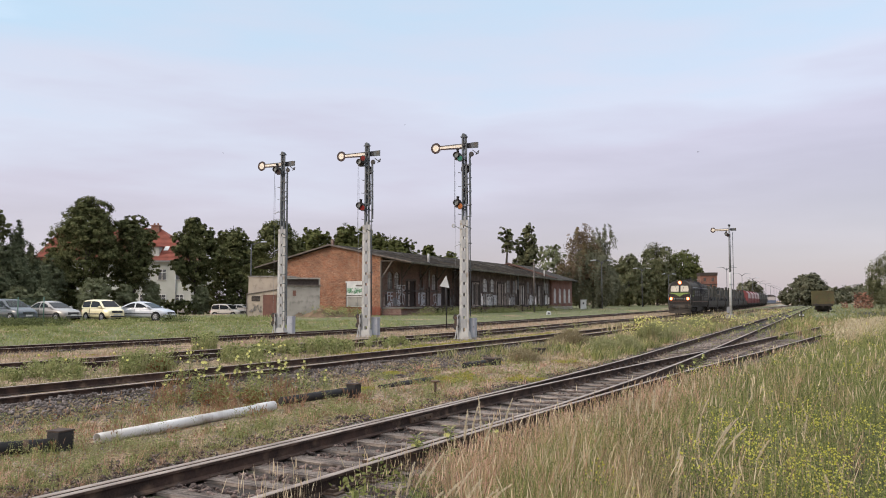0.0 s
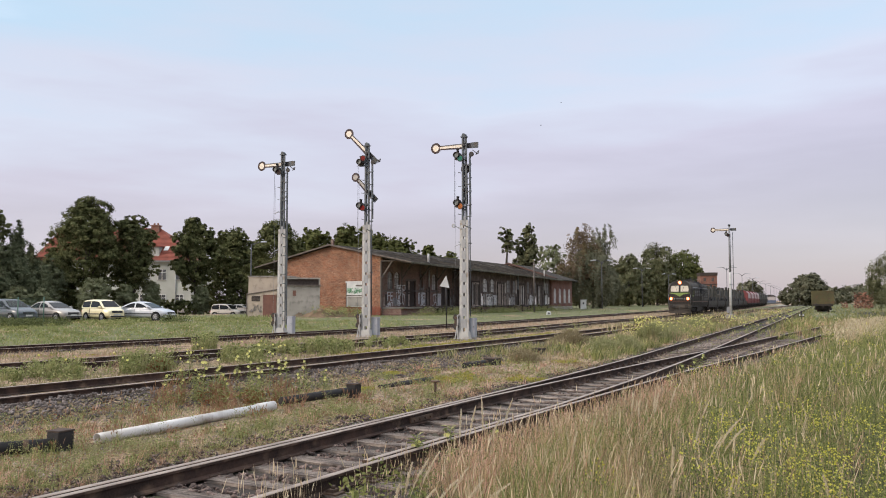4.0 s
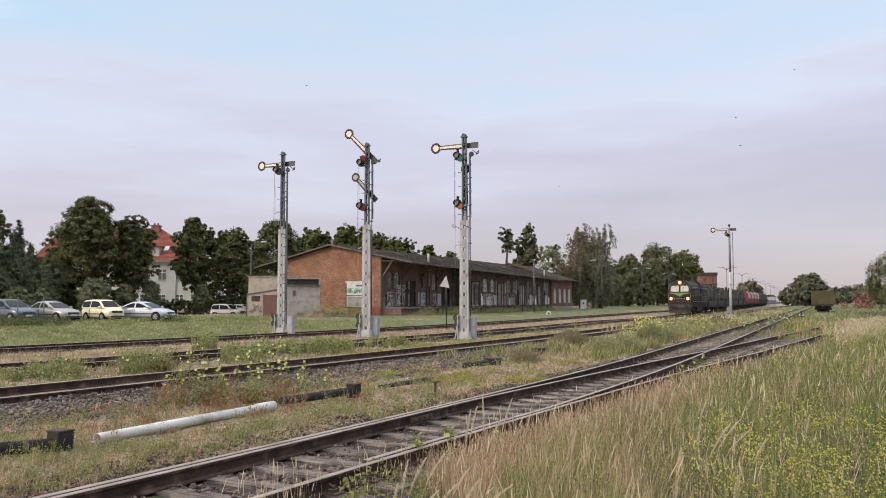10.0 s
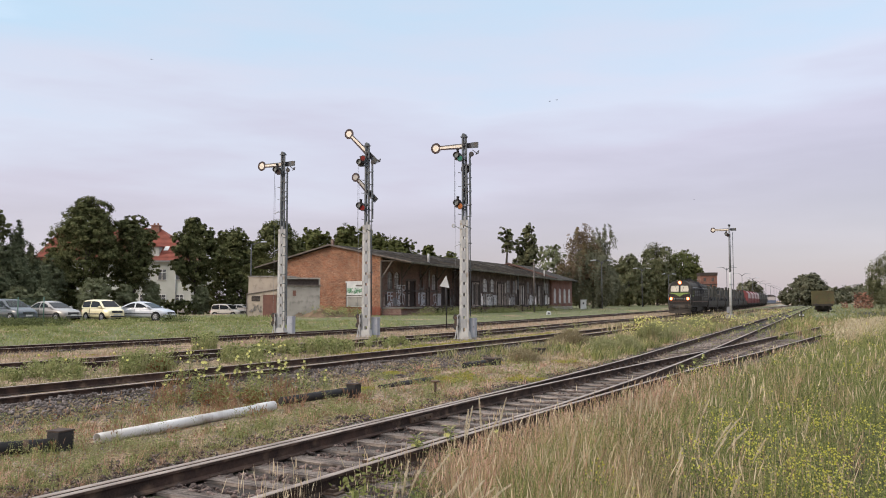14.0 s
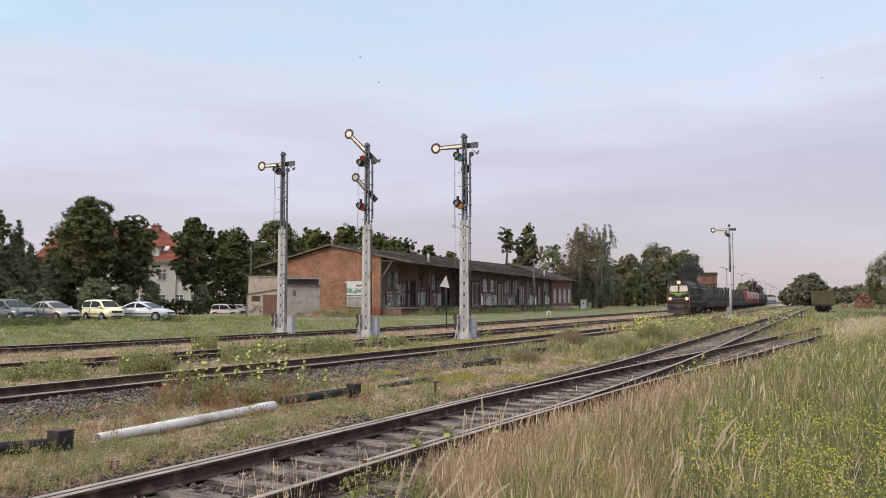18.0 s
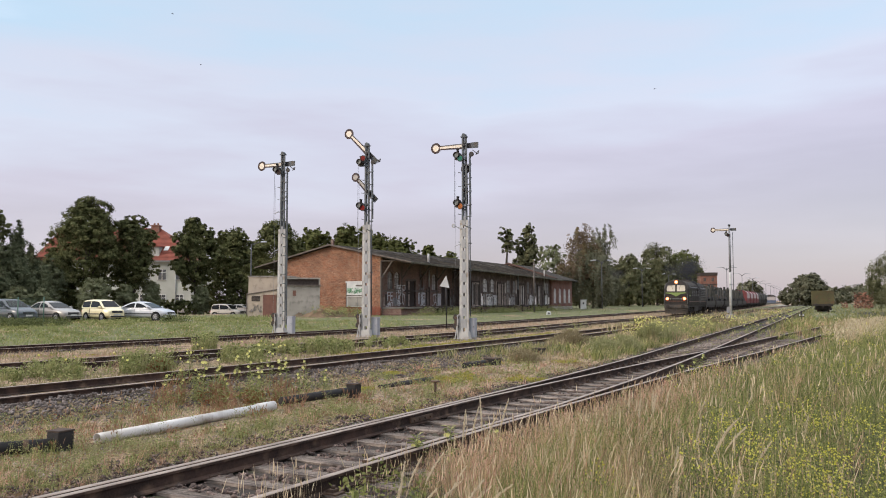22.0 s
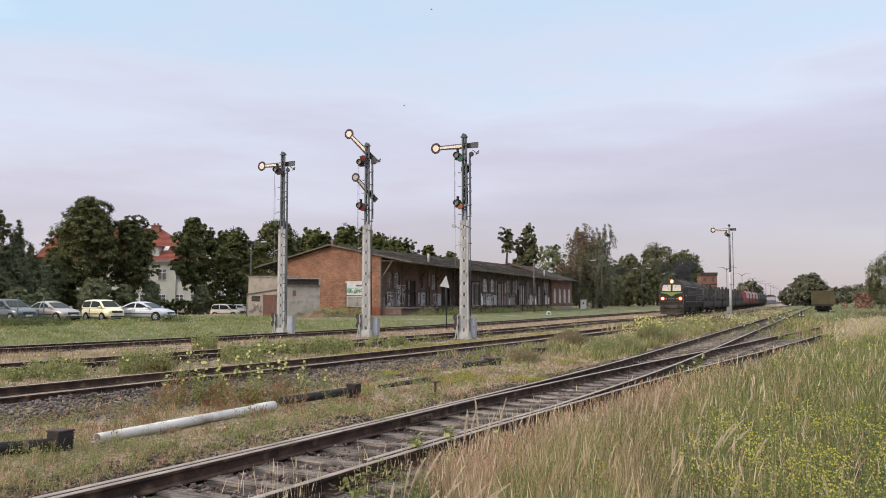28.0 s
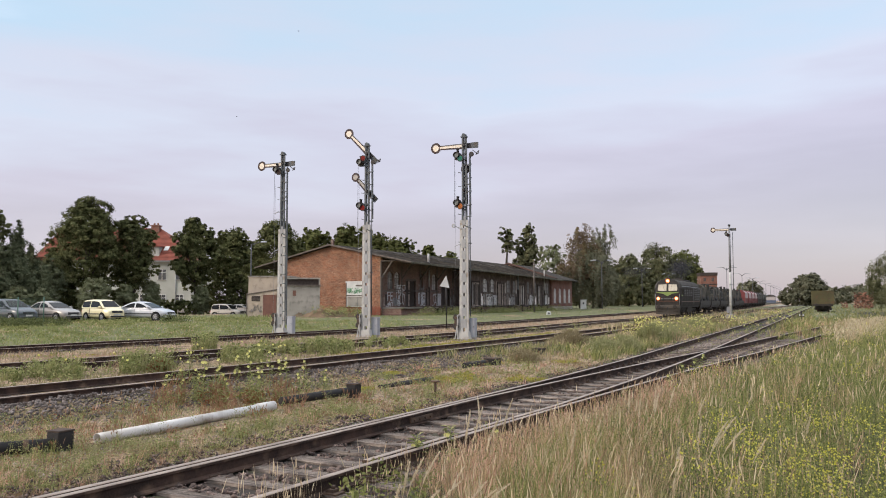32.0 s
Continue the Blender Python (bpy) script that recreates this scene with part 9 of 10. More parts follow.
    leaf_tufts("stonecrop", x[k], y[k], np.full(k.sum(), 0.06), np.full(k.sum(), 0.3), 40, np.full(k.sum(), 0.028), "moss", rng, "yellow stonecrop between old tracks", "weeds")
    # inside the overgrown tracks
    x, y = scatter(9000, 18, 110, lambda x, y, o: (np.abs(o[2]) < 0.6) | (np.abs(o[3]) < 0.6), rng)
    blades("grass", x, y, 0.08 + 0.12 * rng.random(len(x)), 0.007 * dist(y, 0.9), "grass_pink", rng, "dry grass growing between rails", 0.6)
    # mown grass beyond the tracks
    x, y = scatter(42000, 22, 150, lambda x, y, o: (o[3] < -1.0) & ~((x < -19) & (y > 60)) & ~((x < -30) & (y > 57)), rng)
    k = patchy(x, y, 0.3, 91.0) + 0.2 * rng.normal(size=len(x)) > -0.15
    x, y = x[k], y[k]
    blades("lawn", x, y, 0.05 + 0.11 * rng.random(len(x)), 0.010 * dist(y, 0.9), "lawn", rng, "rough mown green grass beyond the tracks", 0.7)
    x, y = scatter(60000, 24, 64, lambda x, y, o: (o[3] < -1.0) & (x / y < -0.04) & ~((x < -19) & (y > 60)) & ~((x < -30) & (y > 57)), rng)
    w = patchy(x, y, 0.9, 98.0) + 0.25 * rng.normal(size=len(x))
    for lo, hi, mt, lb in ((-0.5, -0.34, "grass_tan", "bleached blades in the mown grass"), (-0.34, 9, "lawn", "thick green blades of the mown grass")):
        k = (w > lo) & (w <= hi)
        blades("lawn", x[k], y[k], 0.05 + 0.12 * rng.random(k.sum()), 0.014 * dist(y[k], 0.9), mt, rng, lb, 0.8)
    x, y = scatter(2600, 24, 62, lambda x, y, o: (o[3] < -1.3) & (x / y < -0.06), rng)
    w = patchy(x, y, 0.30, 97.0) + 0.1 * rng.normal(size=len(x))
    for lo, hi, mt, lb in ((0.05, 0.16, "grass_tan", "bleached tufts in the mown grass"), (0.16, 9, "lawn", "longer green tufts in the mown grass")):
        k = (w > lo) & (w <= hi)
        tufts("lawn_tufts", x[k], y[k], 14, 0.10 + 0.15 * rng.random(k.sum()), 0.008 * dist(y[k], 0.9), 0.3 * dist(y[k], 0.2), mt, rng, lb, 0.7)
    x, y = scatter(800, 24, 60, lambda x, y, o: (o[3] < -1.6) & (x / y < -0.08), rng)
    k = patchy(x, y, 0.35, 93.0) > 0.0
    x, y = x[k], y[k]
    leaf_tufts("lawn_weeds", x, y, 0.10 + 0.18 * rng.random(len(x)), 0.30 + 0.25 * rng.random(len(x)), 60, 0.016 * dist(y, 0.7), "meadow_herb", rng, "low dark weeds scattered over the mown grass")
    # longer grass along the edge of the car park
    x, y = scatter(90000, 48, 70, lambda x, y, o: (x / y < -0.21) & (np.abs(y - (57.5 + np.clip(x + 33, 0, 14) * 0.72) + 0.8) < 1.6), rng)
    blades("grass", x, y, 0.12 + 0.42 * rng.random(len(x)) ** 2.5, 0.008 * dist(y, 0.9), "lawn", rng, "uncut grass along the car park edge", 0.6)
    x, y = scatter(2600, 48, 70, lambda x, y, o: (x / y < -0.21) & (np.abs(y - (57.5 + np.clip(x + 33, 0, 14) * 0.72) + 0.8) < 1.2), rng)
    leaf_tufts("weeds", x, y, 0.1 + 0.3 * rng.random(len(x)), np.full(len(x), 0.35), 40, np.full(len(x), 0.05), "herb", rng, "low weeds along the car park edge")
    for px0, px1, y0, y1, hh, cnt, mt in ((0, 62, 47, 53, 0.5, 60, "herb_dark"), (60, 120, 48, 54, 0.5, 40, "herb_dark"), (285, 330, 56, 60, 0.55, 16, "herb_dark"), (215, 260, 55, 58, 0.4, 16, "herb"), (330, 420, 60, 64, 0.3, 20, "herb"), (170, 215, 52, 56, 0.3, 14, "herb")):
        y = rng.uniform(y0, y1, cnt)
        x = (rng.uniform(px0, px1, cnt) - 784) / 1440 * y
        leaf_tufts("weeds", x, y, hh * rng.uniform(0.4, 1.1, cnt), np.full(cnt, 0.4), 60, np.full(cnt, 0.05), mt, rng, "rank dark weeds at the car park edge" if mt == "herb_dark" else "low weeds at the car park edge")
    # rank growth far up the yard between the lines
    x, y = scatter(26000, 45, 160, lambda x, y, o: (o[1] > -2) & (o[0] < -1.0), rng)
    n1 = patchy(x, y, 0.25, 9.0) + 0.15 * rng.normal(size=len(x))
    for lo, hi, mt, lb in ((-9, 0.0, "grass_tan", "dry grass far up the yard"), (0.0, 9, "grass_green", "green grass far up the yard")):
        k = (n1 > lo) & (n1 <= hi)
        blades("grass", x[k], y[k], 0.2 + 0.35 * rng.random(k.sum()), 0.008 * dist(y[k], 0.9), mt, rng, lb, 0.6)
    x, y = scatter(14000, 45, 230, lambda x, y, o: (o[0] > 1.0) & (np.abs(o[0] - 3.9) > 1.2), rng)
    blades("grass", x, y, 0.25 + 0.4 * rng.random(len(x)), 0.008 * dist(y, 0.9), "grass_green", rng, "green grass round the siding", 0.6)
    # rank weeds along the loading ramp and on the heap
    t = np.concatenate([rng.uniform(0, 52, 90), rng.normal(9, 2.0, 60), rng.normal(24, 3.0, 50), rng.normal(40, 3, 40)])
    u = rng.uniform(3.2, 5.4, 240)
    x, y = -6.5 + 0.905 * u + 0.425 * t, 84.7 - 0.425 * u + 0.905 * t
    leaf_tufts("weeds", x, y, 0.2 + 0.8 * rng.random(240) ** 2, np.full(240, 0.5), 50, np.full(240, 0.06), "herb", rng, "rank weeds along the loading ramp")
    x, y = rng.normal(-10.2, 1.5, 70), rng.normal(75.4, 0.7, 70)
    leaf_tufts("weeds", x, y, 0.5 + 0.6 * rng.random(70), np.full(70, 0.35), 34, np.full(70, 0.06), "herb", rng, "rank weeds on a heap of earth")
    # leafy bushes standing between the second and third tracks
    for px0, px1, y0, y1, hh, cnt, mt in ((52, 100, 18.2, 19.2, 0.38, 13, "herb"), (92, 150, 18.4, 19.4, 0.46, 19, "herb"), (212, 256, 19.6, 20.6, 0.56, 15, "herb"), (262, 308, 20.0, 21.0, 0.56, 17, "herb"), (268, 300, 19.8, 20.4, 0.3, 12, "dock"), (395, 470, 23.0, 25.0, 0.46, 30, "herb"),
                                          (455, 530, 25.6, 27.5, 0.44, 30, "herb"), (530, 622, 26.5, 29.0, 0.5, 34, "herb"), (0, 40, 17.6, 18.4, 0.3, 12, "herb"), (345, 385, 27.5, 30, 0.6, 14, "herb"), (640, 720, 30, 33, 0.3, 22, "herb")):
        y = rng.uniform(y0, y1, cnt)
        x = (rng.uniform(px0, px1, cnt) - 784) / 1440 * y
        h = hh * rng.uniform(0.5, 1.15, cnt)
        leaf_tufts("weeds", x, y, h, np.full(cnt, 0.16), 62, np.full(cnt, 0.0016 * y0), mt, rng, "bushy green weeds between tracks" if mt == "herb" else "red-brown dock between tracks")
        tufts("weed_stems", x, y, 8, h * 1.1, np.full(cnt, 0.0008 * y0), np.full(cnt, 0.1), "feather_green", rng, "upright stems of bushy weeds", 0.3, 0.0, "weeds")
    k = 110
    y = rng.uniform(18, 32, k)
    x = (rng.choice((70, 120, 132, 230, 236, 290, 335, 345, 455, 500), k) + rng.normal(size=k) * 14 - 784) / 1440 * y
    o = offsets(x, y)
    m = (o[1] < -1.0) & (o[2] > 0.6)
    petals("yellow_flowers", x[m], y[m], rng.uniform(0.15, 0.55, int(m.sum())), np.full(int(m.sum()), 0.028), "petal_pale", rng, "pale yellow flowers on tall weeds")
    # reddish and green growth over the third track's rails
    x, y = scatter(2600, 17, 60, lambda x, y, o: np.abs(o[2]) < 1.2, rng)
    w = patchy(x, y, 0.5, 52.0) + 0.1 * rng.normal(size=len(x))
    for lo, hi, mt, lb in ((0.05, 0.2, "grass_pink", "reddish grass over an old track"), (0.2, 9, "feather_green", "green weeds over an old track")):
        k = (w > lo) & (w <= hi)
        tufts("grass", x[k], y[k], 12, 0.16 + 0.22 * rng.random(k.sum()), 0.0058 * dist(y[k], 0.9), 0.09 * dist(y[k], 0.4), mt, rng, lb, 0.5)
    # mixed low growth round the pipe and beside the near points
    pipe_side = lambda x, y: np.abs((x + 4.22) * 0.902 - (y - 10.05) * 0.432 - 0.13)
    x, y = scatter(5200, 6.5, 22, lambda x, y, o: (o[0] < -1.45) & (o[1] > 2.4), rng)
    w = patchy(x, y, 0.9, 61.0) + 0.14 * rng.normal(size=len(x))
    clear = (pipe_side(x, y) > 0.26) | (y > 13.3) | (y < 10)
    for lo, hi, mt, lb, hh in ((-0.3, -0.12, "seed_pink", "withered reddish grass beside the pipe", 0.15), (0.0, 0.10, "grass_tan", "dry straw tufts beside the pipe", 0.12), (0.10, 0.30, "meadow_green", "green grass tufts beside the pipe", 0.13), (0.30, 9, "feather_green", "olive weeds beside the pipe", 0.17)):
        k = (w > lo) & (w <= hi) & clear
        tufts("grass", x[k], y[k], 10, hh * (0.6 + 1.1 * rng.random(k.sum())), 0.0055 * dist(y[k], 0.9), 0.05 * dist(y[k], 0.5), mt, rng, lb, 0.7)
    x, y = scatter(2600, 7.0, 21, lambda x, y, o: (o[0] < -1.5) & (o[1] > 2.6), rng)
    k = (patchy(x, y, 1.0, 68.0) + 0.1 * rng.normal(size=len(x)) > 0.14) & ((pipe_side(x, y) > 0.32) | (y > 13.3) | (y < 10))
    leaf_tufts("low_weeds", x[k], y[k], 0.09 + 0.19 * rng.random(k.sum()), 0.065 * dist(y[k], 0.3), 52, 0.0095 * dist(y[k], 0.7), "herb", rng, "small green weeds on dry earth")
    x, y = scatter(900, 7.5, 20, lambda x, y, o: (o[0] < -1.6) & (o[1] > 2.6), rng)
    k = (patchy(x, y, 0.8, 66.0) > 0.1) & ((pipe_side(x, y) > 0.32) | (y > 13.3) | (y < 10))
    leaf_tufts("dock", x[k], y[k], 0.06 + 0.12 * rng.random(k.sum()), np.full(k.sum(), 0.08), 22, 0.011 * dist(y[k], 0.6), "dock", rng, "small red-brown dock leaves")
    # leafy growth under the tall flowers, some of it turned red
    for cnt, mt, lb in ((48, "herb", "leafy weeds beside the white pipe"), (46, "dock", "red-brown dock beside the white pipe")):
        y = rng.uniform(13.5, 14.5, cnt)
        x = (rng.choice((314, 360, 384, 446, 462, 500), cnt) + rng.normal(size=cnt) * 8 - 784) / 1440 * y
        leaf_tufts("weeds", x, y, (0.14 + 0.42 * rng.random(cnt)) * (1.0 if mt == "herb" else 0.6), np.full(cnt, 0.10), 44, np.full(cnt, 0.021), mt, rng, lb)
    cnt = 40
    y = rng.uniform(5.6, 8.2, cnt)
    x = (rng.uniform(610, 760, cnt) - 784) / 1440 * y
    leaf_tufts("bramble", x, y, 0.10 + 0.16 * rng.random(cnt), np.full(cnt, 0.10), 16, np.full(cnt, 0.024), "meadow_herb", rng, "green bramble leaves beside the rail")
    # feathery bushes between the lines: brown, olive, and one in flower
    for px0, px1, y0, y1, hh, cnt, mt, lb in ((978, 1040, 31, 33, 0.62, 150, "dry_herb", "brown feathery bush between the tracks"), (1044, 1085, 26.5, 29, 0.50, 150, "feather_green", "olive feathery bush between the tracks"),
                                              (1085, 1128, 27, 30, 0.55, 140, "feather_green", "olive feathery bush between the tracks"), (1128, 1172, 33.5, 36, 0.86, 190, "feather_green", "tall green bush with pale yellow flowers"),
                                              (1166, 1196, 36, 41, 0.6, 110, "feather_green", "green bush with a few pale flowers"), (905, 948, 23, 25.5, 0.36, 110, "dry_herb", "low brown bush between the tracks"),
                                              (1255, 1296, 60, 66, 0.4, 130, "dry_herb", "brown-green bush near the far signal"), (1196, 1260, 50, 66, 0.45, 170, "feather_green", "green weeds near the far signal"), (1140, 1215, 40, 50, 0.5, 190, "feather_green", "green weeds in pale flower between the tracks")):
        y = rng.uniform(y0, y1, cnt)
        x = (px0 + (px1 - px0) * np.clip(rng.normal(0.5, 0.24, cnt), 0, 1) - 784) / 1440 * y
        mid_x = (px0 + px1) / 2 - 784
        dome = 1 - 0.55 * np.abs(x / y * 1440 - mid_x) / (px1 - px0) * 2
        h = hh * dome * rng.uniform(0.7, 1.25, cnt)
        tufts("bush_stems", x, y, 24, h, np.full(cnt, 0.0062 * (y0 / 10) ** 0.9), np.full(cnt, 0.15), mt, rng, lb, 0.5, 0.0, "weeds")
        leaf_tufts("bush_leaves", x, y, h * 0.85, np.full(cnt, 0.28), 26, np.full(cnt, 0.0011 * y0), mt, rng, lb)
    for px0, px1, y0, y1, lo, hi, cnt in ((1122, 1172, 33.5, 36, 0.45, 1.0, 210), (1100, 1185, 34, 42, 0.1, 0.6, 200), (1150, 1260, 40, 62, 0.0, 0.45, 190), (1200, 1300, 52, 68, 0.0, 0.6, 130), (985, 1090, 26, 32, 0.0, 0.25, 16), (1345, 1400, 62, 84, 0.1, 0.8, 70), (1290, 1340, 48, 66, 0.1, 0.5, 40), (1210, 1240, 30, 40, 0.0, 0.3, 24)):
        y = rng.uniform(y0, y1, cnt)
        x = (rng.uniform(px0, px1, cnt) - 784) / 1440 * y
        petals("yellow_flowers", x, y, rng.uniform(lo, hi, cnt) - 0.1, np.full(cnt, 0.0008 * y0) * rng.uniform(0.6, 1.3, cnt), "petal_pale", rng, "pale yellow flowers on tall weeds")
    # taller mixed growth up to the bushes
    x, y = scatter(9000, 24, 62, lambda x, y, o: (o[1] > 1.4) & (o[0] < -1.6), rng)
    n1 = patchy(x, y, 0.7, 81.0) + 0.12 * rng.normal(size=len(x))
    for lo, hi, mt, lb in ((-0.12, 0.0, "grass_tan", "straw-coloured grass clumps between tracks"), (0.0, 0.14, "feather_green", "olive weeds between tracks"), (0.14, 9, "meadow_green", "green grass clumps between tracks")):
        k = (n1 > lo) & (n1 <= hi)
        tufts("grass", x[k], y[k], 14, 0.22 + 0.26 * rng.random(k.sum()), 0.006 * dist(y[k], 0.9), 0.1 * dist(y[k], 0.4), mt, rng, lb, 0.6)
    # growth inside the far end of the points
    x, y = scatter(9500, 22, 150, lambda x, y, o: (o[0] > -1.3) & (o[4] < 1.2), rng)
    w = patchy(x, y, 0.6, 33.0) + 0.15 * rng.normal(size=len(x)) + np.clip((y - 27) / 40, -0.1, 0.32)
    for lo, hi, mt, lb in ((-0.12, 0.02, "straw_pale", "pale straw between far rails"), (0.02, 0.14, "grass_pink", "reddish grass between far rails"), (0.14, 9, "meadow_green", "green grass between far rails")):
        k = (w > lo) & (w <= hi)
        tufts("grass", x[k], y[k], 8, (0.07 + 0.10 * rng.random(k.sum())) * np.where(y[k] > 34, 1.5, 1.0), 0.006 * dist(y[k], 0.9), 0.08 * dist(y[k], 0.4), mt, rng, lb, 0.7)
    # a pale drift of feathery grass out in the meadow
    cnt = 760
    y = np.exp(rng.uniform(math.log(24), math.log(56), cnt))
    u = rng.normal(1528, 30, cnt) + (y - 40) * 0.4
    x = (u - 784) / 1440 * y
    k = patchy(x, y, 0.35, 12.0) > -0.1
    tufts("feather_grass", x[k], y[k], 9, 0.45 + 0.35 * rng.random(k.sum()), 0.0052 * dist(y[k], 0.9), 0.12 * dist(y[k], 0.4), "straw_pale", rng, "pale feathery dry grass in the meadow", 0.4, 1.6)
    # stonecrop cushions beside the points
    for px, py, wide in ((696, 661, 0.22), (778, 669, 0.3), (823, 662, 0.3), (842, 670, 0.34), (912, 669, 0.34), (944, 673, 0.25), (800, 672, 0.2), (640, 690, 0.2), (1000, 640, 0.3)):
        y0 = 1440 * 1.74 / (py - 532)
        cnt = 26
        x, y = at_px(px, y0) + rng.normal(size=cnt) * wide * 0.5, y0 + rng.normal(size=cnt) * wide * 0.9
        leaf_tufts("stonecrop", x, y, np.full(cnt, 0.07), np.full(cnt, 0.14), 40, np.full(cnt, 0.016), "moss", rng, "flowering yellow stonecrop cushion", "weeds")


plant_all()


def primrose(x, y, h, seed, flowers=3):
    """One tall flowering weed: stem, long leaves, a few pale flowers near the tip."""
    rng = random.Random(seed)
    z = ground_z(x, y)
    th = thing("evening_primrose", "tall green weed with pale yellow flowers", "wild flower", x, y, z - 0.02, 0, "tall flowering weeds")
    lx, ly = rng.uniform(-0.1, 0.1) * h, rng.uniform(-0.1, 0.1) * h
    bm = bmesh.new()
    rod(bm, (0, 0, 0), (lx * 0.4, ly * 0.4, h * 0.5), 0.007, 0.006, seg=5)
    rod(bm, (lx * 0.4, ly * 0.4, h * 0.5), (lx, ly, h), 0.006, 0.003, seg=5)
    part("stem", bm, M["herb"], th)
    V = []
    for k in range(44):
        f = 0.06 + 0.90 * k / 44
        a = rng.uniform(0, 6.28)
        L = (0.17 - 0.07 * f) * rng.uniform(0.8, 1.2)
        p = Vector((lx * f, ly * f, h * f))
        d = Vector((math.cos(a), math.sin(a), rng.uniform(0.1, 0.7))).normalized()
        s = d.cross(Vector((0, 0, 1))).normalized() * 0.021
        V.append([p, p + d * L * 0.5 + s * 0.7, p + d * L - Vector((0, 0, 0.02)), p + d * L * 0.5 - s * 0.7])
    quads_object("leaves", V, M["herb"], th)
    for k in range(flowers):
        c = Vector((lx + rng.uniform(-0.05, 0.05), ly + rng.uniform(-0.05, 0.05), h * rng.uniform(0.62, 1.02)))
        V = []
        for j in range(4):
            a = j * 1.5708 + rng.uniform(-0.2, 0.2)
            u, v = Vector((math.cos(a), -0.6, math.sin(a))).normalized() * 0.027, Vector((-math.sin(a), 0, math.cos(a))) * 0.018
            V.append([c, c + u * 0.7 + v, c + u * 1.1, c + u * 0.7 - v])
        quads_object("flower", V, M["petal_pale"], th)


_r = random.Random(4)
for px, yy, h in ((300, 14.0, 0.42), (325, 13.6, 0.5), (348, 14.2, 0.45), (362, 13.8, 0.6), (388, 14.6, 0.62), (405, 13.4, 0.5), (428, 14.4, 0.66), (445, 14.9, 0.68), (462, 14.1, 0.55), (480, 14.8, 0.70),
                  (498, 14.2, 0.6), (512, 15.2, 0.66), (530, 14.5, 0.48), (545, 15.5, 0.5), (470, 16.5, 0.7), (340, 16.0, 0.6), (575, 15.2, 0.4)):
    primrose(at_px(px, yy), yy, h * 1.25, int(px), 5 if h > 0.5 else 3)
for px, yy, h in ((742, 8.8, 0.34), (795, 8.2, 0.30), (800, 9.3, 0.36), (1205, 17.6, 0.42), (1228, 19.5, 0.4), (1182, 15.6, 0.36), (1222, 15.4, 0.34), (1240, 20.5, 0.4), (875, 8.8, 0.35), (1340, 33, 0.8), (1395, 40, 0.9)):
    primrose(at_px(px, yy), yy, h, int(px) + 3, 2)


# ---- pieces of the tracks: sleepers, plates, stones ----
def make_sleepers():
    shared = {}
    for th, curve, span, length, sink in SLEEPERS:
        if not span:
            continue
        y = span[0]
        i = 0
        while y < span[1]:
            k = (curve(y + 0.2) - curve(y - 0.2)) / 0.4
            extra = dev(y) if curve is t1 else 0.0
            L = round(length + min(extra, 2.4), 1)
            key = (L, i % 4)
            if key not in shared:
                rr = random.Random(i + int(L * 10))
                bm = box(bmesh.new(), -L / 2, L / 2, -0.13, 0.13, -0.16, 0.0)
                bmesh.ops.bevel(bm, geom=bm.edges[:], offset=0.014, segments=1, affect="EDGES")
                for v in bm.verts:
                    v.co += Vector((rr.uniform(-0.02, 0.02), rr.uniform(-0.01, 0.01), rr.uniform(-0.008, 0.004)))
                me = bpy.data.meshes.new("sleeper")
                bm.to_mesh(me)
                bm.free()
                me.materials.append(M["sleeper"])
                shared[key] = me
            ob = new("sleeper", shared[key])
            ob.parent = th
            a = math.degrees(math.atan(k))
            off = extra / 2
            ob.matrix_basis = pose(curve(y) + off, y - off * k * 0.4, -0.146 - sink, 0, 0, -a + random.Random(i).uniform(-1.5, 1.5))
            i += 1
            y += 0.60 / math.hypot(1, k)


def make_chairs():
    """Iron plates with two bolts under each rail of the near points, all on one mesh."""
    bm = box(bmesh.new(), -0.17, 0.17, -0.075, 0.075, -0.152, -0.134)
    for sx in (-1, 1):
        box(bm, sx * 0.085 - 0.035, sx * 0.085 + 0.035, -0.045, 0.045, -0.134, -0.105)
        rod(bm, (sx * 0.09, 0, -0.105), (sx * 0.09, 0, -0.075), 0.020, seg=6)
    me = bpy.data.meshes.new("rail_chair")
    bm.to_mesh(me)
    bm.free()
    me.materials.append(M["old_rust"])
    y = -7.6
    while y < 40:
        k = (t1(y + 0.2) - t1(y - 0.2)) / 0.4
        if y > 4.2:
            for curve, side in ((t1, -1), (t1r, 1)) + (((t1, 1), (t1r, -1)) if y > 15 else ()):
                p = rail_path(curve, side, y, y + 0.1)[0]
                ob = new("rail_chair", me)
                ob.parent = POINTS
                ob.matrix_basis = pose(p[0], p[1], 0.004, 0, 0, -math.degrees(math.atan(k)))
        y += 0.60 / math.hypot(1, k)


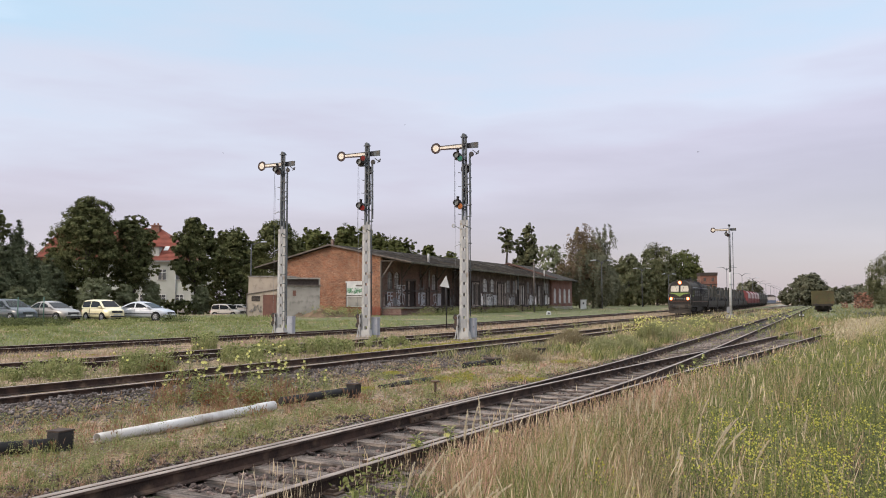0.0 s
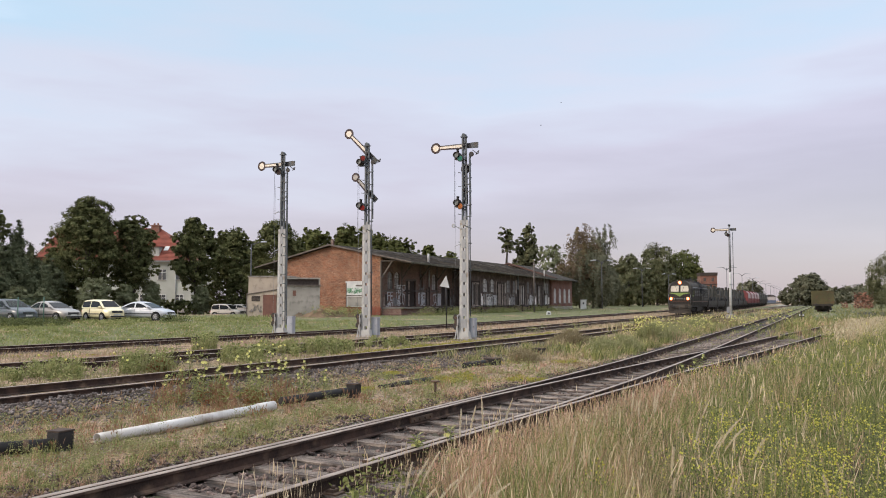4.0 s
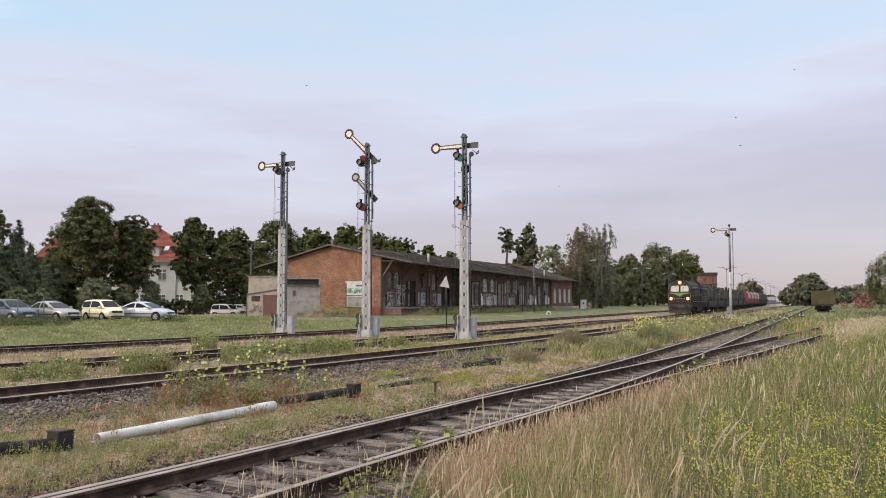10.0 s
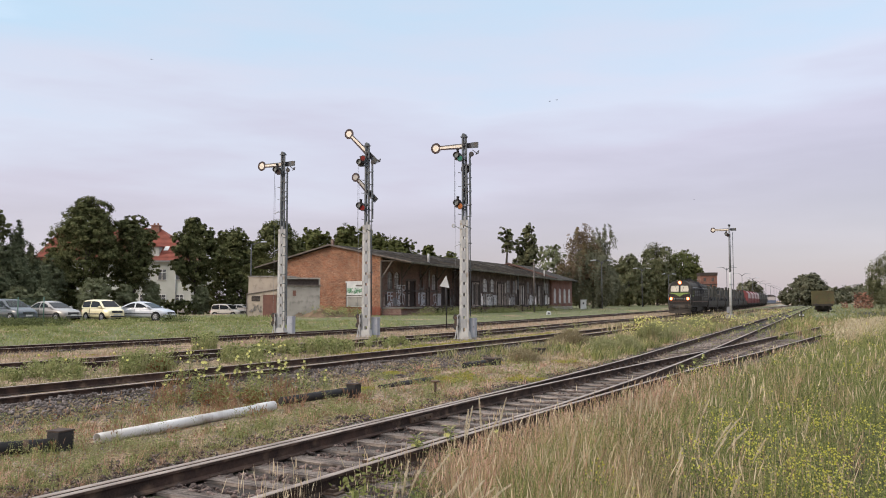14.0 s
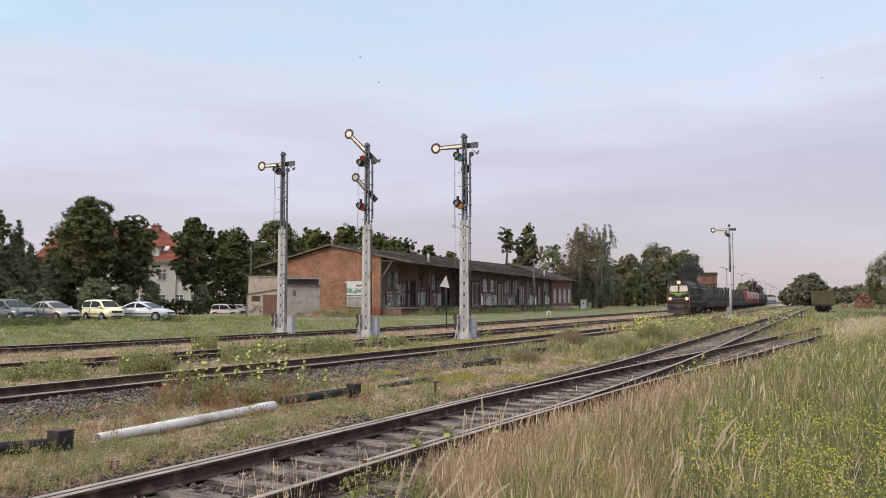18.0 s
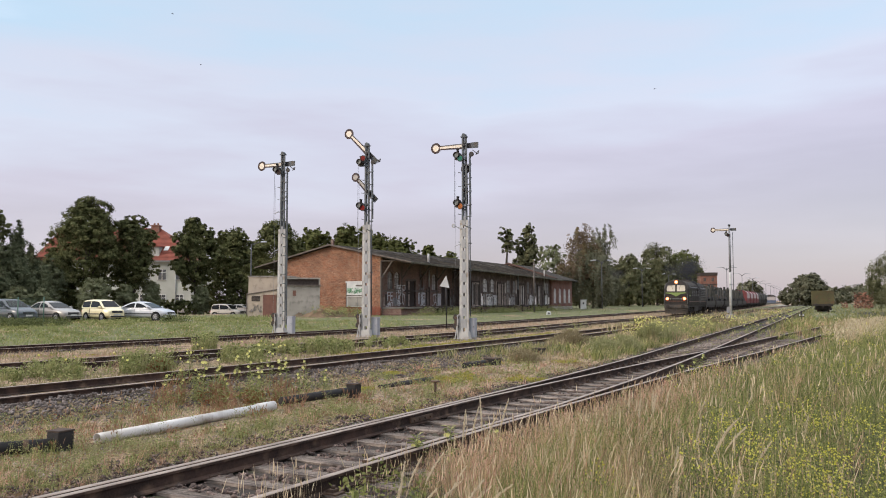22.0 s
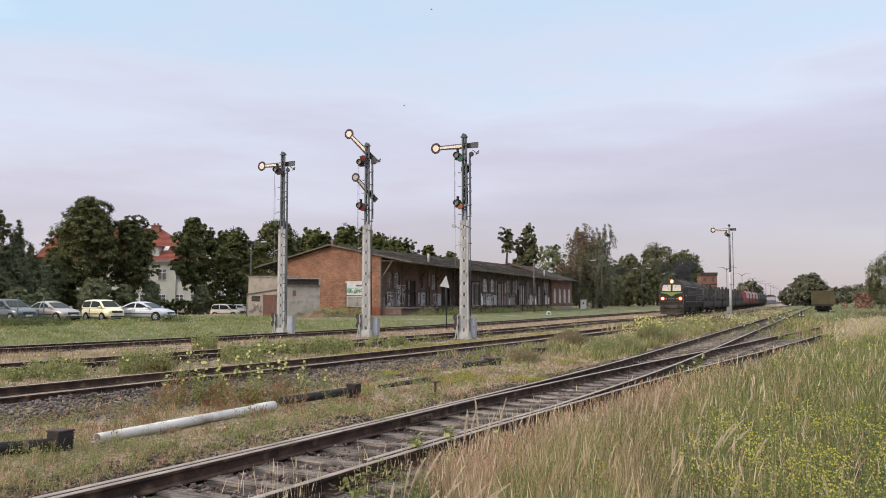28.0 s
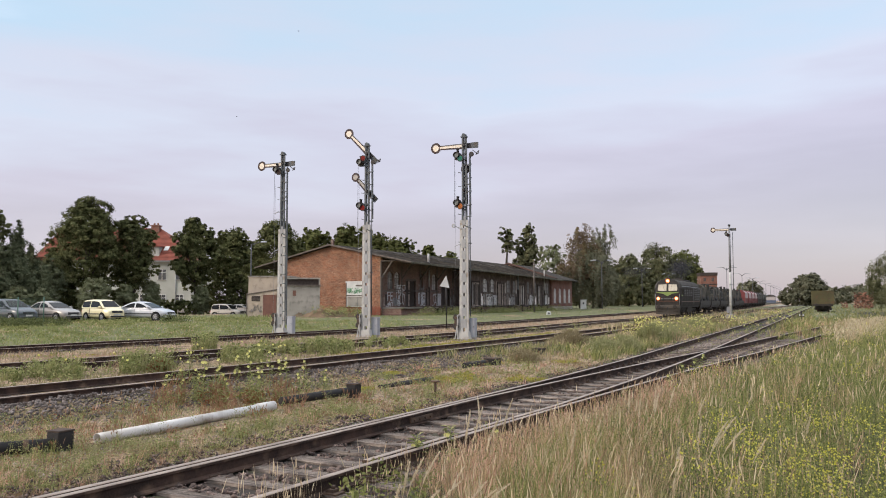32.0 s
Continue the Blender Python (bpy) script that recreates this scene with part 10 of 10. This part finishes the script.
def stones(name, x, y, z, size, material, rng, label):
    """Broken stones as one mesh: rough eight-sided lumps."""
    n = len(x)
    c = np.array([(1, 0, 0), (0, 1, 0), (-1, 0, 0), (0, -1, 0), (0, 0, 1), (0, 0, -1)], float) * 0.68
    V = c[None] * (0.6 + 0.8 * rng.random((n, 1, 3))) + rng.normal(size=(n, 6, 3)) * 0.17
    t = rng.uniform(0, 6.28, n)
    u = rng.uniform(-0.6, 0.6, n)
    ct, st, cu, su = np.cos(t), np.sin(t), np.cos(u), np.sin(u)
    X, Y, Z = V[..., 0], V[..., 1], V[..., 2]
    Y, Z = Y * cu[:, None] - Z * su[:, None], Y * su[:, None] + Z * cu[:, None]
    X, Y = X * ct[:, None] - Y * st[:, None], X * st[:, None] + Y * ct[:, None]
    V = np.stack([X * size[:, None] + x[:, None], Y * size[:, None] + y[:, None], Z * size[:, None] * 0.75 + z[:, None]], axis=-1).reshape(-1, 3).astype(np.float32)
    Q = np.array([(0, 1, 4), (1, 2, 4), (2, 3, 4), (3, 0, 4), (1, 0, 5), (2, 1, 5), (3, 2, 5), (0, 3, 5)])
    F = (np.arange(n)[:, None, None] * 6 + Q[None]).reshape(-1).astype(np.int32)
    me = bpy.data.meshes.new(name)
    me.vertices.add(len(V))
    me.vertices.foreach_set("co", V.ravel())
    me.loops.add(len(F))
    me.loops.foreach_set("vertex_index", F)
    me.polygons.add(len(F) // 3)
    me.polygons.foreach_set("loop_start", np.arange(0, len(F), 3, dtype=np.int32))
    me.update(calc_edges=True)
    me.materials.append(M[material])
    return tagged(new(name, me), label, "gravel", "", "stuff")


def make_ballast():
    rng = np.random.default_rng(3)
    # brown stones between and beside the rails of the points
    n = 30000
    y = 4.6 + 40 * rng.random(n) ** 1.9
    o = rng.uniform(-2.1, 2.0, n) + np.where(y > 9, 0.5 * 0.0052 * np.minimum(np.maximum(0, y - 7.5), 18) ** 2, 0)
    x = np.array([t1(v) for v in y]) + o * 1.12
    z = np.array([ground_z(a, b) for a, b in zip(x, y)])
    s = 0.016 + 0.030 * rng.random(n) ** 1.6
    # sleepers lie every 0.6 m along the line: most stones lie between them
    grid, v = [], 4.0
    while v < 47:
        grid.append(v)
        v += 0.60 / math.hypot(1, (t1(v + 0.2) - t1(v - 0.2)) / 0.4)
    grid = np.array(grid)
    along = y + o * 0.42
    near = np.abs(along[:, None] - grid[None, :]).min(axis=1)
    heap = patchy(x, y, 1.1, 15.0)
    over = near < 0.15
    k = ~over | (rng.random(n) < 0.015 + 0.10 * np.clip(heap, 0, 0.6)) | (o < -1.45)
    x, y, z, s, n, over, heap = x[k], y[k], z[k], s[k], int(k.sum()), over[k], heap[k]
    stones("ballast", x, y, np.where(over & (o[k] > -1.45), -0.145 + s * 0.35, np.minimum(z, -0.19) + 0.012 + (0.03 + 0.05 * np.clip(heap + 0.2, 0, 0.6)) * rng.random(n)), s, "ballast", rng, "brown crushed stone between the sleepers")
    # the stones nearest the camera are pieces of the track's bed
    shared = []
    q = random.Random(8)
    for i in range(8):
        bm = bmesh.new()
        bmesh.ops.create_icosphere(bm, subdivisions=1, radius=1.0)
        for v in bm.verts:
            v.co = Vector((v.co.x * q.uniform(0.75, 1.15), v.co.y * q.uniform(0.6, 1.0), v.co.z * q.uniform(0.5, 0.8)))
        me = bpy.data.meshes.new("stone")
        bm.to_mesh(me)
        bm.free()
        me.materials.append(M["ballast_piece"])
        shared.append(me)
    made = 0
    while made < 300:
        yy = 5.4 + 4.6 * q.random() ** 1.3
        off = q.uniform(-0.66, 0.66)
        if np.abs(yy + off * 0.42 - grid).min() < 0.15:
            continue
        ob = new("stone", q.choice(shared))
        ob.parent = POINTS
        r = q.uniform(0.022, 0.050)
        ob.matrix_basis = pose(t1(yy) + off * 1.12, yy, -0.168 + 0.3 * r, q.uniform(-30, 30), q.uniform(-30, 30), q.uniform(0, 360)) @ Matrix.Diagonal((r, r, r, 1))
        made += 1
    # dark stones in the beds of the two old tracks
    n = 9000
    y = 16 + 40 * rng.random(n) ** 1.5
    o = rng.uniform(-1.5, 1.5, n)
    old = rng.random(n) < 0.5
    x = np.where(old, np.array([t3(v) for v in y]), np.array([t4(v) for v in y])) + o * 1.12
    k = patchy(x, y, 0.5, 63.0) > -0.1
    x, y = x[k], y[k]
    z = np.array([ground_z(a, b) for a, b in zip(x, y)])
    stones("ballast", x, y, np.minimum(z + 0.03, -0.10), 0.04 + 0.05 * rng.random(len(x)) ** 1.5, "ballast_grey", rng, "dark crushed stone in overgrown tracks")
    # pale pebbles and grit strewn over the dry ground beside the points
    n = 9000
    y = 5.5 + 17 * rng.random(n) ** 1.5
    x = np.array([t1(v) for v in y]) - 1.6 - 3.6 * rng.random(n) ** 1.2
    k = patchy(x, y, 1.3, 19.0) > -0.05
    x, y = x[k], y[k]
    z = np.array([ground_z(a, b) for a, b in zip(x, y)])
    stones("pebbles", x, y, z + 0.004, 0.007 + 0.020 * rng.random(len(x)) ** 2.2, "pebble", rng, "pale pebbles strewn over dry earth")
    # grey stones of the second track's bed and shoulder
    n = 28000
    y = 9 + 28 * rng.random(n) ** 1.4
    o = -1.2 + 4.6 * rng.random(n) ** 1.15
    x = np.array([t2(v) for v in y]) + o * 1.12
    z = np.array([ground_z(a, b) for a, b in zip(x, y)])
    s = 0.022 + 0.040 * rng.random(n) ** 1.7
    hump = 0.05 * np.clip(1.5 - np.abs(o - 1.1), 0, 1) + 0.05 * np.clip(patchy(x, y, 0.9, 27.0), -0.4, 0.6)
    stones("ballast", x, y, np.where(np.abs(o) < 0.85, np.minimum(z + 0.02, -0.17), z + hump + s * 0.25), s, "ballast_grey", rng, "grey crushed stone beside the track")


def make_fishplates():
    for th, curve, side, y in ((POINTS, t1, -1, 11.2), (POINTS, t1, 1, 13.6)):
        k = (curve(y + 0.2) - curve(y - 0.2)) / 0.4
        p = rail_path(curve, side, y, y + 0.1, (lambda v: 0.12) if side < 0 else None)[0]
        bm = box(bmesh.new(), 0.012, 0.04, -0.3, 0.3, -0.115, -0.045)
        for i in range(4):
            rod(bm, (0.035, -0.22 + i * 0.147, -0.08), (0.062, -0.22 + i * 0.147, -0.08), 0.017, seg=6)
        ob = part("fishplate", bm, M["old_rust"], th)
        ob.matrix_basis = pose(p[0], p[1], 0, 0, 0, -math.degrees(math.atan(k)))


make_sleepers()
make_ballast()
make_fishplates()
make_chairs()


# ---- motion of the train, its wheels, the smoke and the signal arms ----
RUN = [(0.0, 0.0), (15.0, 0.0), (16.5, 0.2), (18.0, 0.9), (20.0, 2.0), (22.0, 3.0), (25.0, 4.5), (28.0, 6.4), (30.0, 7.8), (32.0, 9.45)]


def run_at(t):
    for (a, u), (b, v) in zip(RUN, RUN[1:]):
        if t <= b:
            return u + (v - u) * (t - a) / (b - a)
    return RUN[-1][1]


def on_track(d):
    """Pose on the train's line, d metres behind where the engine's front first stands."""
    y = 100.8 + d * math.cos(math.radians(-TRAIN_TURN))
    return pose(t3(y), y, dip(y), 0, 0, TRAIN_TURN)


def motions():
    for th, back in MOVING:
        walk(th, [(t, on_track(back - s)) for t, s in RUN])
    times = [0.0, 15.0] + [15.0 + 0.5 * k for k in range(1, 35)]
    for w, rest, r in WHEELS:
        walk(w, [(t, rest @ pose(0, 0, 0, math.degrees(run_at(t) / r))) for t in times])
    # two cars pass on the street
    a, b = PASSING
    walk(a, [(0.0, on_street(0, -22.0))] + [(5.66 + d / 11.4, on_street(0, d)) for d in range(-22, 41, 2)] + [(32.0, on_street(0, 40.0))])
    walk(b, [(0.0, on_street(1, 45.0))] + [(29.0 + (22.4 - d) / 11.0, on_street(1, d)) for d in range(45, -10, -2)] + [(32.0, on_street(1, -10.6))])
    # the plumed stalks nod in a light wind
    for i, (th, (x, y, z)) in enumerate(SWAYING):
        q = random.Random(i)
        p1, p2, w1 = q.uniform(0, 6.28), q.uniform(0, 6.28), q.uniform(2.6, 3.6)
        walk(th, [(0.4 * k, pose(x, y, z, 1.0 * math.sin(w1 * 0.37 * k + p2), 1.4 + 2.2 * math.sin(w1 * 0.4 * k + p1) + 1.5 * math.sin(0.5 * 0.4 * k + 0.3 * i), 0)) for k in range(81)])
    for th, rows in BIRDS:
        walk(th, rows)
    up, low = MID_ARMS
    walk(up, [(t, pose(0, 0.17, 8.62, 0, a, 0)) for t, a in ((0.0, 0), (0.1, 4), (0.2, 9), (0.3, 15), (0.4, 22), (0.5, 29), (0.6, 37), (0.7, 42), (0.8, 47), (0.9, 49), (1.0, 47), (1.1, 43), (1.2, 42), (1.3, 45), (1.5, 44), (32.0, 44))])
    walk(low, [(t, pose(0, 0.17, 6.82, 0, a, 0)) for t, a in ((0.0, 90), (0.3, 88), (0.4, 82), (0.5, 72), (0.6, 60), (0.7, 50), (0.8, 42), (0.9, 43), (1.0, 46), (1.2, 45), (1.5, 46), (32.0, 46))])
    # each puff leaves the exhaust, rises and drifts off along the train, then waits to rise again
    n = len(PUFFS)
    for i, ob in enumerate(PUFFS):
        start = 15.0 + i * 16.5 / n
        rows = [(0.0, on_track(9.0) @ pose(0, 0, 3.2))]
        d0 = on_track(9.0 - run_at(start)) @ pose(0, 0, 3.2)
        rows.append((start, d0))
        q = random.Random(i)
        a, b, c = q.uniform(0.6, 1.4), -q.uniform(0.6, 1.2), q.uniform(0.7, 1.3)
        for age, up_, side, back in ((0.4, 1.8, 0.0, -0.2), (1.0, 2.4, 0.05, 0.4), (1.8, 3.1, 0.15, 2.2), (2.6, 3.5, 0.6, 6.0), (3.2, 3.2, 16.0, 28.0), (4.2, 3.2, 60.0, 80.0)):
            t = start + age
            if t < 31.9:
                rows.append((t, d0 @ pose(side * b, back * c, 1.5 + (up_ - 1.5) * a, 0, 0, 8 * age)))
            else:
                f = (32.0 - start) / age
                rows.append((32.0, d0 @ pose(side * b * f, back * c * f, (1.5 + (up_ - 1.5) * a) * f ** 0.5, 0, 0, 8 * age * f)))
                break
        else:
            rows.append((32.0, d0 @ pose(90.0 * b, 110.0 * c, 3.2, 0, 0, 80)))
        walk(ob, rows)


motions()
